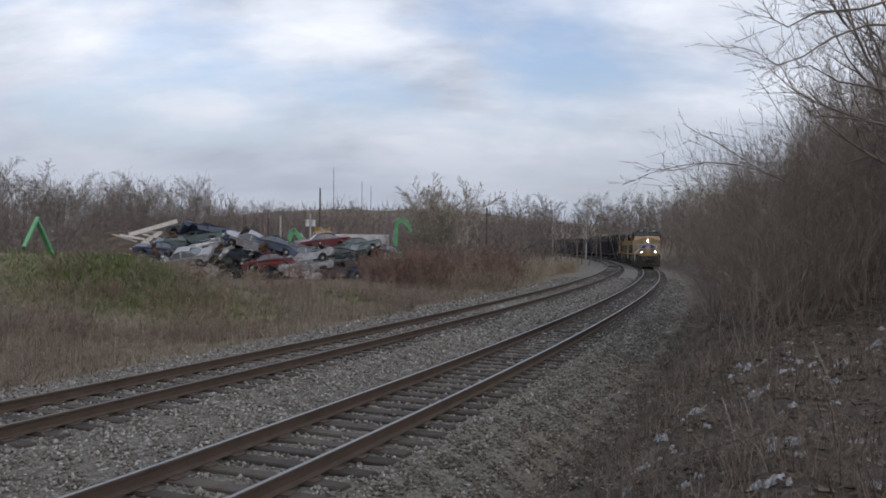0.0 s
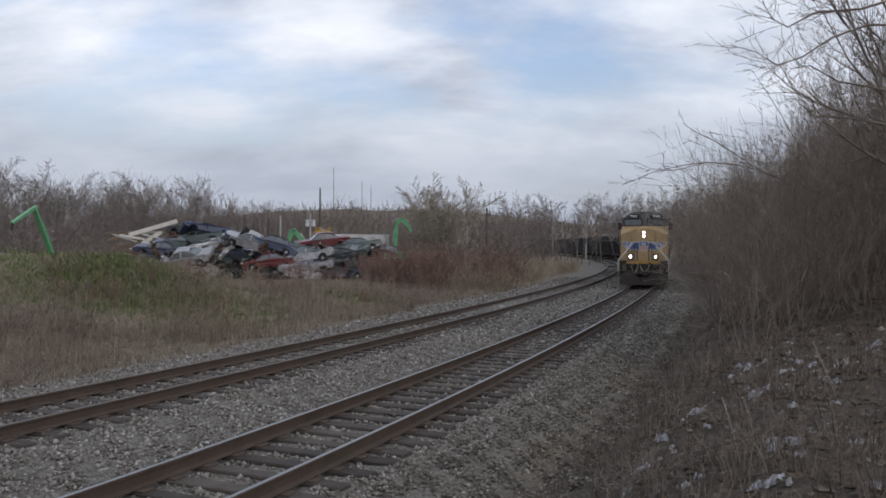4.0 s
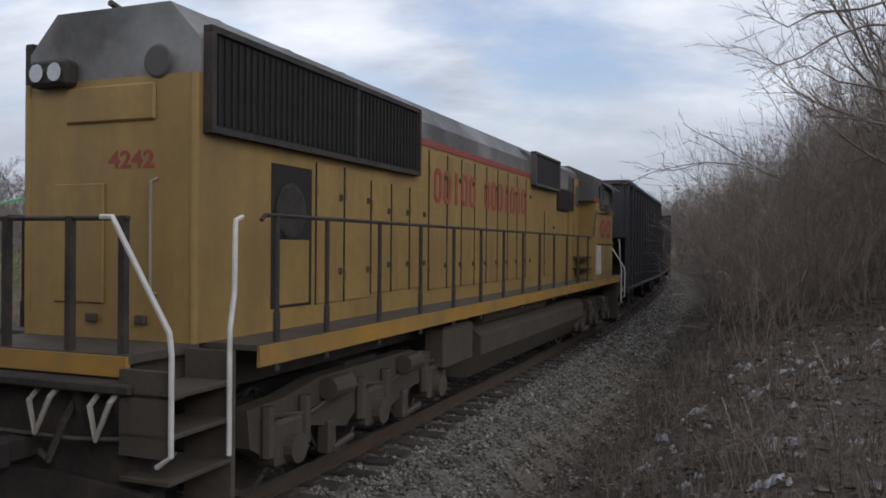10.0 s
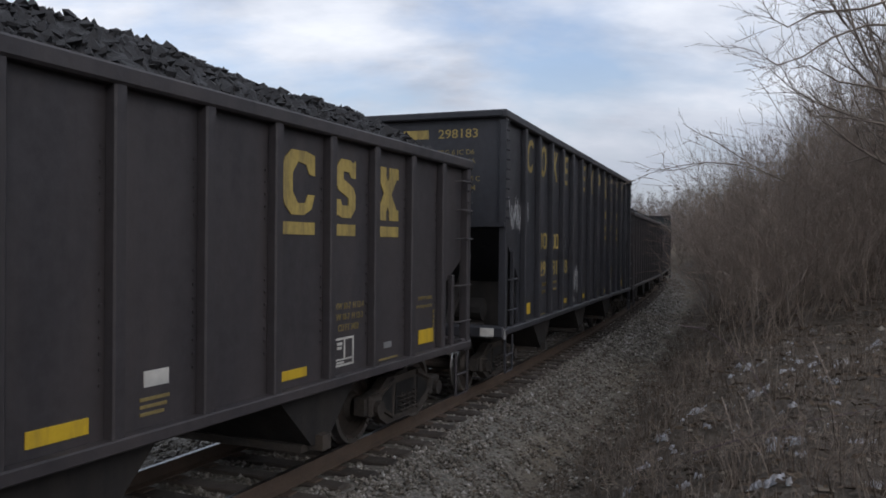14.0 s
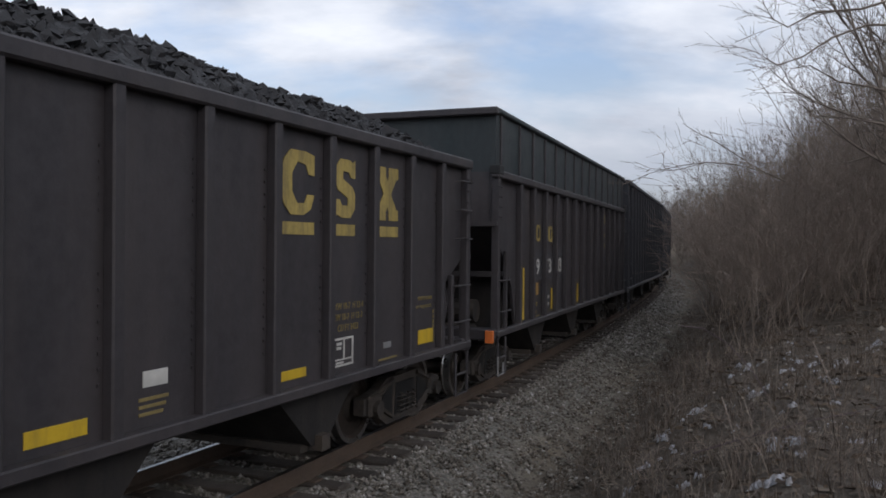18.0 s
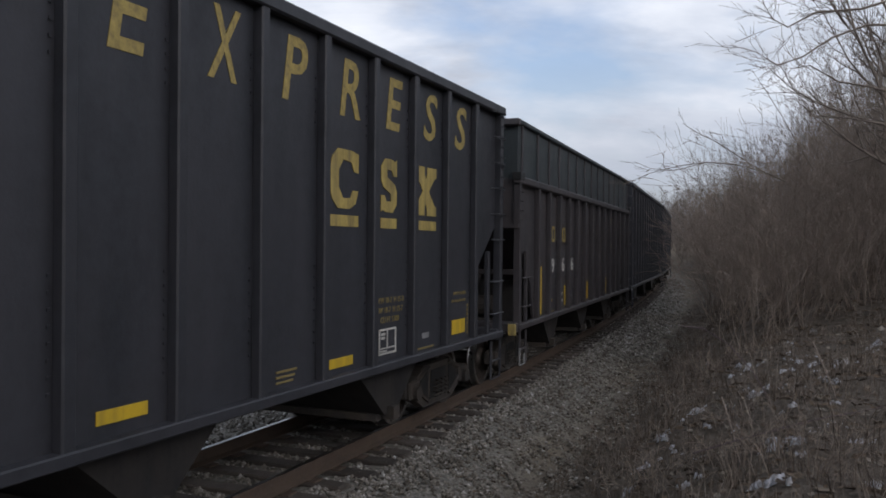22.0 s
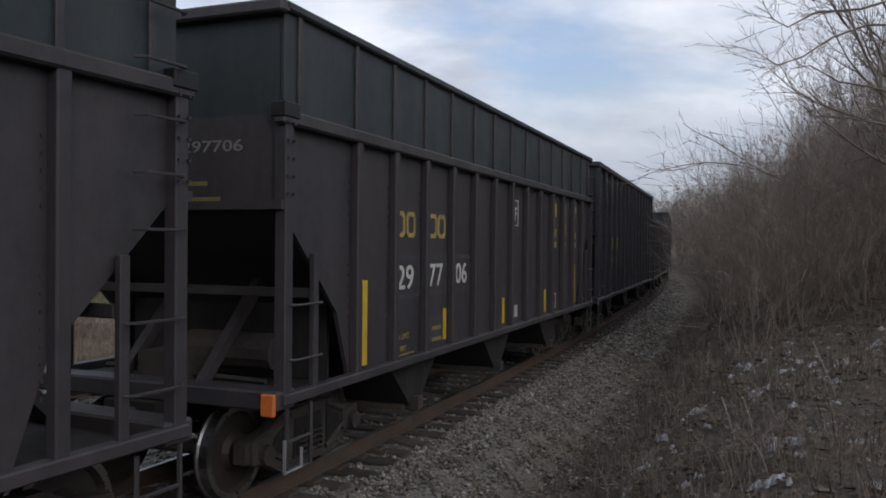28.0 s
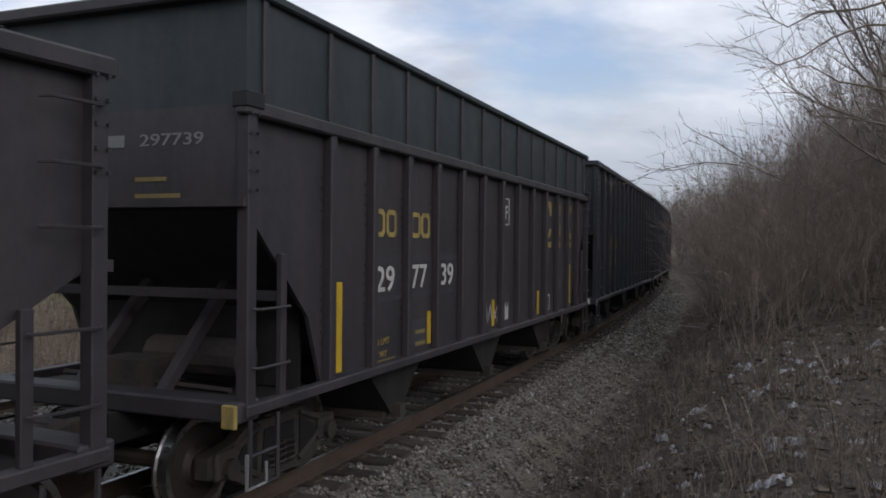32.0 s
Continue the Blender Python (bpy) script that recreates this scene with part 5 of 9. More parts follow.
        part("wing_blade", Build().prism([(0.10 * k_, 2.80), (0.45 * k_, 2.80), (0.45 * k_, 2.38), (0.31 * k_, 2.32), (0.10 * k_, 2.42)], "y", -0.029, 0), M["blue"], lo, at=fc)
        # seam of the nose panel with hinges and hand grabs
        sm = na + nd * 0.34
        part("nose_seam", Build().tube([sm + nn * 0.004 + Vector((0, 0, 1.75)), sm + nn * 0.004 + Vector((0, 0, 3.45))], 0.012, 4), M["under"], lo)
        for z in (1.85, 2.72, 3.34):
            part("hinge", Build().tube([sm + nn * 0.02 + Vector((0, 0, z - 0.09)), sm + nn * 0.02 + Vector((0, 0, z + 0.09))], 0.035, 6), Y, lo)
        part("grab_rail", Build().tube([na + nd * 0.66 + nn * 0.02 + Vector((0, 0, 2.72)), na + nd * 0.66 + nn * 0.12 + Vector((0, 0, 2.69)), na + nd * 0.66 + nn * 0.12 + Vector((0, 0, 2.25)), Vector((-9.86, sg * 1.57, 1.72)), Vector((-9.86, sg * 1.57, 0.75))], 0.024, 6), M["white"], lo, "white painted grab rail")
        part("grab_rail", Build().tube([Vector((-11.0, sg * 0.55, 2.72)), Vector((-11.0, sg * 0.74, 2.72)), Vector((-11.0, sg * 0.82, 2.55)), Vector((-11.02, sg * 1.56, 1.62)), Vector((-11.02, sg * 1.57, 1.06)), Vector((-11.0, sg * 1.42, 0.98))], 0.024, 6), M["white"], lo, "white painted grab rail")
        for py_ in (0.36, 0.55):
            part("gate_post", Build().box(-11.05, -10.99, sg * py_ - 0.035, sg * py_ + 0.035, 1.63, 2.72, 0, 0.01), M["grey"], lo)
    facing = pose(0, 0, 0, 0, 0, -90)
    shield(lo, Matrix.Translation((-10.088, 0, 2.56)) @ facing, 0.80)
    # nose door, headlights
    part("nose_door", Build().box(-10.075, -10.04, -0.42, 0.10, 1.75, 3.45, 0, 0.01), Y, lo)
    hb = part("headlight_box", Build().box(-10.10, -10.03, -0.13, 0.13, 3.06, 3.60, 0, 0.02), Y, lo)
    for z in (3.21, 3.45):
        part("headlight_rim", Build().tube([(-10.125, 0, z), (-10.09, 0, z)], 0.085, 16), M["wheel"], hb)
    for z in (3.21, 3.45):
        part("headlight", Build().tube([(-10.14, 0, z), (-10.09, 0, z)], 0.062, 16), M["lamp"], hb, "lit headlight")
        part("lamp_ring", Build().lathe([(0.08, -0.01), (0.10, 0.0), (0.08, 0.01)], (0, 0, 0), 16), M["tread"], hb, at=Matrix.Translation((-10.105, 0, z)) @ pose(0, 0, 0, 0, 0, 90))
    for sg in (-1, 1):
        db = part("ditch_light", Build().box(-10.95, -10.70, sg * 0.78 - 0.17, sg * 0.78 + 0.17, 1.66, 2.10, 0, 0.02), F, lo)
        part("lamp", Build().tube([(-10.99, sg * 0.78, 1.90), (-10.94, sg * 0.78, 1.90)], 0.065, 16), M["lamp"], db, "lit ditch light")
    # front platform, pilot, plough, hoses, coupler
    part("front_platform", Build().box(-11.1, -9.46, -1.05, 1.05, 1.56, 1.63), F, lo)
    part("front_sill", Build().box(-11.14, -11.06, -1.02, 1.02, 1.44, 1.62, 0, 0.01), M["stripe"], lo)
    part("pilot_plate", Build().box(-11.05, -10.9, -1.3, 1.3, 0.75, 1.45, 0, 0.02), M["under"], lo)
    for y0 in (-1.0, -0.55, 0.55, 1.0):
        part("pilot_gusset", Build().prism([(-11.05, 0.95), (-11.05, 1.42), (-11.16, 1.42)], "y", y0 - 0.03, y0 + 0.03), M["under"], lo)
    for sg in (-1, 1):
        part("pilot_bracket", Build().prism([(sg * 1.02, 0.92), (sg * 1.30, 0.92), (sg * 1.30, 1.30), (sg * 1.20, 1.42), (sg * 1.02, 1.42)], "x", -11.14, -11.04), F, lo)
    part("warning_decal", Build().box(-9.95, -9.72, -1.508, -1.498, 1.42, 1.50), M["red"], lo)
    part("plough", Build().prism([(-1.42, 0.12), (1.42, 0.12), (1.42, 0.85), (0.5, 0.95), (0.35, 0.62), (-0.35, 0.62), (-0.5, 0.95), (-1.42, 0.85)], "x", -11.34, -11.24)
         .box(-11.3, -11.0, -1.4, -1.3, 0.15, 0.8).box(-11.3, -11.0, 1.3, 1.4, 0.15, 0.8), M["under"], lo, "dirty steel snow plough")
    for y0 in (-1.15, -0.75, 0.75, 1.15):
        part("plough_rib", Build().prism([(-11.36, 0.14), (-11.30, 0.14), (-11.30, 0.84), (-11.34, 0.84)], "y", y0 - 0.02, y0 + 0.02), M["under"], lo)
    part("plough_rail", Build().tube([(-11.38, -1.25, 0.80), (-11.40, -1.22, 0.88), (-11.40, -0.65, 0.94), (-11.38, -0.62, 0.86)], 0.016, 5), M["hose"], lo)
    knuckle(lo, -11.1, -1)
    for y0, dp in ((0.30, 0.5), (0.62, 0.45), (-0.35, 0.55), (-0.62, 0.45)):
        part("air_hose", Build().tube([(-11.1, y0, 1.38), (-11.32, y0 * 1.02, 1.22), (-11.38, y0 * 0.9, 1.38 - dp), (-11.36, y0 * 0.6, 1.38 - dp * 1.15), (-11.34, y0 * 0.25, 1.32 - dp * 0.6)], 0.03, 6), M["frame_grey"] if abs(y0) < 0.5 else M["under"], lo)
    for ya, yb, dip in ((0.16, -0.40, 0.95), (0.70, 0.30, 0.86)):
        part("cable", Build().tube([(-11.18, ya, 1.40), (-11.28, ya - 0.03, 1.20), (-11.32, ya * 0.7 + yb * 0.3, dip + 0.03), (-11.32, ya * 0.4 + yb * 0.6, dip), (-11.28, yb + 0.03, 1.22), (-11.18, yb, 1.46)], 0.028, 6), M["hose"], lo, "pale hanging cable")
    for ya, w, z in ((-0.42, 0.09, 1.46), (-0.74, 0.13, 1.32), (0.68, 0.10, 1.36), (0.18, 0.08, 1.42)):
        part("cable_socket", Build().box(-11.26, -11.1, ya - w, ya + w, z - 0.08, z + 0.08, 0, 0.02), F, lo)
    part("uncoupling_hook", Build().tube([(-11.05, -1.02, 1.62), (-11.1, -1.08, 1.45), (-11.1, -1.22, 1.4), (-11.1, -1.24, 1.2), (-11.1, -1.2, 1.0)], 0.022, 6), M["hose"], lo)
    for y0 in (-0.75, 0.75):
        part("hose_bracket", Build().box(-11.2, -11.05, y0 - 0.12, y0 + 0.12, 1.2, 1.36, 0, 0.02), F, lo)
    part("uncoupling_lever", Build().tube([(-11.2, -1.3, 1.0), (-11.25, -0.6, 0.98), (-11.25, 0.6, 0.98), (-11.2, 1.3, 1.0)], 0.02, 5), F, lo)
    for sg in (-1, 1):
        y0, y1 = sorted((sg * 1.05, sg * 1.52))
        part("step_panel", Build().box(-10.1, -9.5, *sorted((sg * 1.44, sg * 1.5)), 0.34, 1.60).box(-9.56, -9.5, y0, y1, 0.34, 1.6), F, lo)
        stm = Build().box(-10.85, -10.1, y0, y1, -0.012, 0.012, 0, 0.004).box(-10.86, -10.84, y0, y1, -0.02, 0.016).mesh("step", F)
        for z in (0.36, 0.72, 1.06, 1.36):
            part("step", stm, None, lo, at=pose(0, 0, z))
    # cab side details
    for sg in (-1, 1):
        ys = sg * 1.5
        w1 = part("side_window", Build().box(-7.25, -6.38, *sorted((ys, ys + sg * 0.012)), 3.66, 4.12), M["glass"], lo)
        part("window_frame", Build().box(-7.30, -7.25, *sorted((ys, ys + sg * 0.03)), 3.62, 4.16).box(-6.38, -6.33, *sorted((ys, ys + sg * 0.03)), 3.62, 4.16).box(-7.30, -6.33, *sorted((ys, ys + sg * 0.03)), 3.60, 3.66)
             .box(-7.30, -6.33, *sorted((ys, ys + sg * 0.03)), 4.12, 4.17).box(-6.85, -6.80, *sorted((ys, ys + sg * 0.025)), 3.66, 4.12), F, w1)
        part("door_window", Build().box(-8.05, -7.72, *sorted((ys, ys + sg * 0.014)), 3.66, 4.36, 0, 0.004), M["glass"], lo)
        part("mirror", Build().box(-7.62, -7.52, *sorted((ys + sg * 0.05, ys + sg * 0.3)), 3.68, 4.14, 0, 0.02), F, lo)
        part("drip_rail", Build().box(-7.95, -6.0, *sorted((ys - sg * 0.05, ys + sg * 0.06)), 4.38, 4.44), G, lo)
        part("panel_seam", Build().box(-8.1, -6.05, *sorted((ys, ys + sg * 0.02)), 2.56, 2.58), M["black"], lo)
        part("side_vent", Build().box(-7.36, -6.88, *sorted((ys, ys + sg * 0.015)), 1.9, 2.46), M["grille"], lo)
        part("equipment_door", Build().box(-5.85, -2.6, *sorted((ys, ys + sg * 0.018)), 2.10, 3.42, 0, 0.006), Y, lo)
        part("panel_seam", Build().box(-5.5, -2.55, *sorted((ys, ys + sg * 0.025)), 2.02, 2.06), M["grey"], lo)
    lettering(lo, "7783", -8.0, -6.28, 2.86, 3.38, -1.502, M["red"], "fleet_number", 0, 0.03)
    shield(lo, Matrix.Translation((-5.63, -1.522, 2.90)), 0.74)
    lettering(lo, "BUILDING AMERICA", -5.15, -3.0, 2.82, 2.97, -1.520, M["under"], "lettering", 0, 0.01)
    # equipment section behind the cab
    part("equipment_cabin", Build().box(-6.0, -2.45, -1.5, 1.5, 1.63, 3.66), Y, lo)
    part("equipment_roof", Build().prism([(-1.42, 3.66), (-1.40, 4.42), (-0.8, 4.62), (0.8, 4.62), (1.40, 4.42), (1.42, 3.66)], "x", -5.95, -2.4), G, lo)
    for sg in (-1, 1):
        for x0, x1, z0, z1, mt in ((-5.85, -5.55, 3.8, 4.38, "grille"), (-5.35, -4.55, 3.82, 4.36, "grille"), (-4.45, -4.0, 3.78, 4.40, "grey"), (-3.85, -3.3, 3.75, 4.40, "grey"), (-3.2, -2.75, 3.85, 4.36, "grille")):
            part("louvre" if mt == "grille" else "inverter_box", Build().box(x0, x1, *sorted((sg * 1.40, sg * (1.44 if mt == "grille" else 1.5))), z0, z1, 0, 0.02), M[mt], lo)
        for k in range(7):
            part("louvre_slat", Build().box(-5.33, -4.57, *sorted((sg * 1.43, sg * 1.46)), 3.86 + k * 0.07, 3.885 + k * 0.07), M["grey"], lo)
        part("roof_rail", Build().tube([(-5.9, sg * 1.5, 3.75), (-5.9, sg * 1.52, 4.42), (-2.4, sg * 1.52, 4.42), (-1.9, sg * 1.2, 3.35), (-1.5, sg * 1.1, 3.35)], 0.022, 6).tube([(-5.9, sg * 1.52, 4.1), (-2.42, sg * 1.52, 4.1)], 0.018, 6), M["under"], lo)
        for x in (-5.9, -4.6, -3.6, -2.7):
            part("rail_bracket", Build().prism([(x - 0.10, 3.42), (x + 0.10, 3.42), (x + 0.05, 3.95), (x - 0.03, 3.95)], "y", *sorted((sg * 1.5, sg * 1.54))), M["under"], lo)
    # long hood
    part("hood", Build().prism([(-1.0, 1.63), (-1.0, 4.02), (1.0, 4.02), (1.0, 1.63)], "x", -2.45, 10.3), Y, lo)
    part("hood_roof", Build().prism([(-1.0, 4.02), (-1.0, 4.18), (-0.72, 4.52), (0.72, 4.52), (1.0, 4.18), (1.0, 4.02)], "x", -2.4, 10.3), G, lo)
    for sg in (-1, 1):
        part("roof_band", Build().box(-2.38, 3.4, *sorted((sg * 0.99, sg * 1.012)), 3.98, 4.07), M["red"], lo)
    doors(lo, [-1.7, -1.1, -0.5, 0.1, 0.75, 1.4, 2.0, 2.6, 3.2, 3.8, 4.4], 1.85, 3.85, 1.0, Y)
    painted_flag(lo, -1.017)
    part("exhaust_pipe", Build().box(0.6, 1.8, -0.4, 0.4, 4.5, 4.66, 0, 0.03), M["under"], lo)
    # radiator wing with grilles under it
    part("radiator_cap", Build().prism([(-1.46, 4.10), (-1.42, 4.34), (-0.9, 4.60), (0.9, 4.60), (1.42, 4.34), (1.46, 4.10)], "x", 3.4, 10.68), G, lo)
    part("radiator_lip", Build().prism([(-1.47, 3.93), (-1.47, 4.10), (1.47, 4.10), (1.47, 3.93), (1.0, 3.9), (-1.0, 3.9)], "x", 3.38, 10.70), Y, lo)
    for sg in (-1, 1):
        part("radiator_band", Build().box(3.4, 10.69, *sorted((sg * 1.455, sg * 1.482)), 4.05, 4.15), M["red"], lo)
        part("radiator_grille", Build().prism([(sg * 1.44, 3.92), (sg * 1.0, 3.90), (sg * 1.0, 3.38), (sg * 1.06, 3.36)], "x", 5.2, 10.2), M["grille"], lo)
        for x in (3.6, 5.2, 7.6, 10.2):
            part("radiator_bracket", Build().prism([(sg * 1.46, 3.93), (sg * 0.98, 3.93), (sg * 0.98, 3.30), (sg * 1.08, 3.30)], "x", x - 0.06, x + 0.06), Y, lo)
        for x in (5.55, 6.05, 6.55, 7.2, 7.75):
            part("air_grille", Build().box(x - 0.14, x + 0.14, *sorted((sg * 0.99, sg * 1.025)), 2.05, 3.12, 0, 0.004), M["grille"], lo)
        part("grille_frame", Build().box(5.3, 8.05, *sorted((sg * 0.99, sg * 1.018)), 1.92, 3.25, 0, 0.006), Y, lo)
        doors(lo, [8.3, 9.2, 10.1], 1.9, 3.2, 1.0, Y, False) if sg < 0 else None
    part("handbrake_wheel", Build().lathe([(0.22, -0.015), (0.26, 0.0), (0.22, 0.015)], (8.9, -1.09, 2.75), 18).tube([(8.9, -1.09, 2.55), (8.9, -1.09, 2.95)], 0.02, 5), Y, lo)
    part("walkway_box", Build().box(-1.9, -0.35, -1.28, -1.0, 1.66, 2.18, 0, 0.02), Y, lo)
    rails_and_posts(lo, [-2.3, -1.45, 0.05, 1.62, 3.1, 4.4, 5.8, 7.2, 8.6, 10.0], -2.4, 10.3, 1.53, M["under"])
    step_well(lo, 9.75, 1)
    part("rear_platform", Build().box(10.3, 10.65, -1.0, 1.0, 1.56, 1.63), F, lo)
    part("rear_plate", Build().box(10.55, 10.7, -1.2, 1.2, 0.6, 1.56, 0, 0.02), M["under"], lo)
    for y in (-0.9, -0.4, 0.4, 0.9):
        part("gate_post", Build().box(10.58, 10.64, y - 0.03, y + 0.03, 1.6, 2.75), M["under"], lo)
    knuckle(lo, 10.7, 1)
    for dx in (-3.2, 1.2):
        part("roof_fitting", Build().tube([(dx, 0.3, 4.55), (dx, 0.3, 4.75)], 0.09, 10).box(dx - 0.3, dx + 0.1, -0.2, 0.1, 4.52, 4.68, 0, 0.02), F, lo)
    return lo


def second_locomotive():
    lo = thing("locomotive", "worn yellow diesel locomotive running long hood first", "locomotive", "locomotives of the train")
    Y, G, F = M["yellow2"], M["grey2"], M["frame_grey"]
    part("frame", Build().box(-10.3, 10.3, -0.9, 0.9, 1.15, 1.60), F, lo)
    for sg in (-1, 1):
        y0, y1 = sorted((sg * 0.9, sg * 1.55))
        part("walkway", Build().box(-9.4, 10.2, y0, y1, 1.58, 1.63), F, lo)
        part("walkway_edge", Build().box(-9.4, 9.9, *sorted((sg * 1.53, sg * 1.56)), 1.44, 1.625), M["stripe"], lo, "yellow safety stripe on the walkway edge")
    part("fuel_tank", Build().prism([(-1.4, 0.75), (-1.15, 0.36), (1.15, 0.36), (1.4, 0.75), (1.4, 1.05), (1.2, 1.2), (-1.2, 1.2), (-1.4, 1.05)], "x", -3.0, 5.15), F, lo, "grey fuel tank")
    for sg in (-1, 1):
        part("air_tank", Build().tube([(-2.7, sg * 1.2, 1.36), (-2.65, sg * 1.2, 1.36), (1.4, sg * 1.2, 1.36), (1.45, sg * 1.2, 1.36)], 0.17, 12), F, lo)
        part("equipment_box", Build().box(-4.7, -3.5, *sorted((sg * 1.1, sg * 1.45)), 0.75, 1.35, 0, 0.04), F, lo)
    for x in (-6.6, 6.9):
        loco_bogie(lo, x)
    part("hood", Build().prism([(-1.0, 1.63), (-1.0, 4.0), (1.0, 4.0), (1.0, 1.63)], "x", -9.55, 6.25), Y, lo)
    part("hood_roof", Build().prism([(-1.0, 4.0), (-1.0, 4.30), (-0.66, 4.66), (0.66, 4.66), (1.0, 4.30), (1.0, 4.0)], "x", -9.5, 5.0), G, lo, "grey roof with peeling paint")
    for sg in (-1, 1):
        part("roof_band", Build().box(-4.7, 1.35, *sorted((sg * 0.99, sg * 1.012)), 3.96, 4.06), M["red"], lo)
        rg = part("radiator_grille", Build().box(-9.42, -4.8, *sorted((sg * 1.0, sg * 1.06)), 3.52, 4.38, 0, 0.02), M["grille"], lo)
        slat = Build().box(-0.012, 0.012, *sorted((sg * 1.05, sg * 1.085)), 3.56, 4.34).mesh("grille_slat", M["grille"])
        for k in range(44):
            part("grille_slat", slat, None, rg, at=pose(-9.35 + k * 0.103, 0, 0))
        fr = Build()
        for x in (-9.44, -6.72, -4.82):
            fr.box(x - 0.03, x + 0.03, *sorted((sg * 1.0, sg * 1.10)), 3.50, 4.40)
        fr.box(-9.47, -4.79, *sorted((sg * 1.0, sg * 1.095)), 4.36, 4.42).box(-9.47, -4.79, *sorted((sg * 1.0, sg * 1.095)), 3.48, 3.54)
        part("grille_frame", fr, M["under"], rg)
        part("air_intake", Build().box(1.45, 3.62, *sorted((sg * 1.0, sg * 1.10)), 3.84, 4.5, 0, 0.02), M["grille"], lo)
        part("brake_grille", Build().box(3.78, 5.5, *sorted((sg * 1.0, sg * 1.05)), 3.38, 3.92, 0, 0.02), M["grille"], lo)
        sl2 = Build().box(-0.01, 0.01, *sorted((sg * 1.04, sg * 1.07)), 3.42, 3.88).mesh("grille_slat", M["under"])
        for k in range(20):
            part("grille_slat", sl2, None, lo, at=pose(3.85 + k * 0.083, 0, 0))
    part("hatch_box", Build().prism([(-1.02, 3.95), (-1.02, 4.42), (-0.85, 4.56), (0.85, 4.56), (1.02, 4.42), (1.02, 3.95)], "x", 1.35, 6.05), G, lo, "grey hatch section ahead of the cab")
    for sg in (-1, 1):
        fr = Build()
        for bx in ((1.40, 3.67, 4.47, 4.53), (1.40, 3.67, 3.80, 3.85), (1.40, 1.46, 3.80, 4.53), (3.61, 3.67, 3.80, 4.53)):
            fr.box(bx[0], bx[1], *sorted((sg * 1.0, sg * 1.13)), bx[2], bx[3], 0, 0.01)
        part("intake_frame", fr, M["grey"], lo)
    # the hood is closed here: a dark plate gives the doorway's inner shade
    part("dark_doorway", Build().box(-8.4, -7.62, -1.006, -0.98, 1.85, 3.32), M["grille"], lo, "dark plate painted as the shade inside the engine room doorway")
    part("inner_panel", Build().box(-8.26, -7.68, -1.012, -1.0, 1.88, 2.55, 0, 0.004), M["yellow2"], lo)
    part("fan_guard", Build().lathe([(0.25, -0.01), (0.29, 0.0), (0.25, 0.01)], (-8.05, -1.02, 2.85), 16), M["under"], lo)
    doors(lo, [-7.55, -6.9, -6.2], 1.85, 3.4, 1.0, Y)
    doors(lo, [-6.2, -5.6, -5.0, -4.4], 1.9, 3.3, 1.0, Y)
    doors(lo, [-4.3, -3.55, -2.9, -2.25, -1.6, -0.95, -0.3, 0.35, 1.0, 1.4], 1.85, 3.9, 1.0, Y)
    doors(lo, [2.6, 3.5], 1.85, 3.3, 1.0, Y)
    # operator's name kept as plain red blocks
    xs = np.linspace(-4.15, 1.0, 14)
    for i in range(13):
        if i != 5:
            w = 0.10 if i in (2, 9) else 0.30
            xm = (xs[i] + xs[i + 1]) / 2
            if w < 0.2:
                plate(lo, xm - w / 2, xm + w / 2, 3.15, 3.67, -1.018, M["red"], "name_block")
            else:
                ring_block(lo, xm - w / 2, xm + w / 2, 3.15, 3.67, -1.018, M["red"], 0.085, "name_block")
    # hood end with lamps
    for sg in (-1, 1):
        part("hood_corner", Build().tube([(-9.53, sg * 0.965, 1.63), (-9.53, sg * 0.965, 4.0)], 0.045, 10), Y, lo)
    part("end_grab", Build().tube([(-9.56, -0.58, 2.05), (-9.64, -0.58, 2.08), (-9.64, -0.58, 3.05), (-9.56, -0.58, 3.08)], 0.014, 5), M["hose"], lo)
    for y0 in (-0.42, 0.15):
        part("end_latch", Build().box(-9.60, -9.55, y0 - 0.06, y0 + 0.06, 1.78, 1.86, 0, 0.01), F, lo)
    part("end_door", Build().box(-9.575, -9.545, 0.02, 0.62, 1.95, 3.05, 0, 0.012), Y, lo)
    for sg in (-1, 1):
        if sg < 0:
            part("end_panel", Build().box(-9.58, -9.54, -0.56, 0.48, 3.60, 3.94, 0, 0.02), Y, lo)
            part("end_vent", Build().lathe([(0.13, -0.01), (0.15, 0.0), (0.13, 0.01)], (0, 0, 0), 16), M["grey"], lo, at=Matrix.Translation((-9.565, sg * 0.58, 4.12)) @ pose(0, 0, 0, 0, 0, 90))
    hb = part("headlight_box", Build().box(-9.68, -9.52, 0.36, 0.84, 3.95, 4.19, 0, 0.03), M["under"], lo)
    for y in (0.49, 0.71):
        part("headlight", Build().tube([(-9.70, y, 4.07), (-9.66, y, 4.07)], 0.085, 14), M["tread"], hb, "unlit headlight")
    end = Matrix.Translation((-9.553, 0, 0)) @ pose(0, 0, 0, 0, 0, -90)
    lettering(lo, "4242", 0.02, 0.54, 3.18, 3.34, 0, M["red"], "fleet_number", 0, 0.02, end)
    part("horn", Build().tube([(-9.2, 0.1, 4.55), (-9.2, 0.1, 4.70), (-9.42, 0.1, 4.74)], 0.035, 6), F, lo)
    for x in (-8.6, -7.3, -6.0):
        part("roof_fan", Build().lathe([(0.5, 0.0), (0.55, 0.06), (0.5, 0.12)], (0, 0, 0), 20), F, lo, at=Matrix.Translation((x, 0, 4.62)) @ pose(0, 0, 0, 90))
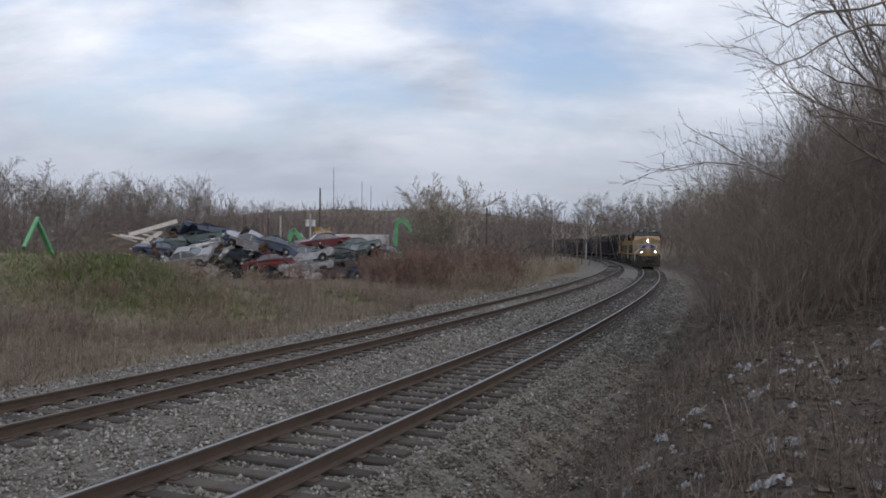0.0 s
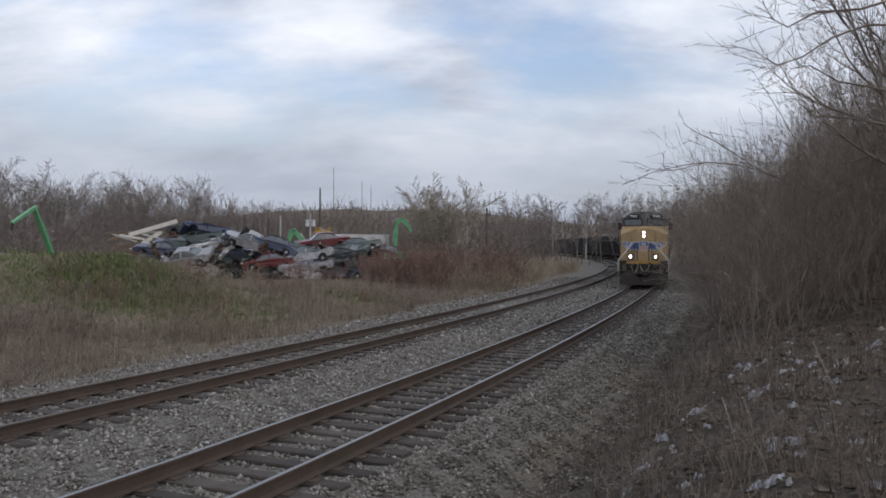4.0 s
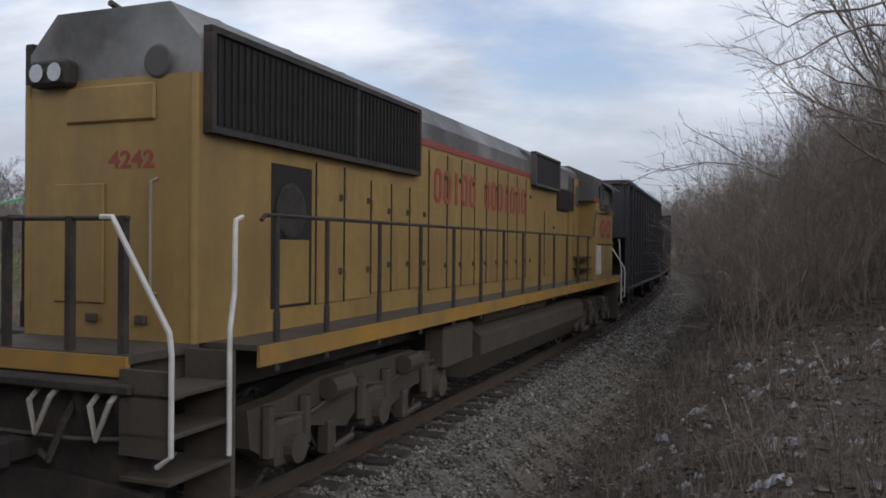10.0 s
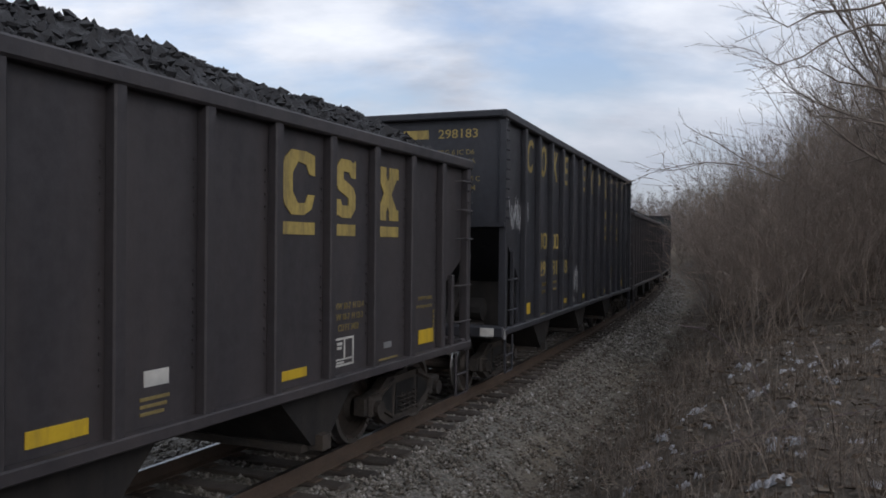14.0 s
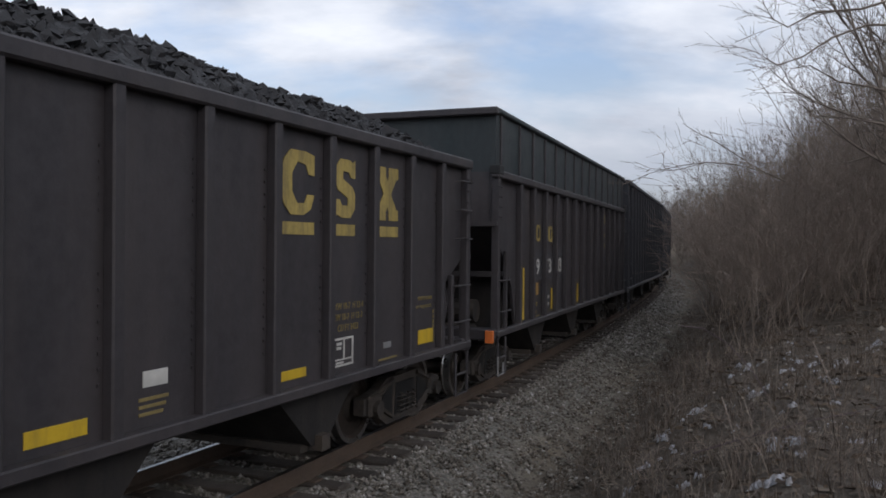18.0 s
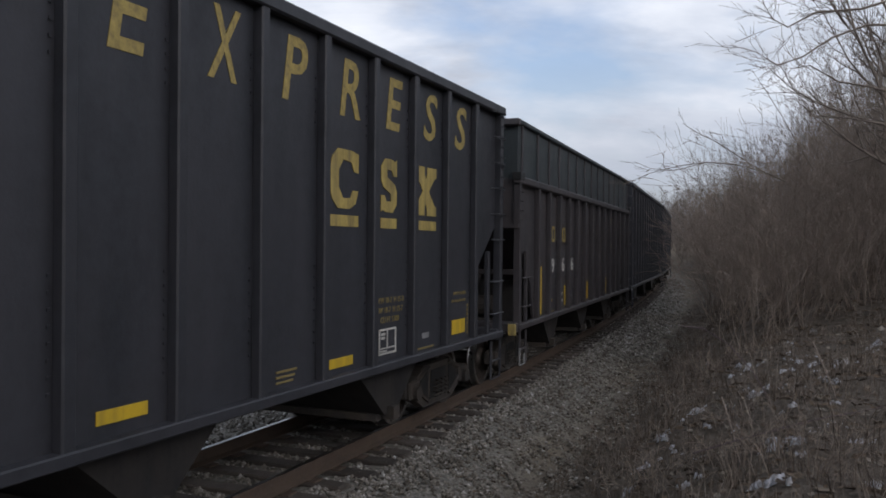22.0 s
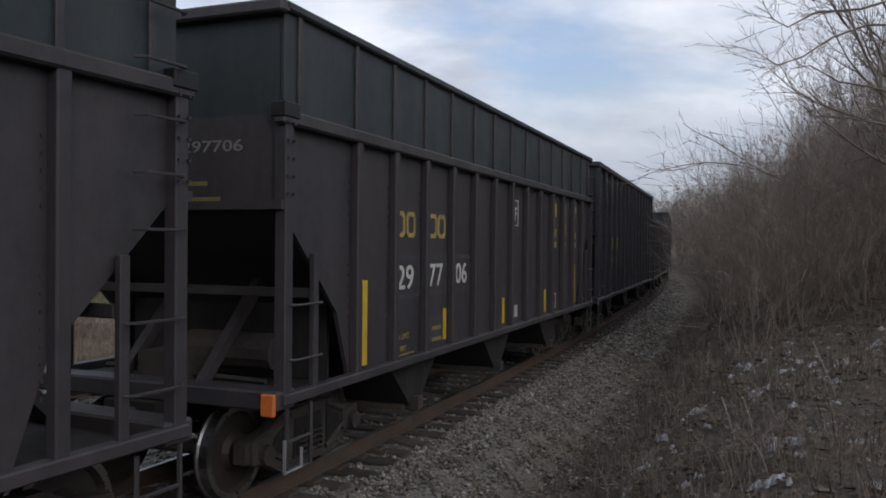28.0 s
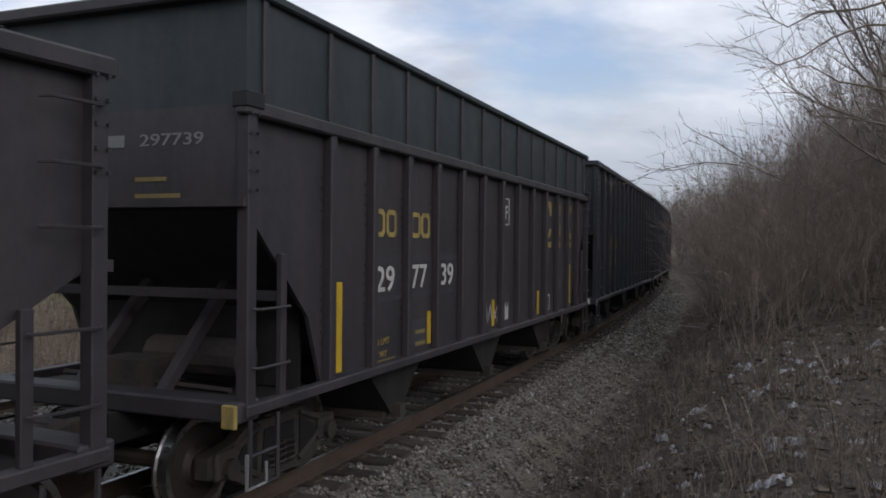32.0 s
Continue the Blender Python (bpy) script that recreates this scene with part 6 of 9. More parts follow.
    part("exhaust_pipe", Build().box(0.0, 1.3, -0.45, 0.45, 4.5, 4.74, 0, 0.04), M["under"], lo)
    # cab and short nose
    part("cab_wall", Build().box(6.2, 8.8, -1.5, 1.5, 1.63, 3.72).box(5.0, 6.2, -1.05, 1.05, 1.63, 3.72), Y, lo)
    part("cab_roof", Build().prism([(-1.49, 3.72), (-1.46, 4.36), (-0.8, 4.66), (0.8, 4.66), (1.46, 4.36), (1.49, 3.72)], "x", 6.0, 8.75).prism([(-1.04, 3.72), (-1.02, 4.3), (-0.6, 4.6), (0.6, 4.6), (1.02, 4.3), (1.04, 3.72)], "x", 4.98, 6.0), M["grey"], lo, "grey cab roof")
    part("short_nose", Build().prism([(8.8, 1.63), (10.05, 1.63), (10.1, 2.9), (9.85, 3.22), (8.8, 3.55)], "y", -1.25, 1.25), Y, lo)
    for sg in (-1, 1):
        ys = sg * 1.5
        part("cab_band", Build().box(5.9, 8.8, *sorted((sg * 1.475, sg * 1.508)), 3.70, 3.80), M["red"], lo)
        w1 = part("side_window", Build().box(6.75, 8.5, *sorted((ys, ys + sg * 0.012)), 3.60, 4.10), M["glass"], lo)
        fm = Build().box(6.70, 6.76, *sorted((ys, ys + sg * 0.04)), 3.55, 4.15).box(7.12, 7.2, *sorted((ys, ys + sg * 0.04)), 3.55, 4.15).box(8.2, 8.26, *sorted((ys, ys + sg * 0.04)), 3.55, 4.15).box(8.5, 8.56, *sorted((ys, ys + sg * 0.04)), 3.55, 4.15).box(6.7, 8.56, *sorted((ys, ys + sg * 0.05)), 3.53, 3.60).box(6.7, 8.56, *sorted((ys, ys + sg * 0.05)), 4.10, 4.16)
        part("window_frame", fm, M["grey"], w1)
        part("awning", Build().prism([(sg * 1.46, 4.30), (sg * 1.78, 4.12), (sg * 1.78, 4.09), (sg * 1.46, 4.26)], "x", 7.2, 8.5), M["grey"], lo)
        part("mirror", Build().box(7.16, 7.28, *sorted((ys + sg * 0.06, ys + sg * 0.2)), 3.42, 3.70, 0, 0.02), F, lo)
        part("cab_door", Build().box(5.45, 6.0, *sorted((sg * 1.05, sg * 1.075)), 2.3, 4.3, 0, 0.02), Y, lo)
        part("door_window", Build().box(5.55, 5.9, *sorted((sg * 1.07, sg * 1.085)), 3.55, 4.1, 0, 0.02), M["glass"], lo)
        part("tool_door", Build().box(6.25, 6.95, *sorted((ys, ys + sg * 0.02)), 1.75, 2.55, 0, 0.008), M["letter_white"] if sg < 0 else Y, lo, "pale replacement panel" if sg < 0 else "")
        for x0, x1 in ((7.0, 7.7), (7.72, 8.7)):
            part("tool_door", Build().box(x0, x1, *sorted((ys, ys + sg * 0.02)), 1.80, 2.55, 0, 0.008), Y, lo)
        part("panel_lip", Build().box(6.2, 8.8, *sorted((ys, ys + sg * 0.04)), 2.58, 2.62).box(6.2, 8.8, *sorted((ys, ys + sg * 0.04)), 3.42, 3.45), Y, lo)
        for z in (1.95, 2.25):
            part("cab_step", Build().box(5.45, 6.15, *sorted((sg * 1.05, sg * 1.42)), z - 0.03, z), F, lo)
        part("cab_grab", Build().tube([(5.2, sg * 1.5, 2.72), (5.75, sg * 1.52, 2.78), (6.0, sg * 1.53, 3.35), (6.22, sg * 1.52, 3.45)], 0.022, 6), F, lo)
    lettering(lo, "4242", 6.7, 8.5, 2.76, 3.30, -1.503, M["red"], "fleet_number", 0, 0.03)
    part("front_window", Build().box(8.76, 8.8, -1.2, 1.2, 3.62, 4.2), M["glass"], lo)
    rails_and_posts(lo, [-9.1, -8.2, -7.0, -5.8, -4.6, -3.4, -2.2, -1.0, 0.2, 1.4, 2.6, 3.8, 5.0], -9.35, 5.2, 1.53, M["under"])
    step_well(lo, -9.75, -1)
    step_well(lo, 9.85, 1)
    part("end_platform", Build().box(-10.35, -9.5, -1.0, 1.0, 1.56, 1.63), F, lo)
    part("end_edge", Build().box(-10.38, -10.33, -1.0, 1.0, 1.46, 1.62), M["stripe"], lo)
    for e in (-1, 1):
        part("pilot_plate", Build().box(*sorted((e * 10.2, e * 10.35)), -1.25, 1.25, 0.35, 1.5, 0, 0.02), M["under"], lo)
        knuckle(lo, e * 10.35, e)
        for y in (-0.9, -0.35, 0.35, 0.9):
            part("gate_post", Build().box(e * 10.3 - 0.03, e * 10.3 + 0.03, y - 0.03, y + 0.03, 1.6, 2.72), M["under"], lo)
        for y in (-1.0, -0.6, 0.6, 1.0):
            part("pilot_gusset", Build().prism([(e * 10.36, 0.75), (e * 10.36, 1.42), (e * 10.50, 1.42)], "y", y - 0.03, y + 0.03), M["under"], lo)
        part("pilot_shelf", Build().box(*sorted((e * 10.36, e * 10.56)), -1.2, 1.2, 1.36, 1.44, 0, 0.015), M["under"], lo)
        part("plough", Build().prism([(-1.35, 0.14), (1.35, 0.14), (1.35, 0.62), (0.4, 0.70), (-0.4, 0.70), (-1.35, 0.62)], "x", *sorted((e * 10.52, e * 10.46))), M["under"], lo, "dirty steel snow plough")
        for ya, yb in ((-1.02, -0.82), (-0.42, -0.20), (0.25, 0.50)):
            part("cable", Build().tube([(e * 10.40, ya, 1.42), (e * 10.56, ya, 1.30), (e * 10.60, (ya + yb) / 2, 1.02), (e * 10.56, yb, 1.26), (e * 10.40, yb, 1.40)], 0.024, 6), M["hose"], lo, "pale hanging cable")
        part("uncoupling_lever", Build().tube([(e * 10.44, -1.3, 1.02), (e * 10.50, -0.6, 0.98), (e * 10.50, 0.6, 0.98), (e * 10.44, 1.3, 1.02)], 0.02, 5), F, lo)
        part("end_rail", Build().tube([(e * 10.3, -0.95, 2.7), (e * 10.3, 0.95, 2.7)], 0.02, 6), M["under"], lo)
        for y in (-0.5, 0.45):
            part("air_hose", Build().tube([(e * 10.35, y, 1.3), (e * 10.5, y, 1.1), (e * 10.55, y * 0.8, 0.8), (e * 10.5, y * 0.5, 0.85)], 0.03, 6), M["under"], lo)
    return lo


LEAD = lead_locomotive()
SECOND = second_locomotive()
RUN += [(LEAD, -4.9, 6.75), (SECOND, 17.65, 6.75)]
# ---- ties, tie plates, ballast stones ----
def fast_mesh(name, verts, faces, mt, smooth=False):
    """verts n x 3, faces m x k, all of one size."""
    me = bpy.data.meshes.new(name)
    verts, faces = np.asarray(verts, np.float32), np.asarray(faces, np.int32)
    k = faces.shape[1]
    me.vertices.add(len(verts))
    me.vertices.foreach_set("co", verts.ravel())
    me.loops.add(faces.size)
    me.loops.foreach_set("vertex_index", faces.ravel())
    me.polygons.add(len(faces))
    me.polygons.foreach_set("loop_start", np.arange(0, faces.size, k, dtype=np.int32))
    me.polygons.foreach_set("loop_total", np.full(len(faces), k, np.int32))
    if smooth:
        me.polygons.foreach_set("use_smooth", np.ones(len(faces), bool))
    for m_ in (mt if isinstance(mt, (list, tuple)) else [mt]):
        me.materials.append(m_)
    me.update(calc_edges=True)
    me.validate()
    return me


def island_material(name, stops, rough=0.9, scale=30.0, bump=0.4, spec=0.25):
    """Colour picked piece by piece from a ramp, with grain on top."""
    mt = bpy.data.materials.new(name)
    mt.use_nodes = True
    N, L = mt.node_tree.nodes, mt.node_tree.links
    b = N["Principled BSDF"]
    g = N.new("ShaderNodeNewGeometry")
    r = N.new("ShaderNodeValToRGB")
    els = r.color_ramp.elements
    while len(els) < len(stops):
        els.new(0.5)
    for e, (p, c) in zip(els, stops):
        e.position, e.color = p, (*c, 1)
    L.new(g.outputs["Random Per Island"], r.inputs[0])
    tc = N.new("ShaderNodeTexCoord")
    n = N.new("ShaderNodeTexNoise")
    n.inputs["Scale"].default_value, n.inputs["Detail"].default_value = scale, 4
    L.new(tc.outputs["Object"], n.inputs["Vector"])
    r2 = N.new("ShaderNodeValToRGB")
    r2.color_ramp.elements[0].position, r2.color_ramp.elements[0].color = 0.3, (0.65, 0.65, 0.65, 1)
    r2.color_ramp.elements[1].position, r2.color_ramp.elements[1].color = 0.7, (1.25, 1.25, 1.25, 1)
    L.new(n.outputs["Fac"], r2.inputs[0])
    m = N.new("ShaderNodeMix")
    m.data_type, m.blend_type = "RGBA", "MULTIPLY"
    m.inputs[0].default_value = 1.0
    L.new(r.outputs[0], m.inputs[6])
    L.new(r2.outputs[0], m.inputs[7])
    L.new(m.outputs[2], b.inputs["Base Color"])
    b.inputs["Roughness"].default_value = rough
    b.inputs["Specular IOR Level"].default_value = spec
    if bump > 0:
        bp = N.new("ShaderNodeBump")
        bp.inputs["Strength"].default_value, bp.inputs["Distance"].default_value = bump, 0.01
        L.new(n.outputs["Fac"], bp.inputs["Height"])
        L.new(bp.outputs[0], b.inputs["Normal"])
    return mt


M["stone"] = island_material("ballast_stone", [(0.0, (0.108, 0.097, 0.082)), (0.35, (0.172, 0.157, 0.136)), (0.65, (0.23, 0.213, 0.188)), (0.92, (0.31, 0.292, 0.266)), (1.0, (0.44, 0.43, 0.41))], 0.9, 60)

M["stone_dirty"] = island_material("dirty_ballast_stone", [(0.0, (0.075, 0.064, 0.052)), (0.35, (0.122, 0.107, 0.088)), (0.65, (0.172, 0.154, 0.13)), (0.92, (0.235, 0.216, 0.19)), (1.0, (0.36, 0.345, 0.32))], 0.9, 60)
tie_meshes = []
for k in range(4):
    rng = np.random.default_rng(40 + k)
    b = Build().box(-1.3, 1.3, -0.115, 0.115, -0.36, -0.195, 0, 0.015)
    b.v = [(x + rng.uniform(-0.02, 0.02), y + rng.uniform(-0.008, 0.008), z + rng.uniform(-0.006, 0.006)) for x, y, z in b.v]
    tie_meshes.append(b.mesh("tie", M["tie"]))
plate_mesh = Build().box(-0.18, 0.18, -0.09, 0.09, -0.20, -0.178, 0, 0.004).mesh("tie_plate", M["rail"])
rng = np.random.default_rng(7)
for name, off, s_from, s_to in (("track_outer", lambda s: 0.0, -2.0, 62.0), ("track_inner", inner, 6.0, 70.0)):
    bed = tagged(new(name), "wooden ties under the rails", "track", kind="structure")
    s, i = s_from, 0
    while s < s_to:
        w = rng.uniform(-0.06, 0.06)
        m = Matrix.Translation(track(s + rng.uniform(-0.025, 0.025), off(s) + w)) @ Matrix.Rotation(-heading(s) + rng.uniform(-0.03, 0.03), 4, "Z")
        tie = part("tie", tie_meshes[i % 4], None, bed, at=m)
        if s < 32:
            for sg in (-1, 1):
                part("tie_plate", plate_mesh, None, tie, at=Matrix.Translation((sg * GAUGE - w, 0, 0)))
        s += 0.54
        i += 1
    far_ties = Build()
    while s < 150:
        c = track(s, off(s))
        h = heading(s)
        far_ties.add([(c.x + math.cos(h) * a + math.sin(h) * e, c.y - math.sin(h) * a + math.cos(h) * e, c.z + z) for z in (-0.3, -0.2) for e in (-0.11, 0.11) for a in (-1.3, 1.3)],
                     [(0, 2, 3, 1), (4, 5, 7, 6), (0, 1, 5, 4), (1, 3, 7, 5), (3, 2, 6, 7), (2, 0, 4, 6)])
        s += 0.55
    tagged(part("tie", far_ties, M["tie"], bed), kind="stuff")


def pebbles(name, label, n, s_rng, l_rng, size, seed, mt="stone"):
    rng = np.random.default_rng(seed)
    s = s_rng[0] + (s_rng[1] - s_rng[0]) * rng.random(n) ** 1.25
    l = rng.uniform(*l_rng, n)
    inn = -(4.84 - 0.81 * np.clip(np.abs(s), 0, 100) / 100)
    rel = np.minimum(np.abs(l), np.abs(l - inn))
    ok = np.abs(rel - GAUGE) > 0.11
    edge = 0.35 * np.sin(s * 0.8) + 0.25 * np.sin(s * 2.1 + 1) + rng.normal(0, 0.25, n)
    ok &= (l < (3.5 if mt == "stone_dirty" else 3.0) + edge * 0.6) & (l > -7.7 + edge * 0.5)
    on_outer = np.abs(l) < np.abs(l - inn)
    ph = np.where(on_outer, s + 2.0, s - 6.0) % 0.54
    over_tie = (np.minimum(ph, 0.54 - ph) < 0.125) & (rel < 1.36)
    ok &= ~over_tie | (rng.random(n) < np.where(on_outer, 0.16, 0.62))
    s, l, rel, on_outer = s[ok], l[ok], rel[ok], on_outer[ok]
    n = len(s)
    x, y, t = np.interp(s, TS, TX), np.interp(s, TS, TY), np.interp(s, TS, TH)
    P = np.stack([x + l * np.cos(t), y - l * np.sin(t)], 1)
    r = size * rng.uniform(0.55, 1.3, n)
    z = ground_z(P) + r * rng.uniform(-0.1, 0.5, n)
    z = np.where(rel < 1.3, np.minimum(z, np.where(on_outer, -0.213, -0.192) + GRADE * np.clip(s, 0, None) + rng.uniform(-0.02, 0.02, n)), z)
    base = np.array([(1, 0, 0), (-1, 0, 0), (0, 1, 0), (0, -1, 0), (0, 0, 0.75), (0, 0, -0.75), ], float)
    V = base[None] * r[:, None, None] * rng.uniform(0.6, 1.15, (n, 6, 3)) + rng.normal(0, 0.22, (n, 6, 3)) * r[:, None, None]
    a = rng.uniform(0, 6.28, n)
    ca, sa = np.cos(a)[:, None], np.sin(a)[:, None]
    V = np.stack([V[..., 0] * ca - V[..., 1] * sa, V[..., 0] * sa + V[..., 1] * ca, V[..., 2]], -1)
    V += np.concatenate([P, z[:, None]], 1)[:, None]
    f = np.array([(0, 2, 4), (2, 1, 4), (1, 3, 4), (3, 0, 4), (2, 0, 5), (1, 2, 5), (3, 1, 5), (0, 3, 5)])
    Fc = (f[None] + (np.arange(n) * 6)[:, None, None]).reshape(-1, 3)
    tagged(new(name, fast_mesh(name, V.reshape(-1, 3), Fc, M[mt])), label, "ballast", kind="stuff")


pebbles("ballast", "crushed grey stone ballast", 76000, (1.0, 27.0), (-8.2, 1.7), 0.037, 1)
pebbles("ballast_shoulder", "crushed grey stone on the ballast shoulder", 34000, (1.5, 36.0), (1.25, 4.4), 0.033, 2, "stone_dirty")
pebbles("ballast_far", "crushed grey stone ballast", 17000, (24.0, 75.0), (-8.2, 3.4), 0.065, 3)
# ---- bare trees, brush, weeds ----
def wood_material(name, c0, c1, seed_scale=6.0):
    return material(name, c0, 0.9, 0, 0.35, seed_scale, c1, 0.5, 2.0, False, 0.3, 30, 0.15, per_object=0.22)


M["bark"] = wood_material("bark_grey_brown", (0.17, 0.14, 0.116), (0.235, 0.20, 0.17))
# far bark is paler and greyer: distance haze put into its colour
M["bark_far_hazed"] = wood_material("bark_far_hazed", (0.205, 0.175, 0.154), (0.25, 0.218, 0.193))
M["bark_pale"] = wood_material("bark_pale", (0.25, 0.22, 0.18), (0.32, 0.28, 0.24))
M["bark_dark"] = wood_material("bark_dark", (0.050, 0.040, 0.032), (0.080, 0.066, 0.054))
M["brush"] = wood_material("brush_brown", (0.225, 0.182, 0.150), (0.285, 0.236, 0.198))
M["brush_red"] = wood_material("brush_red", (0.215, 0.135, 0.108), (0.26, 0.185, 0.15))
M["brush_tan"] = wood_material("brush_tan", (0.32, 0.265, 0.195), (0.40, 0.34, 0.26))
M["cane"] = wood_material("cane_purple", (0.10, 0.075, 0.08), (0.14, 0.115, 0.11))
M["leaf_pale"] = island_material("pale_dead_leaf", [(0.0, (0.36, 0.30, 0.22)), (0.5, (0.48, 0.41, 0.31)), (1.0, (0.60, 0.53, 0.41))], 0.9, 20, 0)
M["weed"] = island_material("dry_weed", [(0.0, (0.13, 0.104, 0.082)), (0.4, (0.215, 0.178, 0.142)), (0.75, (0.295, 0.25, 0.20)), (1.0, (0.40, 0.35, 0.285))], 0.95, 20, 0)
M["weed_dark"] = island_material("dead_stalk", [(0.0, (0.06, 0.046, 0.036)), (0.4, (0.12, 0.094, 0.074)), (0.75, (0.18, 0.145, 0.115)), (1.0, (0.26, 0.22, 0.18))], 0.95, 20, 0)
M["stalk"] = island_material("brown_stalk", [(0.0, (0.11, 0.082, 0.062)), (0.4, (0.19, 0.145, 0.112)), (0.75, (0.26, 0.21, 0.165)), (1.0, (0.36, 0.31, 0.25))], 0.95, 20, 0)
M["grass"] = island_material("green_grass", [(0.0, (0.10, 0.138, 0.052)), (0.4, (0.142, 0.196, 0.068)), (0.75, (0.20, 0.225, 0.10)), (1.0, (0.34, 0.28, 0.17))], 0.95, 20, 0)
M["dead_leaf"] = island_material("fallen_leaf", [(0.0, (0.035, 0.025, 0.018)), (0.5, (0.10, 0.072, 0.048)), (0.85, (0.15, 0.12, 0.09)), (1.0, (0.26, 0.235, 0.20))], 0.95, 20, 0)
M["pale_grit"] = material("pale_grit", (0.27, 0.265, 0.25), 0.95, 0, 0.3, 20, (0.18, 0.17, 0.155), 0.4, 3, False, 0.6, 60)
M["snow"] = material("old_snow", (0.52, 0.53, 0.57), 0.8, 0, 0.12, 6, (0.15, 0.135, 0.12), 0.75, 18, False, 0.5, 40, 0.3)


class Twigs:
    """Grows tapered limbs; every limb is a chain of three-sided pieces."""

    def __init__(self, seed):
        self.rng = np.random.default_rng(seed)
        self.a, self.b, self.ra, self.rb, self.lv = [], [], [], [], []

    def limb(self, p, d, length, r, level, sub, bend=0.18, up=0.12, thin=0.012, segs=5, split=(0.25, 1.0), ratio=(0.45, 0.7), angle=(0.45, 0.95)):
        rng = self.rng
        p, d = np.array(p, float), np.array(d, float)
        d /= np.linalg.norm(d)
        pts, rr = [p.copy()], [r]
        for i in range(segs):
            d = d + rng.normal(0, bend, 3) + np.array((0, 0, up))
            d /= np.linalg.norm(d)
            p = p + d * length / segs
            pts.append(p.copy())
            rr.append(max(thin * 0.6, r * (1 - 0.8 * (i + 1) / segs)))
        for i in range(segs):
            self.a.append(pts[i]), self.b.append(pts[i + 1]), self.ra.append(rr[i]), self.rb.append(rr[i + 1]), self.lv.append(level)
        if level > 0:
            for k in range(sub[0]):
                f = split[0] + (split[1] - split[0]) * (k + rng.random()) / sub[0]
                j = min(segs - 1, int(f * segs))
                q = pts[j] + (pts[j + 1] - pts[j]) * (f * segs - j)
                dm = pts[j + 1] - pts[j]
                dm /= np.linalg.norm(dm)
                side = np.cross(dm, rng.normal(0, 1, 3))
                side /= np.linalg.norm(side) + 1e-9
                an = rng.uniform(*angle)
                nd = dm * math.cos(an) + side * math.sin(an)
                self.limb(q, nd, length * rng.uniform(*ratio) * (1.1 - 0.5 * f), max(thin, rr[j] * 0.6), level - 1, sub[1:], bend, up, thin, max(2, segs - 2), split, ratio, angle)

    def pair(self, names, mt, leaves=None, leaf_size=0.1, leaf_share=0.5):
        """Two meshes: the main stems, and all that they carry."""
        top = max(self.lv)
        return ((names[0], self.mesh(names[0], mt, lambda lv: lv == top)), (names[1], self.mesh(names[1], mt, lambda lv: lv < top, leaves, leaf_size, leaf_share)))

    def mesh(self, name, mt, which, leaves=None, leaf_size=0.1, leaf_share=0.5):
        sel = which(np.array(self.lv))
        a, b = np.array(self.a)[sel], np.array(self.b)[sel]
        ra, rb = np.array(self.ra)[sel], np.array(self.rb)[sel]
        n = len(a)
        d = b - a
        d /= np.linalg.norm(d, axis=1)[:, None] + 1e-9
        ref = np.where(np.abs(d[:, 2:]) < 0.9, np.array([[0, 0, 1.0]]), np.array([[1.0, 0, 0]]))
        u = np.cross(d, ref)
        u /= np.linalg.norm(u, axis=1)[:, None]
        w = np.cross(d, u)
        V = np.empty((n, 6, 3))
        for k in range(3):
            c, s = math.cos(2.0944 * k), math.sin(2.0944 * k)
            V[:, k] = a + (u * c + w * s) * ra[:, None]
            V[:, 3 + k] = b + (u * c + w * s) * rb[:, None]
        f = np.array([(0, 1, 4, 3), (1, 2, 5, 4), (2, 0, 3, 5)])
        Fc = (f[None] + (np.arange(n) * 6)[:, None, None]).reshape(-1, 4)
        V = V.reshape(-1, 3)
        mats = [mt]
        if leaves is not None:
            tips = b[ra < np.quantile(ra, 0.6)]
            tips = tips[self.rng.random(len(tips)) < leaf_share]
            m = len(tips)
            o = self.rng.normal(0, leaf_size * 1.2, (m, 3))
            e1, e2 = self.rng.normal(0, leaf_size, (m, 3)), self.rng.normal(0, leaf_size, (m, 3))
            Q = np.stack([tips + o, tips + o + e1, tips + o + e1 + e2, tips + o + e2], 1).reshape(-1, 3)
            Fc = np.concatenate([Fc, (np.arange(m * 4).reshape(m, 4) + len(V))])
            V = np.concatenate([V, Q])
            mats.append(leaves)
        me = fast_mesh(name, V, Fc, mats)
        if leaves is not None:
            mi = np.zeros(len(Fc), np.int32)
            mi[-m:] = 1
            me.polygons.foreach_set("material_index", mi)
        return me


def tree_mesh(seed, h, mt, thin=0.03, subs=(9, 5, 4), trunks=1, leaves=None, crown=(0.25, 1.0), bend=0.10, leaf=0.13, up=0.10, angle=(0.35, 0.85)):
    t = Twigs(seed)
    for k in range(trunks):
        lean = t.rng.normal(0, 0.10 if trunks == 1 else 0.22, 2)
        t.limb((t.rng.normal(0, 0.15 * (trunks - 1)), t.rng.normal(0, 0.15 * (trunks - 1)), -0.2), (lean[0], lean[1], 1), h * t.rng.uniform(0.85, 1.0), h * 0.013 / (1 if trunks == 1 else 1.4), len(subs), subs, bend, up, thin, 7, crown, (0.34, 0.55), angle)
    return t.pair(("trunk", "crown"), mt, leaves, leaf, 0.7)


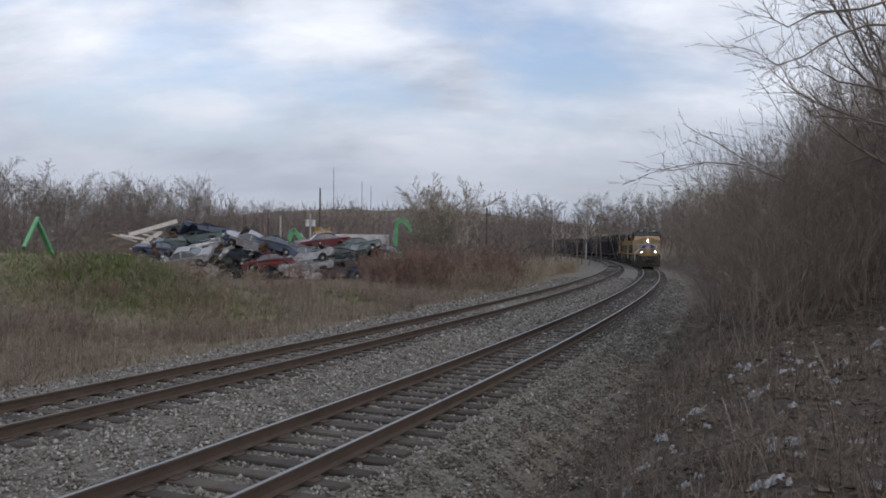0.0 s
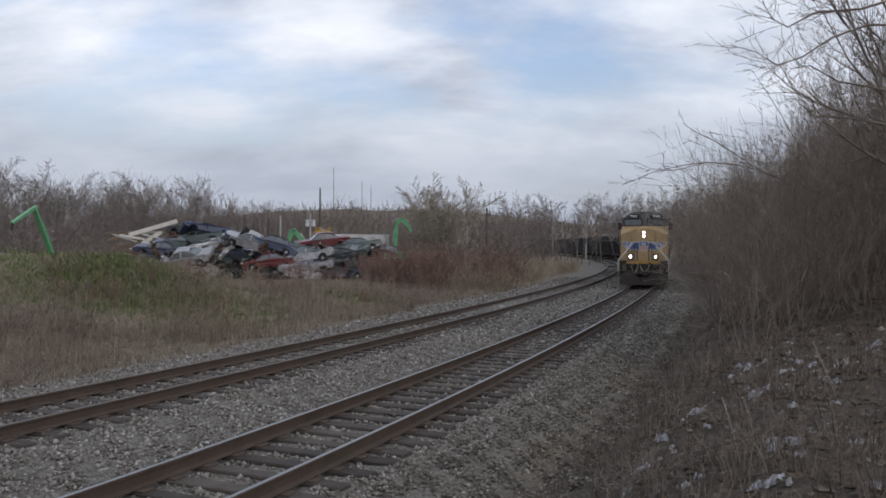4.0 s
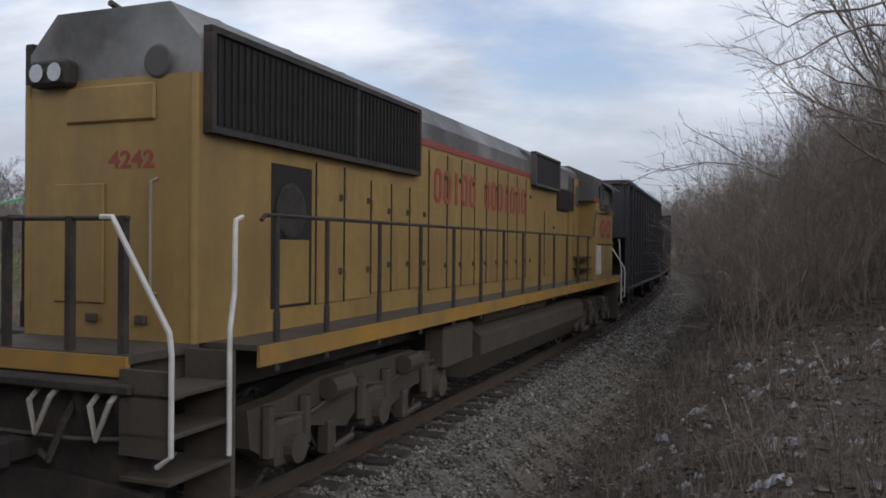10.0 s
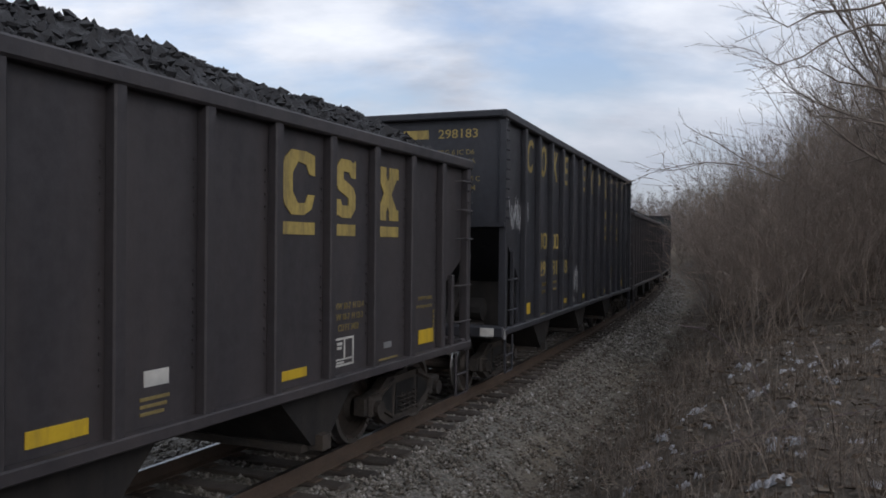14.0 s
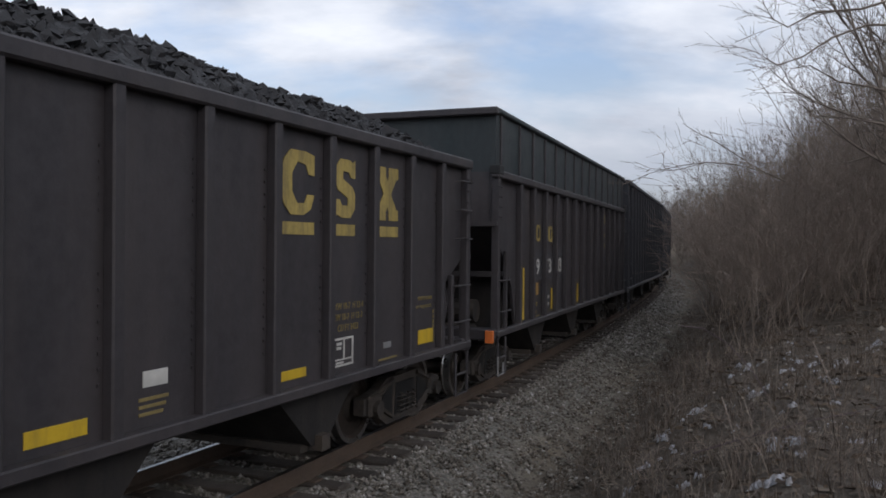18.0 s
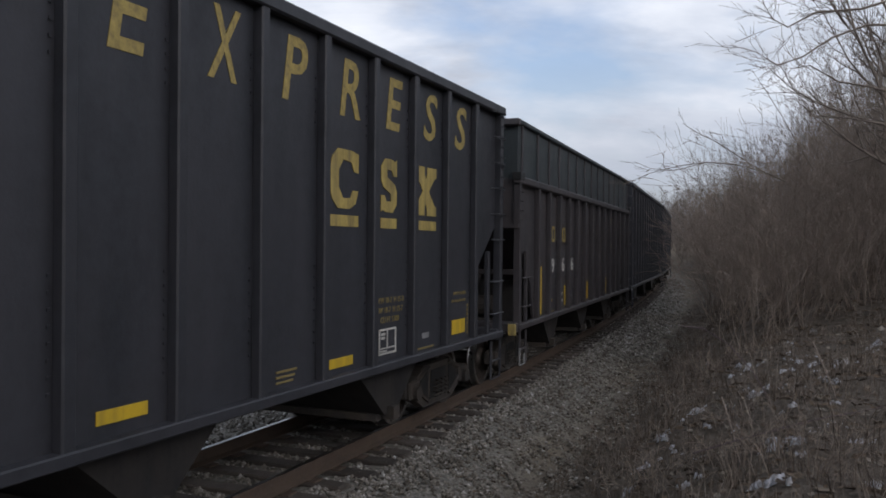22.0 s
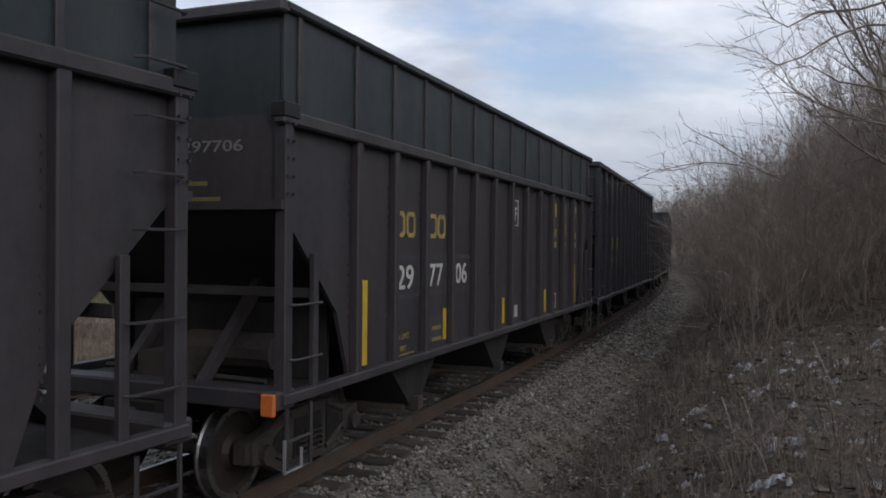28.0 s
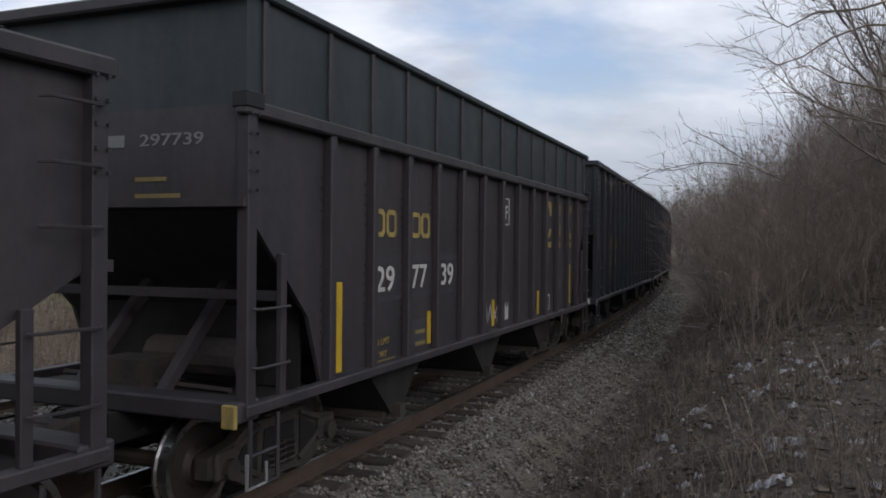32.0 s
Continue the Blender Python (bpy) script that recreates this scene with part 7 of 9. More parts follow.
def bush_mesh(seed, h, mt, stems=14, thin=0.009, subs=(6, 3), width=0.9, r=0.018, up=0.03, bend=0.16, leaves=None):
    t = Twigs(seed)
    for k in range(stems):
        a = t.rng.uniform(0, 6.28)
        q = width * math.sqrt(t.rng.random()) * 0.6
        t.limb((q * math.cos(a), q * math.sin(a), -0.15), (0.45 * math.cos(a) * t.rng.random(), 0.45 * math.sin(a) * t.rng.random(), 1), h * t.rng.uniform(0.55, 1.0), r * t.rng.uniform(0.7, 1.2), len(subs), subs, bend, up, thin, 6, (0.2, 1.0), (0.3, 0.55), (0.3, 0.9))
    return t.pair(("stem", "crown"), mt, leaves, 0.05, 0.4)


FAR_TREES = [tree_mesh(100 + k, 10.0, M["bark_far_hazed"], 0.017, (14, 8, 5), 1, None, (0.3, 0.95), 0.11, 0.13, 0.045, (0.5, 1.05)) for k in range(5)]
NEAR_TREES = [tree_mesh(200 + k, 8.0, M["bark"], 0.007, (12, 6, 4), 1 + k % 2) for k in range(4)]
FINE_TREE = tree_mesh(231, 7.5, M["bark"], 0.0035, (14, 9, 7), 1, None, (0.2, 1.0), 0.13)
BUSHES = [bush_mesh(300 + k, 5.0, M["brush"], 12, 0.005, (8, 4), 1.3, 0.016) for k in range(6)]
FAR_BUSHES = [bush_mesh(360 + k, 4.5, M["bark_far_hazed"], 16, 0.026, (6, 3), 2.4, 0.045) for k in range(3)]
RED_BUSHES = [bush_mesh(380 + k, 2.4, M["brush_red"], 22, 0.014, (4, 2), 1.6, 0.018) for k in range(2)]
TAN_BUSHES = [bush_mesh(390 + k, 2.2, M["brush_tan"], 20, 0.013, (4, 2), 1.4, 0.016) for k in range(2)]
PALE_TREE = tree_mesh(410, 9.0, M["bark_pale"], 0.022, (13, 7, 5), 9, M["leaf_pale"], (0.15, 1.0), 0.13, 0.045)
CLUMPS = [bush_mesh(420 + k, 1.0, M[("brush", "brush", "brush_tan", "brush_red")[k]], 14, 0.005, (5, 2), 1.1, 0.008, 0.0, 0.22) for k in range(4)]


def plant(name, pair, x, y, scale, turn, label, category, group, sink=0.05, z=None):
    zz = gz(x, y) if z is None else z
    ob = thing(name, label, category, group, Matrix.Translation((x, y, zz - sink)) @ Matrix.Rotation(turn, 4, "Z"))
    for part_name, me in pair:
        c = part(part_name, me, None, ob)
        c.scale = (scale[0], scale[0], scale[1]) if isinstance(scale, tuple) else (scale,) * 3
        if part_name in ("crown", "stem"):
            c["kind"] = "stuff"
    return ob


prng = np.random.default_rng(11)


def room(x, y, w):
    """Height of the wood's outline over the ground at a plan point: low by the line, tall on the bank."""
    b = (x - w) / y
    up = np.interp(b, (0.25, 0.285, 0.315, 0.36, 0.39, 0.43, 0.49, 0.55, 0.7), (0.02, 0.04, 0.075, 0.125, 0.15, 0.185, 0.225, 0.26, 0.3))
    return max(1.2, 2.497 + up * y - gz(x, y))


# the thicket on the outer side of the curve keeps clear of the line
count = 0
while count < 120:
    y = 16.5 + 75.0 * prng.random() ** 1.6
    x = 0.285 * y + 1.5 + prng.random() ** 1.3 * (3.5 + 0.28 * y)
    s_, l_ = nearest(np.array([[x, y]]))
    if l_[0] < 4.6:
        continue
    hs = room(x, y, 0.9) / 4.6 * prng.uniform(0.72, 1.02)
    plant("bush", BUSHES[count % 6], x, y, (min(1.3, max(0.55, hs)), min(hs, 2.2)), prng.uniform(0, 6.28), "bare brown thicket bush beside the ballast", "bush", "thicket by the track")
    count += 1
count = 0
while count < 46:
    y = 20.0 + 110.0 * prng.random()
    x = 0.33 * y + 1.5 + prng.random() * (6.0 + 0.25 * y)
    s_, l_ = nearest(np.array([[x, y]]))
    if l_[0] < 7.5:
        continue
    hs = room(x, y, 1.6) / 8.2 * prng.uniform(0.85, 1.1)
    plant("tree", NEAR_TREES[count % 4], x, y, (min(1.0, hs), min(hs, 1.9)), prng.uniform(0, 6.28), "bare winter tree in the wood by the track", "tree", "wood by the track")
    count += 1
plant("tree", FINE_TREE, 9.0, 14.0, (0.8, 0.95), 0.4, "bare tree with a fine twiggy crown near the camera", "tree", "wood by the track")
plant("tree", FINE_TREE, 10.2, 16.5, (0.85, 1.05), 2.4, "bare tree with a fine twiggy crown near the camera", "tree", "wood by the track")
for x, y, sc, turn in ((11.6, 17.2, 1.1, 1.2), (11.3, 19.3, 1.1, 2.6), (13.4, 21.5, 1.2, 3.6), (14.0, 24.0, 1.25, 2.2), (15.8, 27.0, 1.1, 5.0)):
    plant("tree", FINE_TREE, x, y, (sc, sc), turn, "bare tree with a fine twiggy crown on the bank", "tree", "wood by the track")


def limb_thing(name, pts, r0, r1, mt, label, category, seed, twigs, length, group="", thin=0.004):
    """A single bare stem along given places, with side twigs."""
    b = Build().tube(pts, r0, 6, 0, r1)
    ob = thing(name, label, category, group)
    part("stem", b, mt, ob)
    if twigs:
        t = Twigs(seed)
        P = [np.array(p, float) for p in pts]
        for k in range(twigs):
            f = (0.15 + 0.85 * (k + t.rng.random()) / twigs) * (len(P) - 1)
            j = min(len(P) - 2, int(f))
            q = P[j] + (P[j + 1] - P[j]) * (f - j)
            d = (P[j + 1] - P[j]) / np.linalg.norm(P[j + 1] - P[j])
            nd = d * 0.8 + t.rng.normal(0, 0.55, 3) * np.array((1, 1, 0.7))
            t.limb(q, nd, length * t.rng.uniform(0.4, 1.0), r1 * 1.1, 1, (4,), 0.14, 0.06, thin, 4, (0.3, 1.0), (0.3, 0.55), (0.3, 0.8))
        c = part("crown", t.mesh("crown", mt, lambda lv: lv >= 0), None, ob)
        c["kind"] = "stuff"
    return ob


def eye_point(px, py, d):
    """A place d metres in front of the eye, by its direction."""
    return ((px - 784) / 1428.4 * d, d, 2.497 - (py - 429) / 1428.4 * d)


limb_thing("branch", [eye_point(1390, 318, 12.4), eye_point(1345, 298, 12.2), eye_point(1300, 288, 12), eye_point(1250, 284, 11.8), eye_point(1200, 291, 11.6), eye_point(1150, 304, 11.5), eye_point(1100, 326, 11.4)],
           0.011, 0.003, M["bark"], "bare branch reaching out over the track side", "branch", 21, 18, 0.45, "", 0.003)
limb_thing("branch", [eye_point(1345, 298, 12.2), eye_point(1300, 270, 12), eye_point(1262, 246, 11.9), eye_point(1238, 236, 11.8), eye_point(1206, 216, 11.7)], 0.008, 0.003, M["bark"], "bare branch reaching out over the track side", "branch", 22, 9, 0.32, "", 0.003)
limb_thing("branch", [eye_point(1250, 284, 11.8), eye_point(1190, 300, 11.7), eye_point(1150, 296, 11.6), eye_point(1121, 284, 11.5)], 0.006, 0.0025, M["bark"], "thin bare branch over the track side", "branch", 24, 5, 0.3, "", 0.003)
limb_thing("branch", [eye_point(1440, 300, 12), eye_point(1400, 235, 12), eye_point(1385, 208, 12), eye_point(1362, 172, 12), eye_point(1328, 121, 12)], 0.007, 0.0025, M["bark"], "thin bare branch over the thicket", "branch", 23, 4, 0.3, "", 0.003)
for k, cane in enumerate(([(1205, 574, 9.5), (1245, 578, 9.4), (1290, 605, 9.2), (1335, 655, 9.0), (1400, 760, 8.4)], [(1430, 468, 12), (1420, 490, 12), (1385, 525, 12), (1352, 552, 12)],
                          [(1320, 466, 13), (1335, 478, 13), (1334, 510, 13)], [(1230, 800, 7.0), (1330, 770, 7.0), (1440, 740, 7.2), (1568, 715, 7.4)],
                          [(1215, 480, 15), (1280, 478, 15), (1340, 520, 14.5), (1345, 560, 14)], [(1280, 700, 8.0), (1300, 760, 7.6), (1330, 882, 6.6)], [(1440, 600, 8.5), (1480, 690, 8.2), (1510, 800, 7.6)])):
    limb_thing("cane", [eye_point(*c) for c in cane], 0.008, 0.004, M["cane"] if k in (0, 3) else M["brush"], "arching dry bramble cane", "bramble", 50 + k, 4 if k > 3 else 0, 0.35, "bramble canes")

for k, reach in enumerate(([(1620, 40, 11.0), (1530, 40, 11.0), (1470, 62, 11.0), (1415, 98, 11.0), (1372, 112, 11.0), (1332, 88, 11.0)], [(1620, 170, 11.8), (1540, 150, 11.8), (1480, 140, 11.8), (1430, 112, 11.8), (1395, 118, 11.8)],
                           [(1620, -20, 11.4), (1520, 12, 11.4), (1440, 18, 11.4), (1390, 45, 11.4), (1362, 30, 11.4), (1345, 0, 11.4)], [(1620, 260, 12.4), (1560, 215, 12.4), (1500, 205, 12.4), (1440, 200, 12.4), (1400, 170, 12.4)])):
    limb_thing("branch", [eye_point(*c) for c in reach], 0.020, 0.004, M["bark"], "bare branch of a tree beside the camera", "branch", 30 + k, 26, 0.8)


# ---- weeds, fallen leaves, snow ----
def blades(name, label, category, P, height, width, mt, seed, per=5, lean=0.35):
    """Tufts of narrow blades at plan points."""
    rng = np.random.default_rng(seed)
    n = len(P) * per
    base = np.repeat(P, per, 0) + rng.normal(0, 0.06, (n, 2))
    z = np.repeat(ground_z(P), per)
    h = height * rng.uniform(0.35, 1.15, n)
    a = rng.uniform(0, 6.28, n)
    dx, dy = np.cos(a), np.sin(a)
    ln = lean * rng.random(n) * h
    w = width * rng.uniform(0.6, 1.4, n)
    A = np.stack([base[:, 0] - dy * w, base[:, 1] + dx * w, z - 0.03], 1)
    B = np.stack([base[:, 0] + dy * w, base[:, 1] - dx * w, z - 0.03], 1)
    C = np.stack([base[:, 0] + dx * ln * 0.4 + dy * w * 0.7, base[:, 1] + dy * ln * 0.4 - dx * w * 0.7, z + h * 0.6], 1)
    D = np.stack([base[:, 0] + dx * ln * 0.4 - dy * w * 0.7, base[:, 1] + dy * ln * 0.4 + dx * w * 0.7, z + h * 0.6], 1)
    E = np.stack([base[:, 0] + dx * ln + dy * w * 0.2, base[:, 1] + dy * ln - dx * w * 0.2, z + h], 1)
    G = np.stack([base[:, 0] + dx * ln - dy * w * 0.2, base[:, 1] + dy * ln + dx * w * 0.2, z + h], 1)
    V = np.stack([A, B, C, D, E, G], 1).reshape(-1, 3)
    f = np.array([(0, 1, 2, 3), (3, 2, 4, 5)])
    Fc = (f[None] + (np.arange(n) * 6)[:, None, None]).reshape(-1, 4)
    tagged(new(name, fast_mesh(name, V, Fc, mt)), label, category, kind="stuff")


def along(n, s_rng, l_rng, seed, power=1.0):
    rng = np.random.default_rng(seed)
    s = s_rng[0] + (s_rng[1] - s_rng[0]) * rng.random(n) ** power
    l = rng.uniform(*l_rng, n)
    x, y, t = np.interp(s, TS, TX), np.interp(s, TS, TY), np.interp(s, TS, TH)
    return np.stack([x + l * np.cos(t), y - l * np.sin(t)], 1)


Pr = along(9000, (2.0, 45.0), (3.2, 13.0), 61, 1.3)
Pr = Pr[(Pr[:, 1] > 4.2) & (Pr[:, 0] > -3)]
blades("dry_weeds", "dry brown weeds on the bank", "weeds", Pr, 0.24, 0.0035, M["weed_dark"], 62, 5, 1.6)
Pr = along(900, (3.0, 30.0), (3.2, 10.0), 63, 1.2)
Pr = Pr[(Pr[:, 1] > 5.0) & (Pr[:, 0] > -2)]
blades("tall_weeds", "tall dead stalks on the bank", "weeds", Pr[::2], 0.55, 0.0035, M["weed_dark"], 64, 3, 0.8)
Pl = along(6500, (3.0, 48.0), (-17.0, -8.9), 165, 1.1)
Pl = Pl[(np.sin(Pl[:, 0] * 1.1 + 0.6 * Pl[:, 1]) + np.sin(Pl[:, 1] * 0.9 - 0.5 * Pl[:, 0])) > -0.5]
blades("bank_stalks", "tall dead brown stalks beyond the inner track", "weeds", Pl, 0.60, 0.0045, M["stalk"], 166, 5, 0.7)
Pl = along(9000, (4.0, 62.0), (-21.0, -8.4), 65, 1.1)
blades("bank_weeds", "dry brown weeds beyond the inner track", "weeds", Pl, 0.26, 0.008, M["weed"], 66, 6, 1.9)
rng = np.random.default_rng(67)
Pg = np.stack([rng.normal(-12.0, 2.7, 4600), rng.normal(31.3, 1.9, 4600)], 1)
Pg = np.concatenate([Pg, np.stack([rng.normal(-3.2, 2.2, 900), rng.normal(41.0, 1.6, 900)], 1)])
s_, l_ = nearest(Pg)
Pg = Pg[(l_ < -10.5)]
blades("bank_grass", "green grass on the mound", "grass", Pg, 0.20, 0.011, M["grass"], 68, 5, 1.8)


def leaf_litter(name, n, seed):
    rng = np.random.default_rng(seed)
    P = along(n, (1.5, 38.0), (2.0, 12.0), seed, 1.3)
    z = ground_z(P) + rng.uniform(0.0, 0.03, n)
    r = rng.uniform(0.015, 0.05, n)
    c = np.concatenate([P, z[:, None]], 1)
    e1 = rng.normal(0, 1, (n, 3)) * np.array((1, 1, 0.35))
    e2 = rng.normal(0, 1, (n, 3)) * np.array((1, 1, 0.35))
    e1, e2 = e1 * r[:, None], e2 * r[:, None]
    V = np.stack([c - e1, c + e2, c + e1, c - e2], 1).reshape(-1, 3)
    tagged(new(name, fast_mesh(name, V, np.arange(n * 4).reshape(n, 4), M["dead_leaf"])), "fallen brown leaves on the bank", "leaves", kind="stuff")


leaf_litter("leaf_litter", 42000, 71)


def snow_patch(px, py, w, h, seed, kind="snow", rise=1.0):
    """A thin remnant of snow lying on the bank, w by h metres."""
    rng = np.random.default_rng(seed)
    d = 9.0
    for _ in range(30):
        x, y, z = eye_point(px, py, d)
        d += (z - gz(x, y)) * 0.9 / max(0.15, (py - 429) / 1428.4)
        d = min(max(d, 4.0), 60.0)
    pieces = [(0.0, 0.0, 1.0)] if kind != "snow" else [(rng.normal(0, 0.75), rng.normal(0, 0.75), rng.uniform(0.2, 0.6)) for _ in range(6)]
    b, n = Build(), 16
    ang = np.linspace(0, 6.283, n, endpoint=False)
    for ox, oy, k in pieces:
        rad = rng.uniform(0.35, 1.15, n) * (0.75 + 0.25 * np.sin(ang * 3 + seed + ox)) * k
        cx, cy = x + ox * w, y + oy * h
        ring1 = np.stack([cx + np.cos(ang) * w * rad, cy + np.sin(ang) * h * rad], 1)
        ring2 = np.stack([cx + np.cos(ang) * w * rad * 0.6, cy + np.sin(ang) * h * rad * 0.6], 1)
        P = np.concatenate([ring1, ring2, [[cx, cy]]])
        zz = ground_z(P) + np.concatenate([np.full(n, -0.01), rng.uniform(0.004, 0.016, n) * rise, [0.012 * rise]])
        b.add([(p[0], p[1], q) for p, q in zip(P, zz)], [(i, (i + 1) % n, n + (i + 1) % n, n + i) for i in range(n)] + [(n + i, n + (i + 1) % n, 2 * n) for i in range(n)])
    if kind == "snow":
        tagged(part("snow_patch", b, M["snow"], smooth=True), "remnant of old snow among dead leaves", "snow", "snow remnants", "stuff")
    else:
        tagged(part("gravel_patch", b, M["pale_grit"], smooth=True), "pale patch of fine gravel between the tracks", "gravel", "gravel patches")


SNOW = ((1228, 728, 0.20, 0.24), (1174, 785, 0.14, 0.30), (1165, 815, 0.16, 0.18), (1395, 775, 0.14, 0.22), (1416, 658, 0.22, 0.25), (1450, 640, 0.18, 0.2), (1310, 662, 0.12, 0.24), (1420, 620, 0.16, 0.2), (1345, 690, 0.12, 0.16),
        (1375, 850, 0.13, 0.10), (1215, 862, 0.10, 0.08), (1560, 862, 0.12, 0.10), (1540, 780, 0.10, 0.08), (1500, 640, 0.12, 0.16), (1550, 600, 0.14, 0.2), (1250, 640, 0.12, 0.2), (1120, 868, 0.06, 0.06))
for k, row in enumerate(SNOW):
    snow_patch(*row, 80 + k, "snow", 3.0)
srng = np.random.default_rng(99)
for k in range(26):
    snow_patch(srng.normal(1400, 90), srng.normal(690, 70), srng.uniform(0.03, 0.08), srng.uniform(0.05, 0.14), 150 + k)
snow_patch(812, 580, 0.75, 1.1, 201, "gravel")
snow_patch(628, 631, 0.45, 0.6, 202, "gravel")
snow_patch(892, 543, 0.7, 1.4, 203, "gravel")
snow_patch(1045, 497, 0.6, 1.8, 204, "gravel")
for i in range(130):
    s = 8.0 + 52.0 * prng.random()
    l = -9.3 - 11.0 * prng.random()
    p = track(s, l)
    sc = prng.uniform(0.75, 1.6)
    plant("weed_clump", CLUMPS[(0, 2, 1, 0, 3, 2)[i % 6]], p.x, p.y, (sc * 1.3, sc), prng.uniform(0, 6.28), "tangled clump of dry weeds on the bank", "weeds", "weed clumps")
for i in range(26):
    s = 4.0 + 26.0 * prng.random()
    p = track(s, 3.6 + 5.5 * prng.random())
    if p.y < 6.5:
        continue
    sc = prng.uniform(0.35, 0.8)
    plant("weed_clump", CLUMPS[i % 2], p.x, p.y, (sc * 1.2, sc), prng.uniform(0, 6.28), "tangled clump of dead weeds by the ballast", "weeds", "weed clumps")

for i, (px, py) in enumerate(((1128, 800), (1100, 845), (1160, 868), (1215, 850), (1265, 800), (1300, 735), (1338, 815), (1395, 800), (1430, 735), (1480, 790), (1530, 760), (1545, 850), (1465, 850), (1370, 700), (1500, 690), (1270, 690))):
    d = 8.0
    for _ in range(30):
        x, y, z = eye_point(px, py, d)
        d = min(max(d + (z - gz(x, y)) * 0.9 / max(0.15, (py - 429) / 1428.4), 4.0), 40.0)
    sc = prng.uniform(0.32, 0.55)
    plant("weed_clump", CLUMPS[i % 2], x, y, (sc * 1.1, sc), prng.uniform(0, 6.28), "tangled clump of dead weeds near the camera", "weeds", "weed clumps")
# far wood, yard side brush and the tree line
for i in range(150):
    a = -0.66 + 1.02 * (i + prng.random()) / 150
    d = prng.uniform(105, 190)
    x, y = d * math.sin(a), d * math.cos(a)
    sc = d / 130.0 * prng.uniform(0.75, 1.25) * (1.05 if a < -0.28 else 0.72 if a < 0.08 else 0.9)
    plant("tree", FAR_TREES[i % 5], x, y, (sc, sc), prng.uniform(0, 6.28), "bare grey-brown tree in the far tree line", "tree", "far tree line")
for i in range(125):
    a = -0.64 + 1.1 * (i + prng.random()) / 90 if i < 90 else prng.uniform(-0.62, -0.1)
    d = prng.uniform(88, 125) if i < 90 else prng.uniform(120, 170)
    x, y = d * math.sin(a), d * math.cos(a)
    s_, l_ = nearest(np.array([[x, y]]))
    if -12 < l_[0] < 6:
        continue
    plant("bush", FAR_BUSHES[i % 3], x, y, (prng.uniform(1.1, 1.8), prng.uniform(0.7, 1.35) * (1.0 if i < 90 else 1.7)), prng.uniform(0, 6.28), "bare brush below the far tree line", "bush", "far brush")
for i in range(36):
    x, y = prng.uniform(-4.6, 8.0), prng.uniform(50, 63)
    s_, l_ = nearest(np.array([[x, y]]))
    if l_[0] > -9.5:
        continue
    sc = prng.uniform(1.05, 1.45)
    plant("bush", RED_BUSHES[i % 2], x, y, (sc, sc), prng.uniform(0, 6.28), "russet bare brush on the bank", "bush", "russet brush")
for i in range(30):
    s = prng.uniform(48, 100)
    p = track(s, inner(s) - prng.uniform(4.2, 8.5))
    sc = prng.uniform(0.6, 1.2)
    plant("bush", TAN_BUSHES[i % 2], p.x, p.y, (sc, sc), prng.uniform(0, 6.28), "tan dry shrub at the ballast edge", "bush", "tan shrubs")
plant("tree", PALE_TREE, -0.8, 84.0, (1.2, 1.0), 0.6, "tree with pale withered leaves behind the scrap yard", "tree", "")

# woods on the far rise: many small bare trees in one sheet
frng = np.random.default_rng(77)
tw = Twigs(78)
for i in range(2600):
    a = frng.uniform(-0.75, 0.62) if i < 1500 else frng.uniform(-0.36, 0.14)
    d = (frng.uniform(230, 1500) if i % 3 else frng.uniform(200, 420)) if i < 1500 else frng.uniform(900, 1650)
    x, y = d * math.sin(a), d * math.cos(a)
    if d < 420 and nearest(np.array([[x, y]]))[1][0] > -14 and nearest(np.array([[x, y]]))[1][0] < 8:
        continue
    h = frng.uniform(7, 13) * (1.0 if d < 800 else 0.5)
    tw.limb((x, y, gz(x, y) - 0.5), (0, 0, 1), h, 0.0002 * d + 0.08, 1, (9,), 0.08, 0.1, 0.00018 * d + 0.03, 3, (0.25, 1.0), (0.35, 0.55), (0.4, 0.8))
# a denser belt behind the yard and the line
for i in range(1000):
    a = frng.uniform(-0.68, 0.40)
    d = frng.uniform(118, 235)
    x, y = d * math.sin(a), d * math.cos(a)
    if -13 < nearest(np.array([[x, y]]))[1][0] < 7:
        continue
    h = frng.uniform(6.5, 11.0) * d / 150 * (1.15 if a < -0.28 else 0.85)
    tw.limb((x, y, gz(x, y) - 0.4), (0, 0, 1), h, 0.10, 1, (16,), 0.10, 0.08, 0.030, 3, (0.12, 1.0), (0.32, 0.5), (0.35, 0.8))
tagged(new("far_woods", tw.mesh("far_woods", M["bark_far_hazed"], lambda lv: lv >= 0)), "bare woods on the distant rise", "woods", kind="stuff")


# ---- scrap yard ----
M["panel_silver"] = material("scrap_silver", (0.38, 0.39, 0.41), 0.38, 0.3, 0.2, 2, (0.16, 0.13, 0.11), 0.4, 2)
M["panel_white"] = material("scrap_white", (0.58, 0.58, 0.58), 0.4, 0, 0.15, 2, (0.25, 0.22, 0.19), 0.4, 2)
M["panel_blue"] = material("scrap_blue", (0.05, 0.068, 0.12), 0.32, 0.1, 0.25, 2, (0.09, 0.08, 0.075), 0.4, 2)
M["panel_green"] = material("scrap_green", (0.052, 0.08, 0.078), 0.32, 0.1, 0.25, 2, (0.09, 0.085, 0.075), 0.4, 2)
M["panel_maroon"] = material("scrap_maroon", (0.15, 0.03, 0.035), 0.32, 0.1, 0.25, 2, (0.09, 0.06, 0.05), 0.4, 2)
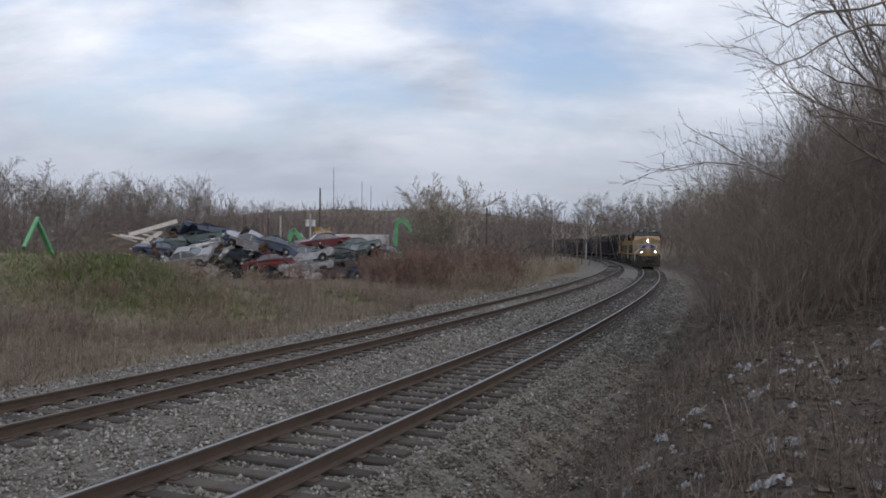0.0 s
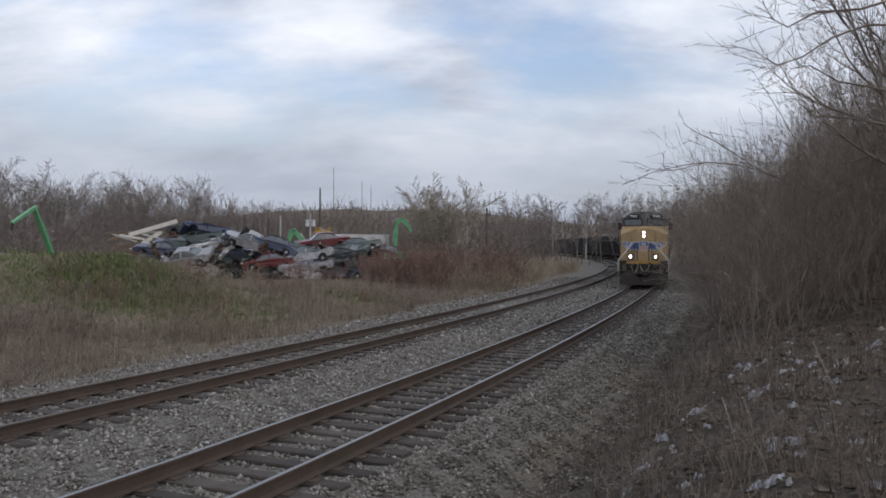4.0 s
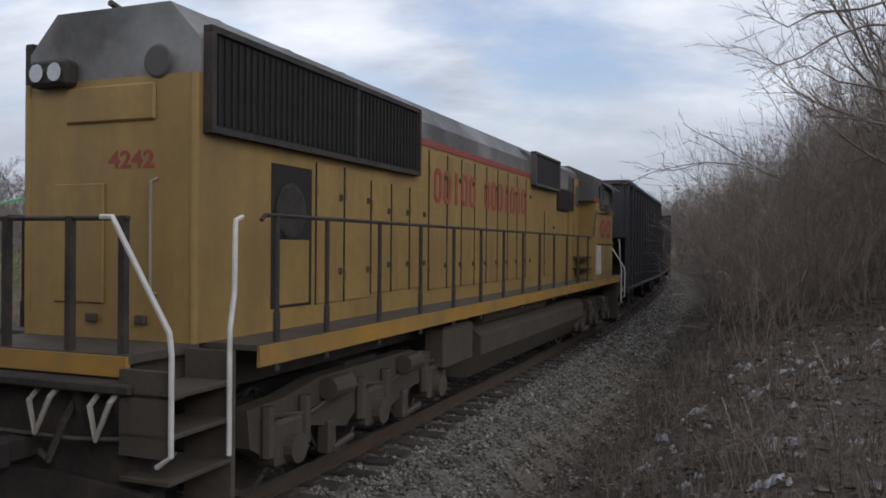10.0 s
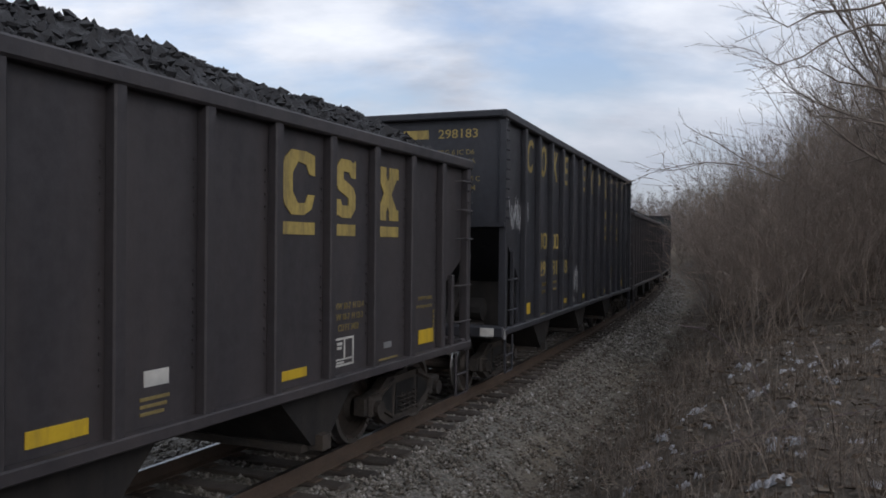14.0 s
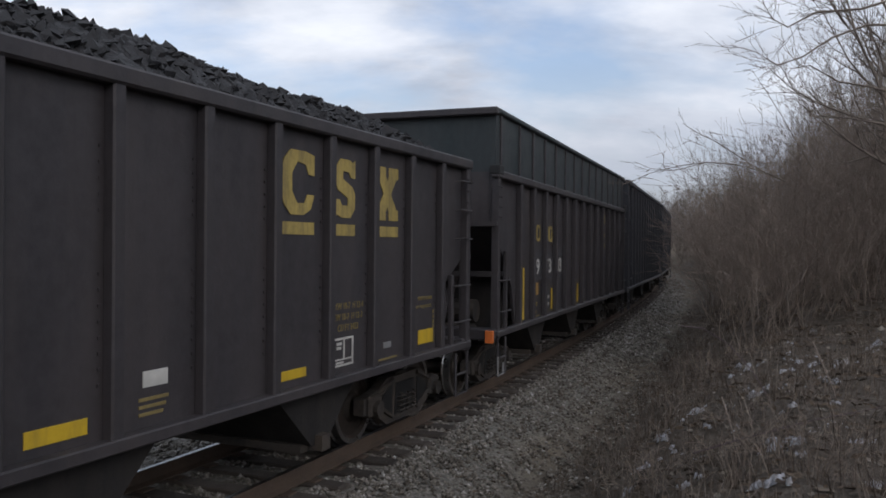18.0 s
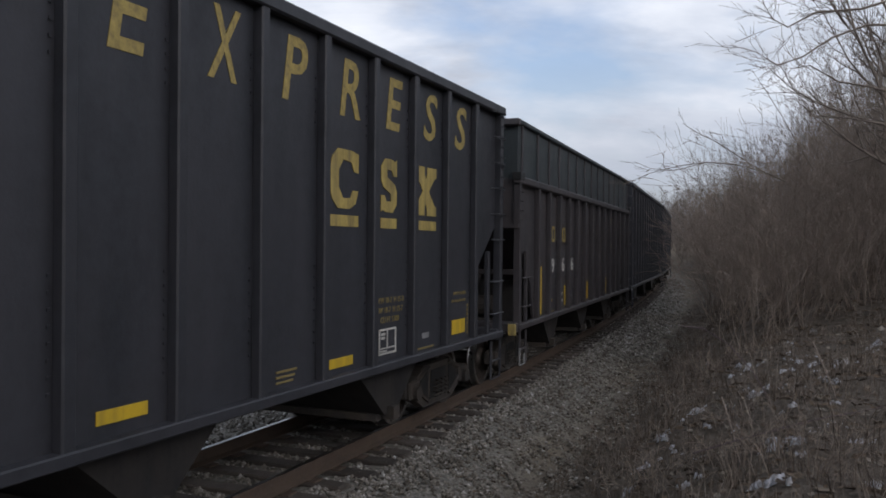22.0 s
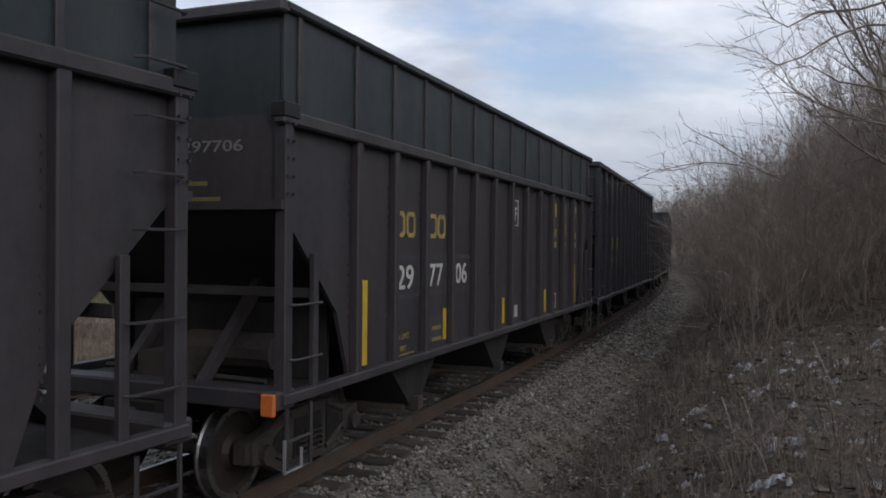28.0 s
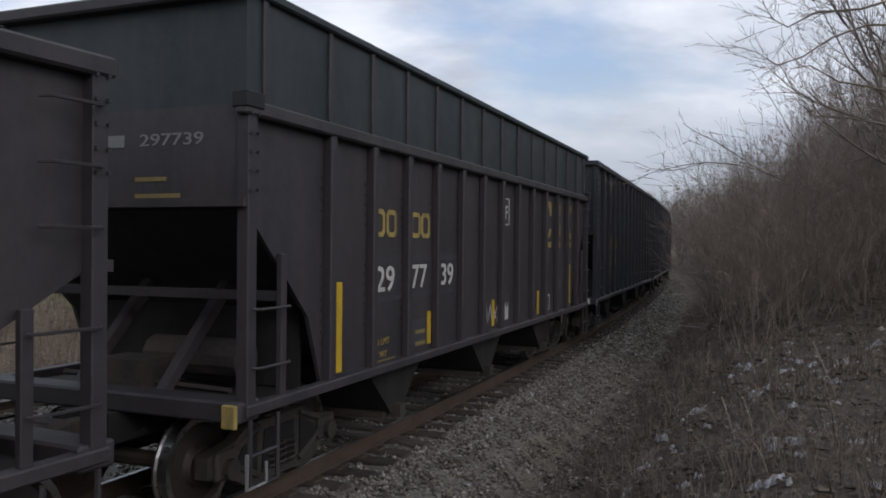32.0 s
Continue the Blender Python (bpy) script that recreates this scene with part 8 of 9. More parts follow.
M["panel_black"] = material("scrap_black", (0.035, 0.037, 0.042), 0.32, 0.1, 0.3, 2, (0.07, 0.06, 0.055), 0.4, 2)
M["rubber"] = material("tyre_rubber", (0.022, 0.022, 0.022), 0.85, 0, 0.25, 6)
M["machine_green"] = material("machine_green", (0.12, 0.36, 0.17), 0.5, 0, 0.15, 1.5, (0.10, 0.22, 0.08), 0.35, 1.5)
M["machine_yellow"] = material("machine_yellow", (0.55, 0.33, 0.05), 0.5, 0, 0.15, 1.5, (0.25, 0.16, 0.06), 0.4, 1.5)
M["timber_white"] = material("pale_timber", (0.62, 0.60, 0.54), 0.8, 0, 0.12, 2, (0.42, 0.38, 0.32), 0.4, 2)
M["timber"] = material("weathered_timber", (0.22, 0.16, 0.11), 0.9, 0, 0.3, 3, (0.12, 0.09, 0.07), 0.5, 2)
M["pole"] = material("pole_wood", (0.12, 0.10, 0.085), 0.9, 0, 0.2, 3)
M["pole_pale"] = material("pale_pole", (0.42, 0.41, 0.39), 0.7, 0, 0.15, 3)
crng = np.random.default_rng(31)


class Wreck:
    """Shape of one wrecked car: sills, bonnet and boot, a cabin crushed to part of its height, all bent a little."""

    def __init__(self, seed, roof, bend):
        rng = np.random.default_rng(seed)
        self.roof, self.bend, self.ph = roof, bend, rng.uniform(0, 6.28, 4)
        self.cabin = [(-1.15, 0.90), (-0.55 + rng.uniform(-0.1, 0.1), roof), (0.55 + rng.uniform(-0.1, 0.15), roof - rng.uniform(0, 0.12)), (1.35, 0.94)]

    def warp(self, x, y, z):
        """Dents and a bend of the whole body."""
        p = self.ph
        dz = 0.05 * math.sin(2.3 * x + p[0]) * math.sin(2.9 * y + p[1]) + 0.03 * math.sin(6.1 * x + p[2] + 4 * y)
        dy = 0.04 * math.sin(3.1 * x + p[3]) * (1 if y > 0 else -1)
        return (x, y + dy, max(0.2, z + (dz if z > 0.5 else 0) + self.bend * 0.05 * x * x))

    def body(self):
        b = Build()
        side = [(-2.15, 0.34), (-2.25, 0.52), (-2.2, 0.70), (-1.95, 0.80), (-1.2, 0.90), (-0.4, 0.93), (0.5, 0.94), (1.35, 0.95), (1.95, 0.92), (2.2, 0.80), (2.25, 0.55), (2.15, 0.34), (1.78, 0.30), (1.7, 0.56), (1.38, 0.68), (1.06, 0.56),
                (0.98, 0.28), (-0.98, 0.28), (-1.06, 0.56), (-1.38, 0.68), (-1.7, 0.56), (-1.78, 0.30)]
        ys = (-0.84, -0.80, -0.45, 0.0, 0.45, 0.80, 0.84)
        n = len(side)
        vs = [self.warp(x * (0.97 if abs(y) > 0.82 else 1), y, z - (0.03 if abs(y) > 0.82 and z > 0.7 else 0)) for y in ys for x, z in side]
        fs = [(j * n + i, j * n + (i + 1) % n, (j + 1) * n + (i + 1) % n, (j + 1) * n + i) for j in range(len(ys) - 1) for i in range(n)]
        b.add(vs, fs + [tuple(range(n)), tuple(range(len(vs) - 1, len(vs) - n - 1, -1))])
        # roof and pillars
        (x0, z0), (x1, z1), (x2, z2), (x3, z3) = self.cabin
        for sg in (-1, 1):
            for xa, za, xb, zb in ((x0, z0, x1, z1), (0.0, 0.92, 0.0, (z1 + z2) / 2), (x2, z2, x3, z3)):
                b.add([self.warp(xa - 0.05, sg * 0.76, za), self.warp(xa + 0.06, sg * 0.76, za), self.warp(xb + 0.06, sg * 0.62, zb), self.warp(xb - 0.05, sg * 0.62, zb),
                       self.warp(xa - 0.05, sg * 0.70, za), self.warp(xa + 0.06, sg * 0.70, za), self.warp(xb + 0.06, sg * 0.56, zb), self.warp(xb - 0.05, sg * 0.56, zb)],
                      [(0, 1, 2, 3), (7, 6, 5, 4), (0, 4, 5, 1), (1, 5, 6, 2), (2, 6, 7, 3), (3, 7, 4, 0)])
        top = [(x1 - 0.06, z1), ((x1 + x2) / 2, (z1 + z2) / 2 + 0.05), (x2 + 0.06, z2)]
        vs = [self.warp(x, y, z + t) for t in (0.0, 0.05) for y in (-0.64, 0.0, 0.64) for x, z in top]
        fs = [(j * 3 + i, j * 3 + i + 1, j * 3 + i + 4, j * 3 + i + 3) for j in range(2) for i in range(2)]
        fs = fs + [tuple(9 + v for v in f[::-1]) for f in fs]
        rim = [0, 1, 2, 5, 8, 7, 6, 3]
        b.add(vs, fs + [(rim[k], rim[(k + 1) % 8], 9 + rim[(k + 1) % 8], 9 + rim[k]) for k in range(8)])
        return b

    def panes(self):
        """Dark glass, or the dark gap where it was: two sides, front and back."""
        (x0, z0), (x1, z1), (x2, z2), (x3, z3) = self.cabin
        zm = (z1 + z2) / 2
        out = []
        for sg in (-1, 1):
            for q in (((x0 + 0.06, z0), (-0.05, 0.92), (-0.05, zm), (x1 + 0.06, z1)), ((0.06, 0.92), (x3 - 0.06, z3), (x2 - 0.05, z2), (0.06, zm))):
                out.append([self.warp(x, sg * (0.735 if k < 2 else 0.595), z) for k, (x, z) in enumerate(q)])
        for (xa, za), (xb, zb) in (((x0, z0), (x1, z1)), ((x3, z3), (x2, z2))):
            out.append([self.warp(xa, -0.68, za), self.warp(xa, 0.68, za), self.warp(xb, 0.55, zb), self.warp(xb, -0.55, zb)])
        meshes = []
        for q in out:
            n = (Vector(q[1]) - Vector(q[0])).cross(Vector(q[3]) - Vector(q[0])).normalized() * 0.012
            b = Build().add([Vector(v) - n for v in q] + [Vector(v) + n for v in q], [(0, 1, 2, 3), (7, 6, 5, 4), (0, 4, 5, 1), (1, 5, 6, 2), (2, 6, 7, 3), (3, 7, 4, 0)])
            meshes.append(b.mesh("window", M["glass"]))
        return meshes


WRECKS = [Wreck(500 + k, roof, bend) for k, (roof, bend) in enumerate(((1.38, 0.3), (1.30, -0.5), (1.15, 0.8), (1.02, -0.6), (1.36, 0.9), (1.22, 0.2)))]
PANES = [w.panes() for w in WRECKS]
TYRE = Build().lathe([(0.17, -0.09), (0.29, -0.1), (0.32, -0.07), (0.32, 0.07), (0.29, 0.1), (0.17, 0.09)], (0, 0, 0), 14).mesh("wheel", M["rubber"])
RIM = Build().lathe([(0.02, -0.1), (0.17, -0.085), (0.18, 0.085), (0.02, 0.1)], (0, 0, 0), 10).mesh("rim", M["panel_silver"])
LAMP = Build().box(-2.27, -2.16, -0.75, -0.45, 0.62, 0.74, 0, 0.02).mesh("headlamp", M["panel_white"])
BUMPER = Build().box(-2.34, -2.2, -0.80, 0.80, 0.36, 0.54, 0, 0.05).mesh("bumper", M["panel_black"])
BODIES = {}


def scrap_car(x, y, z, colour, shape_no, rx, ry, rz, words):
    key = (colour, shape_no)
    if key not in BODIES:
        BODIES[key] = WRECKS[shape_no].body().mesh("body", M["panel_" + colour])
    ob = thing("scrap_car", words, "wrecked car", "scrap cars in the pile", pose(x, y, z, rx, ry, rz))
    part("body", BODIES[key], None, ob)
    if y < 68.9:
        for me in PANES[shape_no]:
            part("window", me, None, ob)
    for k, (wx, sg) in enumerate(((-1.38, -1), (1.38, -1), (-1.38, 1), (1.38, 1))):
        if crng.random() < 0.45:
            w = part("wheel", TYRE, None, ob, at=pose(wx, sg * 0.78, 0.33))
            part("rim", RIM, None, w)
    if y < 67.9:
        part("headlamp", LAMP, None, ob)
        part("headlamp", LAMP, None, ob, at=Matrix.Translation((0, 1.2, 0)))
        part("bumper", BUMPER, None, ob)
    return ob


WORDS = {"silver": "crushed silver car on the scrap pile", "white": "battered white car on the scrap pile", "blue": "wrecked dark blue car on the scrap pile", "green": "crushed dark green car on the scrap pile",
         "maroon": "wrecked maroon car on the scrap pile", "black": "crushed black car on the scrap pile"}
YARD = 69.0


def at_yard(px, py, d=YARD):
    return eye_point(px, py, d)


# the cars that can be told apart, bottom rows first
for px, py, d, colour, no, rx, ry, rz in (
        (205, 474, 66, "blue", 2, 0, 6, 20), (255, 484, 66, "black", 3, 0, -4, -10), (335, 478, 66, "white", 3, 4, 3, 8), (375, 482, 68, "silver", 3, 0, -5, 160),
        (300, 466, 67, "black", 2, 0, 5, 25), (332, 462, 65.5, "silver", 0, 3, -8, -4), (285, 446, 68, "blue", 1, 0, 6, 12), (318, 440, 68, "green", 1, 5, 2, 170), (350, 428, 69, "green", 2, 0, -4, 10),
        (365, 415, 70, "blue", 2, -8, 8, 30), (340, 410, 71, "black", 3, 0, 0, -20), (385, 438, 68, "white", 2, 0, -6, 40), (395, 460, 67, "black", 3, 0, 3, 0), (425, 470, 68, "black", 2, 0, 0, 15),
        (440, 432, 67, "silver", 0, 0, 14, 6), (465, 436, 67, "white", 2, 0, 8, -8), (420, 452, 68, "blue", 3, 4, 0, 0), (485, 438, 66.5, "blue", 1, -6, 12, -14), (515, 446, 67, "green", 2, 0, 4, 10),
        (480, 466, 66, "maroon", 1, 0, -3, 4), (445, 484, 67, "black", 3, 0, 0, -4), (505, 488, 66, "black", 3, 0, 2, 20), (548, 458, 66, "silver", 4, 0, -6, -6), (545, 474, 65.5, "silver", 2, 0, -4, 4), (522, 482, 65.5, "white", 3, 0, 8, -30),
        (575, 432, 68, "maroon", 0, 0, -4, 12), (560, 442, 68, "black", 2, 0, 5, -20), (580, 462, 67, "black", 2, 0, 0, 8), (612, 452, 67, "green", 4, 4, -6, -12), (630, 444, 67.5, "green", 0, 0, -8, 14), (625, 470, 66.5, "black", 2, 0, 0, 30),
        (648, 470, 67, "green", 2, 0, 4, -10), (605, 484, 66, "blue", 3, 0, 0, 0), (655, 446, 69, "black", 1, 0, 0, 5), (668, 466, 69, "white", 3, 0, 0, 12)):
    x, y, z = at_yard(px, py, d)
    scrap_car(x, y, z - 0.55, colour, no, rx * 2 + crng.uniform(-14, 14), ry * 1.3, rz, WORDS[colour])
for k in range(34):
    px, d = crng.uniform(180, 680), crng.uniform(69, 75)
    x = (px - 784) / 1428.4 * d
    top = np.interp(px, (180, 270, 340, 400, 440, 520, 600, 650, 680), (0.2, 1.2, 2.6, 1.2, 2.3, 1.7, 2.0, 1.8, 0.3))
    scrap_car(x, d, gz(x, d) - 0.3 + crng.uniform(0, 1) * top, ("blue", "black", "silver", "green", "black", "white", "maroon")[k % 7], int(crng.integers(1, 6)), crng.uniform(-10, 10), crng.uniform(-14, 14), crng.uniform(0, 360),
              WORDS[("blue", "black", "silver", "green", "black", "white", "maroon")[k % 7]])


def bent_sheet(seed, w, h):
    """A torn panel: a small crumpled sheet with thickness."""
    rng = np.random.default_rng(seed)
    n = 5
    top = [[(w * (i / (n - 1) - 0.5) + rng.normal(0, 0.05), rng.normal(0, 0.13), h * (j / (n - 1) - 0.5) + rng.normal(0, 0.05)) for i in range(n)] for j in range(n)]
    vs = [p for row in top for p in row] + [(a, b + 0.04, c) for row in top for a, b, c in row]
    q = n * n
    fs = [(j * n + i, j * n + i + 1, (j + 1) * n + i + 1, (j + 1) * n + i) for j in range(n - 1) for i in range(n - 1)]
    fs += [tuple(q + v for v in f[::-1]) for f in fs]
    rim = list(range(n)) + [n * j + n - 1 for j in range(1, n)] + [n * (n - 1) + i for i in range(n - 2, -1, -1)] + [n * j for j in range(n - 2, 0, -1)]
    fs += [(rim[k], rim[(k + 1) % len(rim)], q + rim[(k + 1) % len(rim)], q + rim[k]) for k in range(len(rim))]
    return Build().add(vs, fs)


M["rust"] = material("rusted_steel", (0.11, 0.065, 0.042), 0.85, 0, 0.35, 3, (0.05, 0.035, 0.028), 0.5, 2)
SHEETS = {}
for k in range(58):
    tone = ("black", "green", "silver", "rust", "black", "white", "blue")[k % 7]
    key = (tone, k % 4)
    if key not in SHEETS:
        SHEETS[key] = bent_sheet(700 + k, 1.5 - 0.25 * (k % 4), 0.5 + 0.2 * (k % 3)).mesh("torn_panel", M["rust"] if tone == "rust" else M["panel_" + tone])
    px, d = crng.uniform(275, 655), crng.uniform(64.8, 68.5)
    top = np.interp(px, (275, 330, 390, 420, 480, 540, 600, 655), (440, 400, 420, 412, 424, 440, 430, 430))
    x, y, z = at_yard(px, crng.uniform(top, 492), d)
    ob = part("torn_panel", SHEETS[key], None)
    ob.matrix_world = pose(x, y, max(z, gz(x, y) + 0.1), crng.uniform(-60, 60), crng.uniform(-50, 50), crng.uniform(0, 360))
    tagged(ob, {"black": "torn black car panel in the scrap pile", "green": "torn green car panel in the scrap pile", "silver": "torn silver car panel in the scrap pile", "rust": "rusted sheet of steel in the scrap pile",
                "white": "torn white car panel in the scrap pile", "blue": "torn blue car panel in the scrap pile"}[tone], "scrap metal", "scrap panels in the pile")
for k in range(16):
    x, y, z = at_yard(crng.uniform(230, 700), 490, crng.uniform(59, 63))
    sc = crng.uniform(0.5, 0.95)
    plant("bush", (RED_BUSHES, TAN_BUSHES)[k % 3 == 0][k % 2], x, y, (sc * 0.9, sc), crng.uniform(0, 6.28), "thin bare brush before the scrap pile", "bush", "brush before the scrap pile")


def beam_between(name, a, b, w, mt, label, category, group=""):
    a, b = Vector(a), Vector(b)
    m = Matrix.Translation((a + b) / 2) @ (b - a).to_track_quat("X", "Z").to_matrix().to_4x4()
    ob = part(name, Build().box(-(b - a).length / 2, (b - a).length / 2, -w / 2, w / 2, -w / 2, w / 2, 0, 0.02), mt)
    ob.matrix_world = m
    return tagged(ob, label, category, group)


beam_between("timber_beam", at_yard(228, 420, 72), at_yard(313, 395, 74), 0.36, M["timber_white"], "long pale timber leaning on the scrap heap", "timber", "timbers")
beam_between("timber_beam", at_yard(232, 447, 71), at_yard(283, 416, 72), 0.34, M["timber_white"], "pale timber leaning on the scrap heap", "timber", "timbers")
for k in range(26):
    x0, y0 = crng.uniform(180, 275), crng.uniform(412, 468)
    a = crng.uniform(-0.35, 0.35)
    d = crng.uniform(69, 75)
    beam_between("timber_beam", at_yard(x0, y0, d), at_yard(x0 + 45 * math.cos(a), y0 - 45 * math.sin(a), d + crng.uniform(-2, 2)), crng.uniform(0.12, 0.26), M["timber"] if k % 4 else M["timber_white"], "weathered timber in the debris heap", "timber", "timbers")
heap = Build()
for cx, cy, w, h in ((-26.0, 73, 6.0, 1.9), (-14, 74, 13, 1.7), (-8, 73, 5, 1.6)):
    n = 18
    vs = [(cx, cy, h)] + [(cx + w * r * math.cos(6.283 * i / n) * crng.uniform(0.85, 1.1), cy + 3.0 * r * math.sin(6.283 * i / n), h * (1 - r) * crng.uniform(0.8, 1.1) - 0.6 * r) for r in (0.5, 1.0) for i in range(n)]
    heap.add(vs, [(0, 1 + i, 1 + (i + 1) % n) for i in range(n)] + [(1 + i, 1 + n + i, 1 + n + (i + 1) % n, 1 + (i + 1) % n) for i in range(n)])
tagged(part("debris_heap", heap, M["under"]), "dark heap of scrap and soil under the cars", "scrap heap", kind="stuff")


def jib(name, points, w, mt, label, base_to=None):
    """A machine's boom and stick, seen over the scrap, on a cab that the pile hides."""
    ob = thing(name, label, "excavator", "yard machines")
    P = [Vector(p) for p in points]
    for k, (a, b) in enumerate(zip(P[:-1], P[1:])):
        m = Matrix.Translation(a) @ (b - a).to_track_quat("X", "Z").to_matrix().to_4x4()
        L = (b - a).length
        part("boom" if k == 0 else "stick", Build().prism([(0, -w * 0.4), (L, -w * 0.3), (L, w * 0.3), (L * 0.4, w * 0.6), (0, w * 0.4)], "y", -w * 0.35, w * 0.35), mt, ob, at=m)
        part("hydraulic_ram", Build().tube([(L * 0.1, 0, w * 0.75), (L * 0.7, 0, w * 0.62)], w * 0.14, 6), M["panel_silver"], ob, at=m)
    g = P[0].copy()
    z0 = gz(g.x, g.y)
    part("cab", Build().box(g.x - 1.0, g.x + 1.2, g.y + 0.2, g.y + 2.4, z0 + 0.9, z0 + 2.2, 0, 0.1), mt, ob)
    part("crawler", Build().box(g.x - 1.6, g.x + 1.6, g.y - 0.2, g.y + 2.8, z0 - 0.1, z0 + 0.9, 0, 0.2), M["rubber"], ob)
    return ob


jib("excavator", [at_yard(545, 442, 82), at_yard(519, 408, 82), at_yard(512, 432, 82)], 0.5, M["machine_green"], "green material handler behind the scrap pile")
jib("excavator", [at_yard(700, 436, 80), at_yard(702, 396, 80), at_yard(712, 388, 80), at_yard(728, 410, 80)], 0.42, M["machine_green"], "green material handler behind the scrap pile")
jib("excavator", [at_yard(556, 430, 95), at_yard(562, 406, 95), at_yard(574, 420, 95), at_yard(584, 405, 95)], 0.5, M["machine_yellow"], "yellow excavator behind the scrap pile")
tx, ty, tz = at_yard(635, 424, 92)
trailer = thing("trailer", "long white box trailer in the yard", "trailer", "", pose(tx, ty, 0, 0, 0, -8))
part("box", Build().box(-3.3, 3.3, -1.2, 1.2, gz(tx, ty) + 1.1, 3.3, 0, 0.05), M["panel_white"], trailer)
part("chassis", Build().box(-3.1, 3.1, -1.0, 1.0, gz(tx, ty) + 0.5, gz(tx, ty) + 1.1), M["under"], trailer)
for wx in (-2.4, -1.6, 2.2):
    for sg in (-1, 1):
        part("wheel", TYRE, None, trailer, at=Matrix.Translation((wx, sg * 1.0, gz(tx, ty) + 0.48)) @ Matrix.Diagonal((1.5, 1.5, 1.5, 1)))


def utility_pole(px, py_top, d, r, mt, label, arm=0.0, boxes=0):
    x, y, z = eye_point(px, py_top, d)
    z0 = gz(x, y)
    ob = thing("utility_pole", label, "pole", "poles", Matrix.Translation((x, y, z0 - 0.3)))
    h = z - z0 + 0.3
    part("post", Build().tube([(0, 0, 0), (0, 0, h)], r, 8, 0, r * 0.75), mt, ob)
    if arm:
        part("crossarm", Build().box(-arm, arm, -0.06, 0.06, h - 0.5, h - 0.35), mt, ob)
    for k in range(boxes):
        part("transformer", Build().tube([(-0.35 + 0.7 * k, 0, h - 1.5), (-0.35 + 0.7 * k, 0, h - 0.7)], 0.24, 8), M["panel_white"], ob)
    return ob


utility_pole(549, 380, 95, 0.12, M["pole_pale"], "pale pole with two transformers", 0, 2)
utility_pole(566, 335, 110, 0.14, M["pole"], "tall wooden pole behind the yard")
utility_pole(496, 384, 90, 0.13, M["pole_pale"], "pale pole behind the scrap pile")
utility_pole(475, 388, 92, 0.14, M["pole"], "short wooden pole behind the scrap pile")
utility_pole(431, 386, 92, 0.12, M["pole"], "short wooden pole behind the scrap pile")
utility_pole(861, 368, 110, 0.16, M["pole"], "dark wooden pole by the line")
utility_pole(1037, 379, 150, 0.16, M["pole_pale"], "pale utility pole with a crossarm", 0.7)
utility_pole(978, 393, 150, 0.16, M["pole_pale"], "pale utility pole by the line")
utility_pole(827, 400, 110, 0.10, M["pole_pale"], "thin pale pole behind the brush")
for px, top, base in ((590, 298, 352), (640, 321, 352), (656, 329, 352)):
    d = 1350.0
    x, y, z = eye_point(px, top, d)
    zb = gz(x, y)
    ob = thing("radio_mast", "thin radio mast on the far hill", "mast", "radio masts", Matrix.Translation((x, y, zb)))
    part("mast", Build().tube([(0, 0, -1), (0, 0, z - zb)], 0.55, 5, 0, 0.4), M["pole"], ob)


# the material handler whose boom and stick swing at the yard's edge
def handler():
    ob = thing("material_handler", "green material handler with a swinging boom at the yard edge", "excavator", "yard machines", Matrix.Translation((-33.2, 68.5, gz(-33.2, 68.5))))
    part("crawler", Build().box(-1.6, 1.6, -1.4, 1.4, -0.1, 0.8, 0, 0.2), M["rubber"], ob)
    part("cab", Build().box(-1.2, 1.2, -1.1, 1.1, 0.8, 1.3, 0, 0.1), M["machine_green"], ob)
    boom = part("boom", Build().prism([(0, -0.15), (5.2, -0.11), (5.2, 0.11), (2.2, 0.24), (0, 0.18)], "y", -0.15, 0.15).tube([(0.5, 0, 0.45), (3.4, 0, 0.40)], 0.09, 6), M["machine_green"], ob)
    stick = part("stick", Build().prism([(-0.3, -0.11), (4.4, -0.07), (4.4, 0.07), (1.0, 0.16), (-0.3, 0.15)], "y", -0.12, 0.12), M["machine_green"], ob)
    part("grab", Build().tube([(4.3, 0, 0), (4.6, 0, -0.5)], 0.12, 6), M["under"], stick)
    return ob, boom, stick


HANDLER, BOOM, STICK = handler()


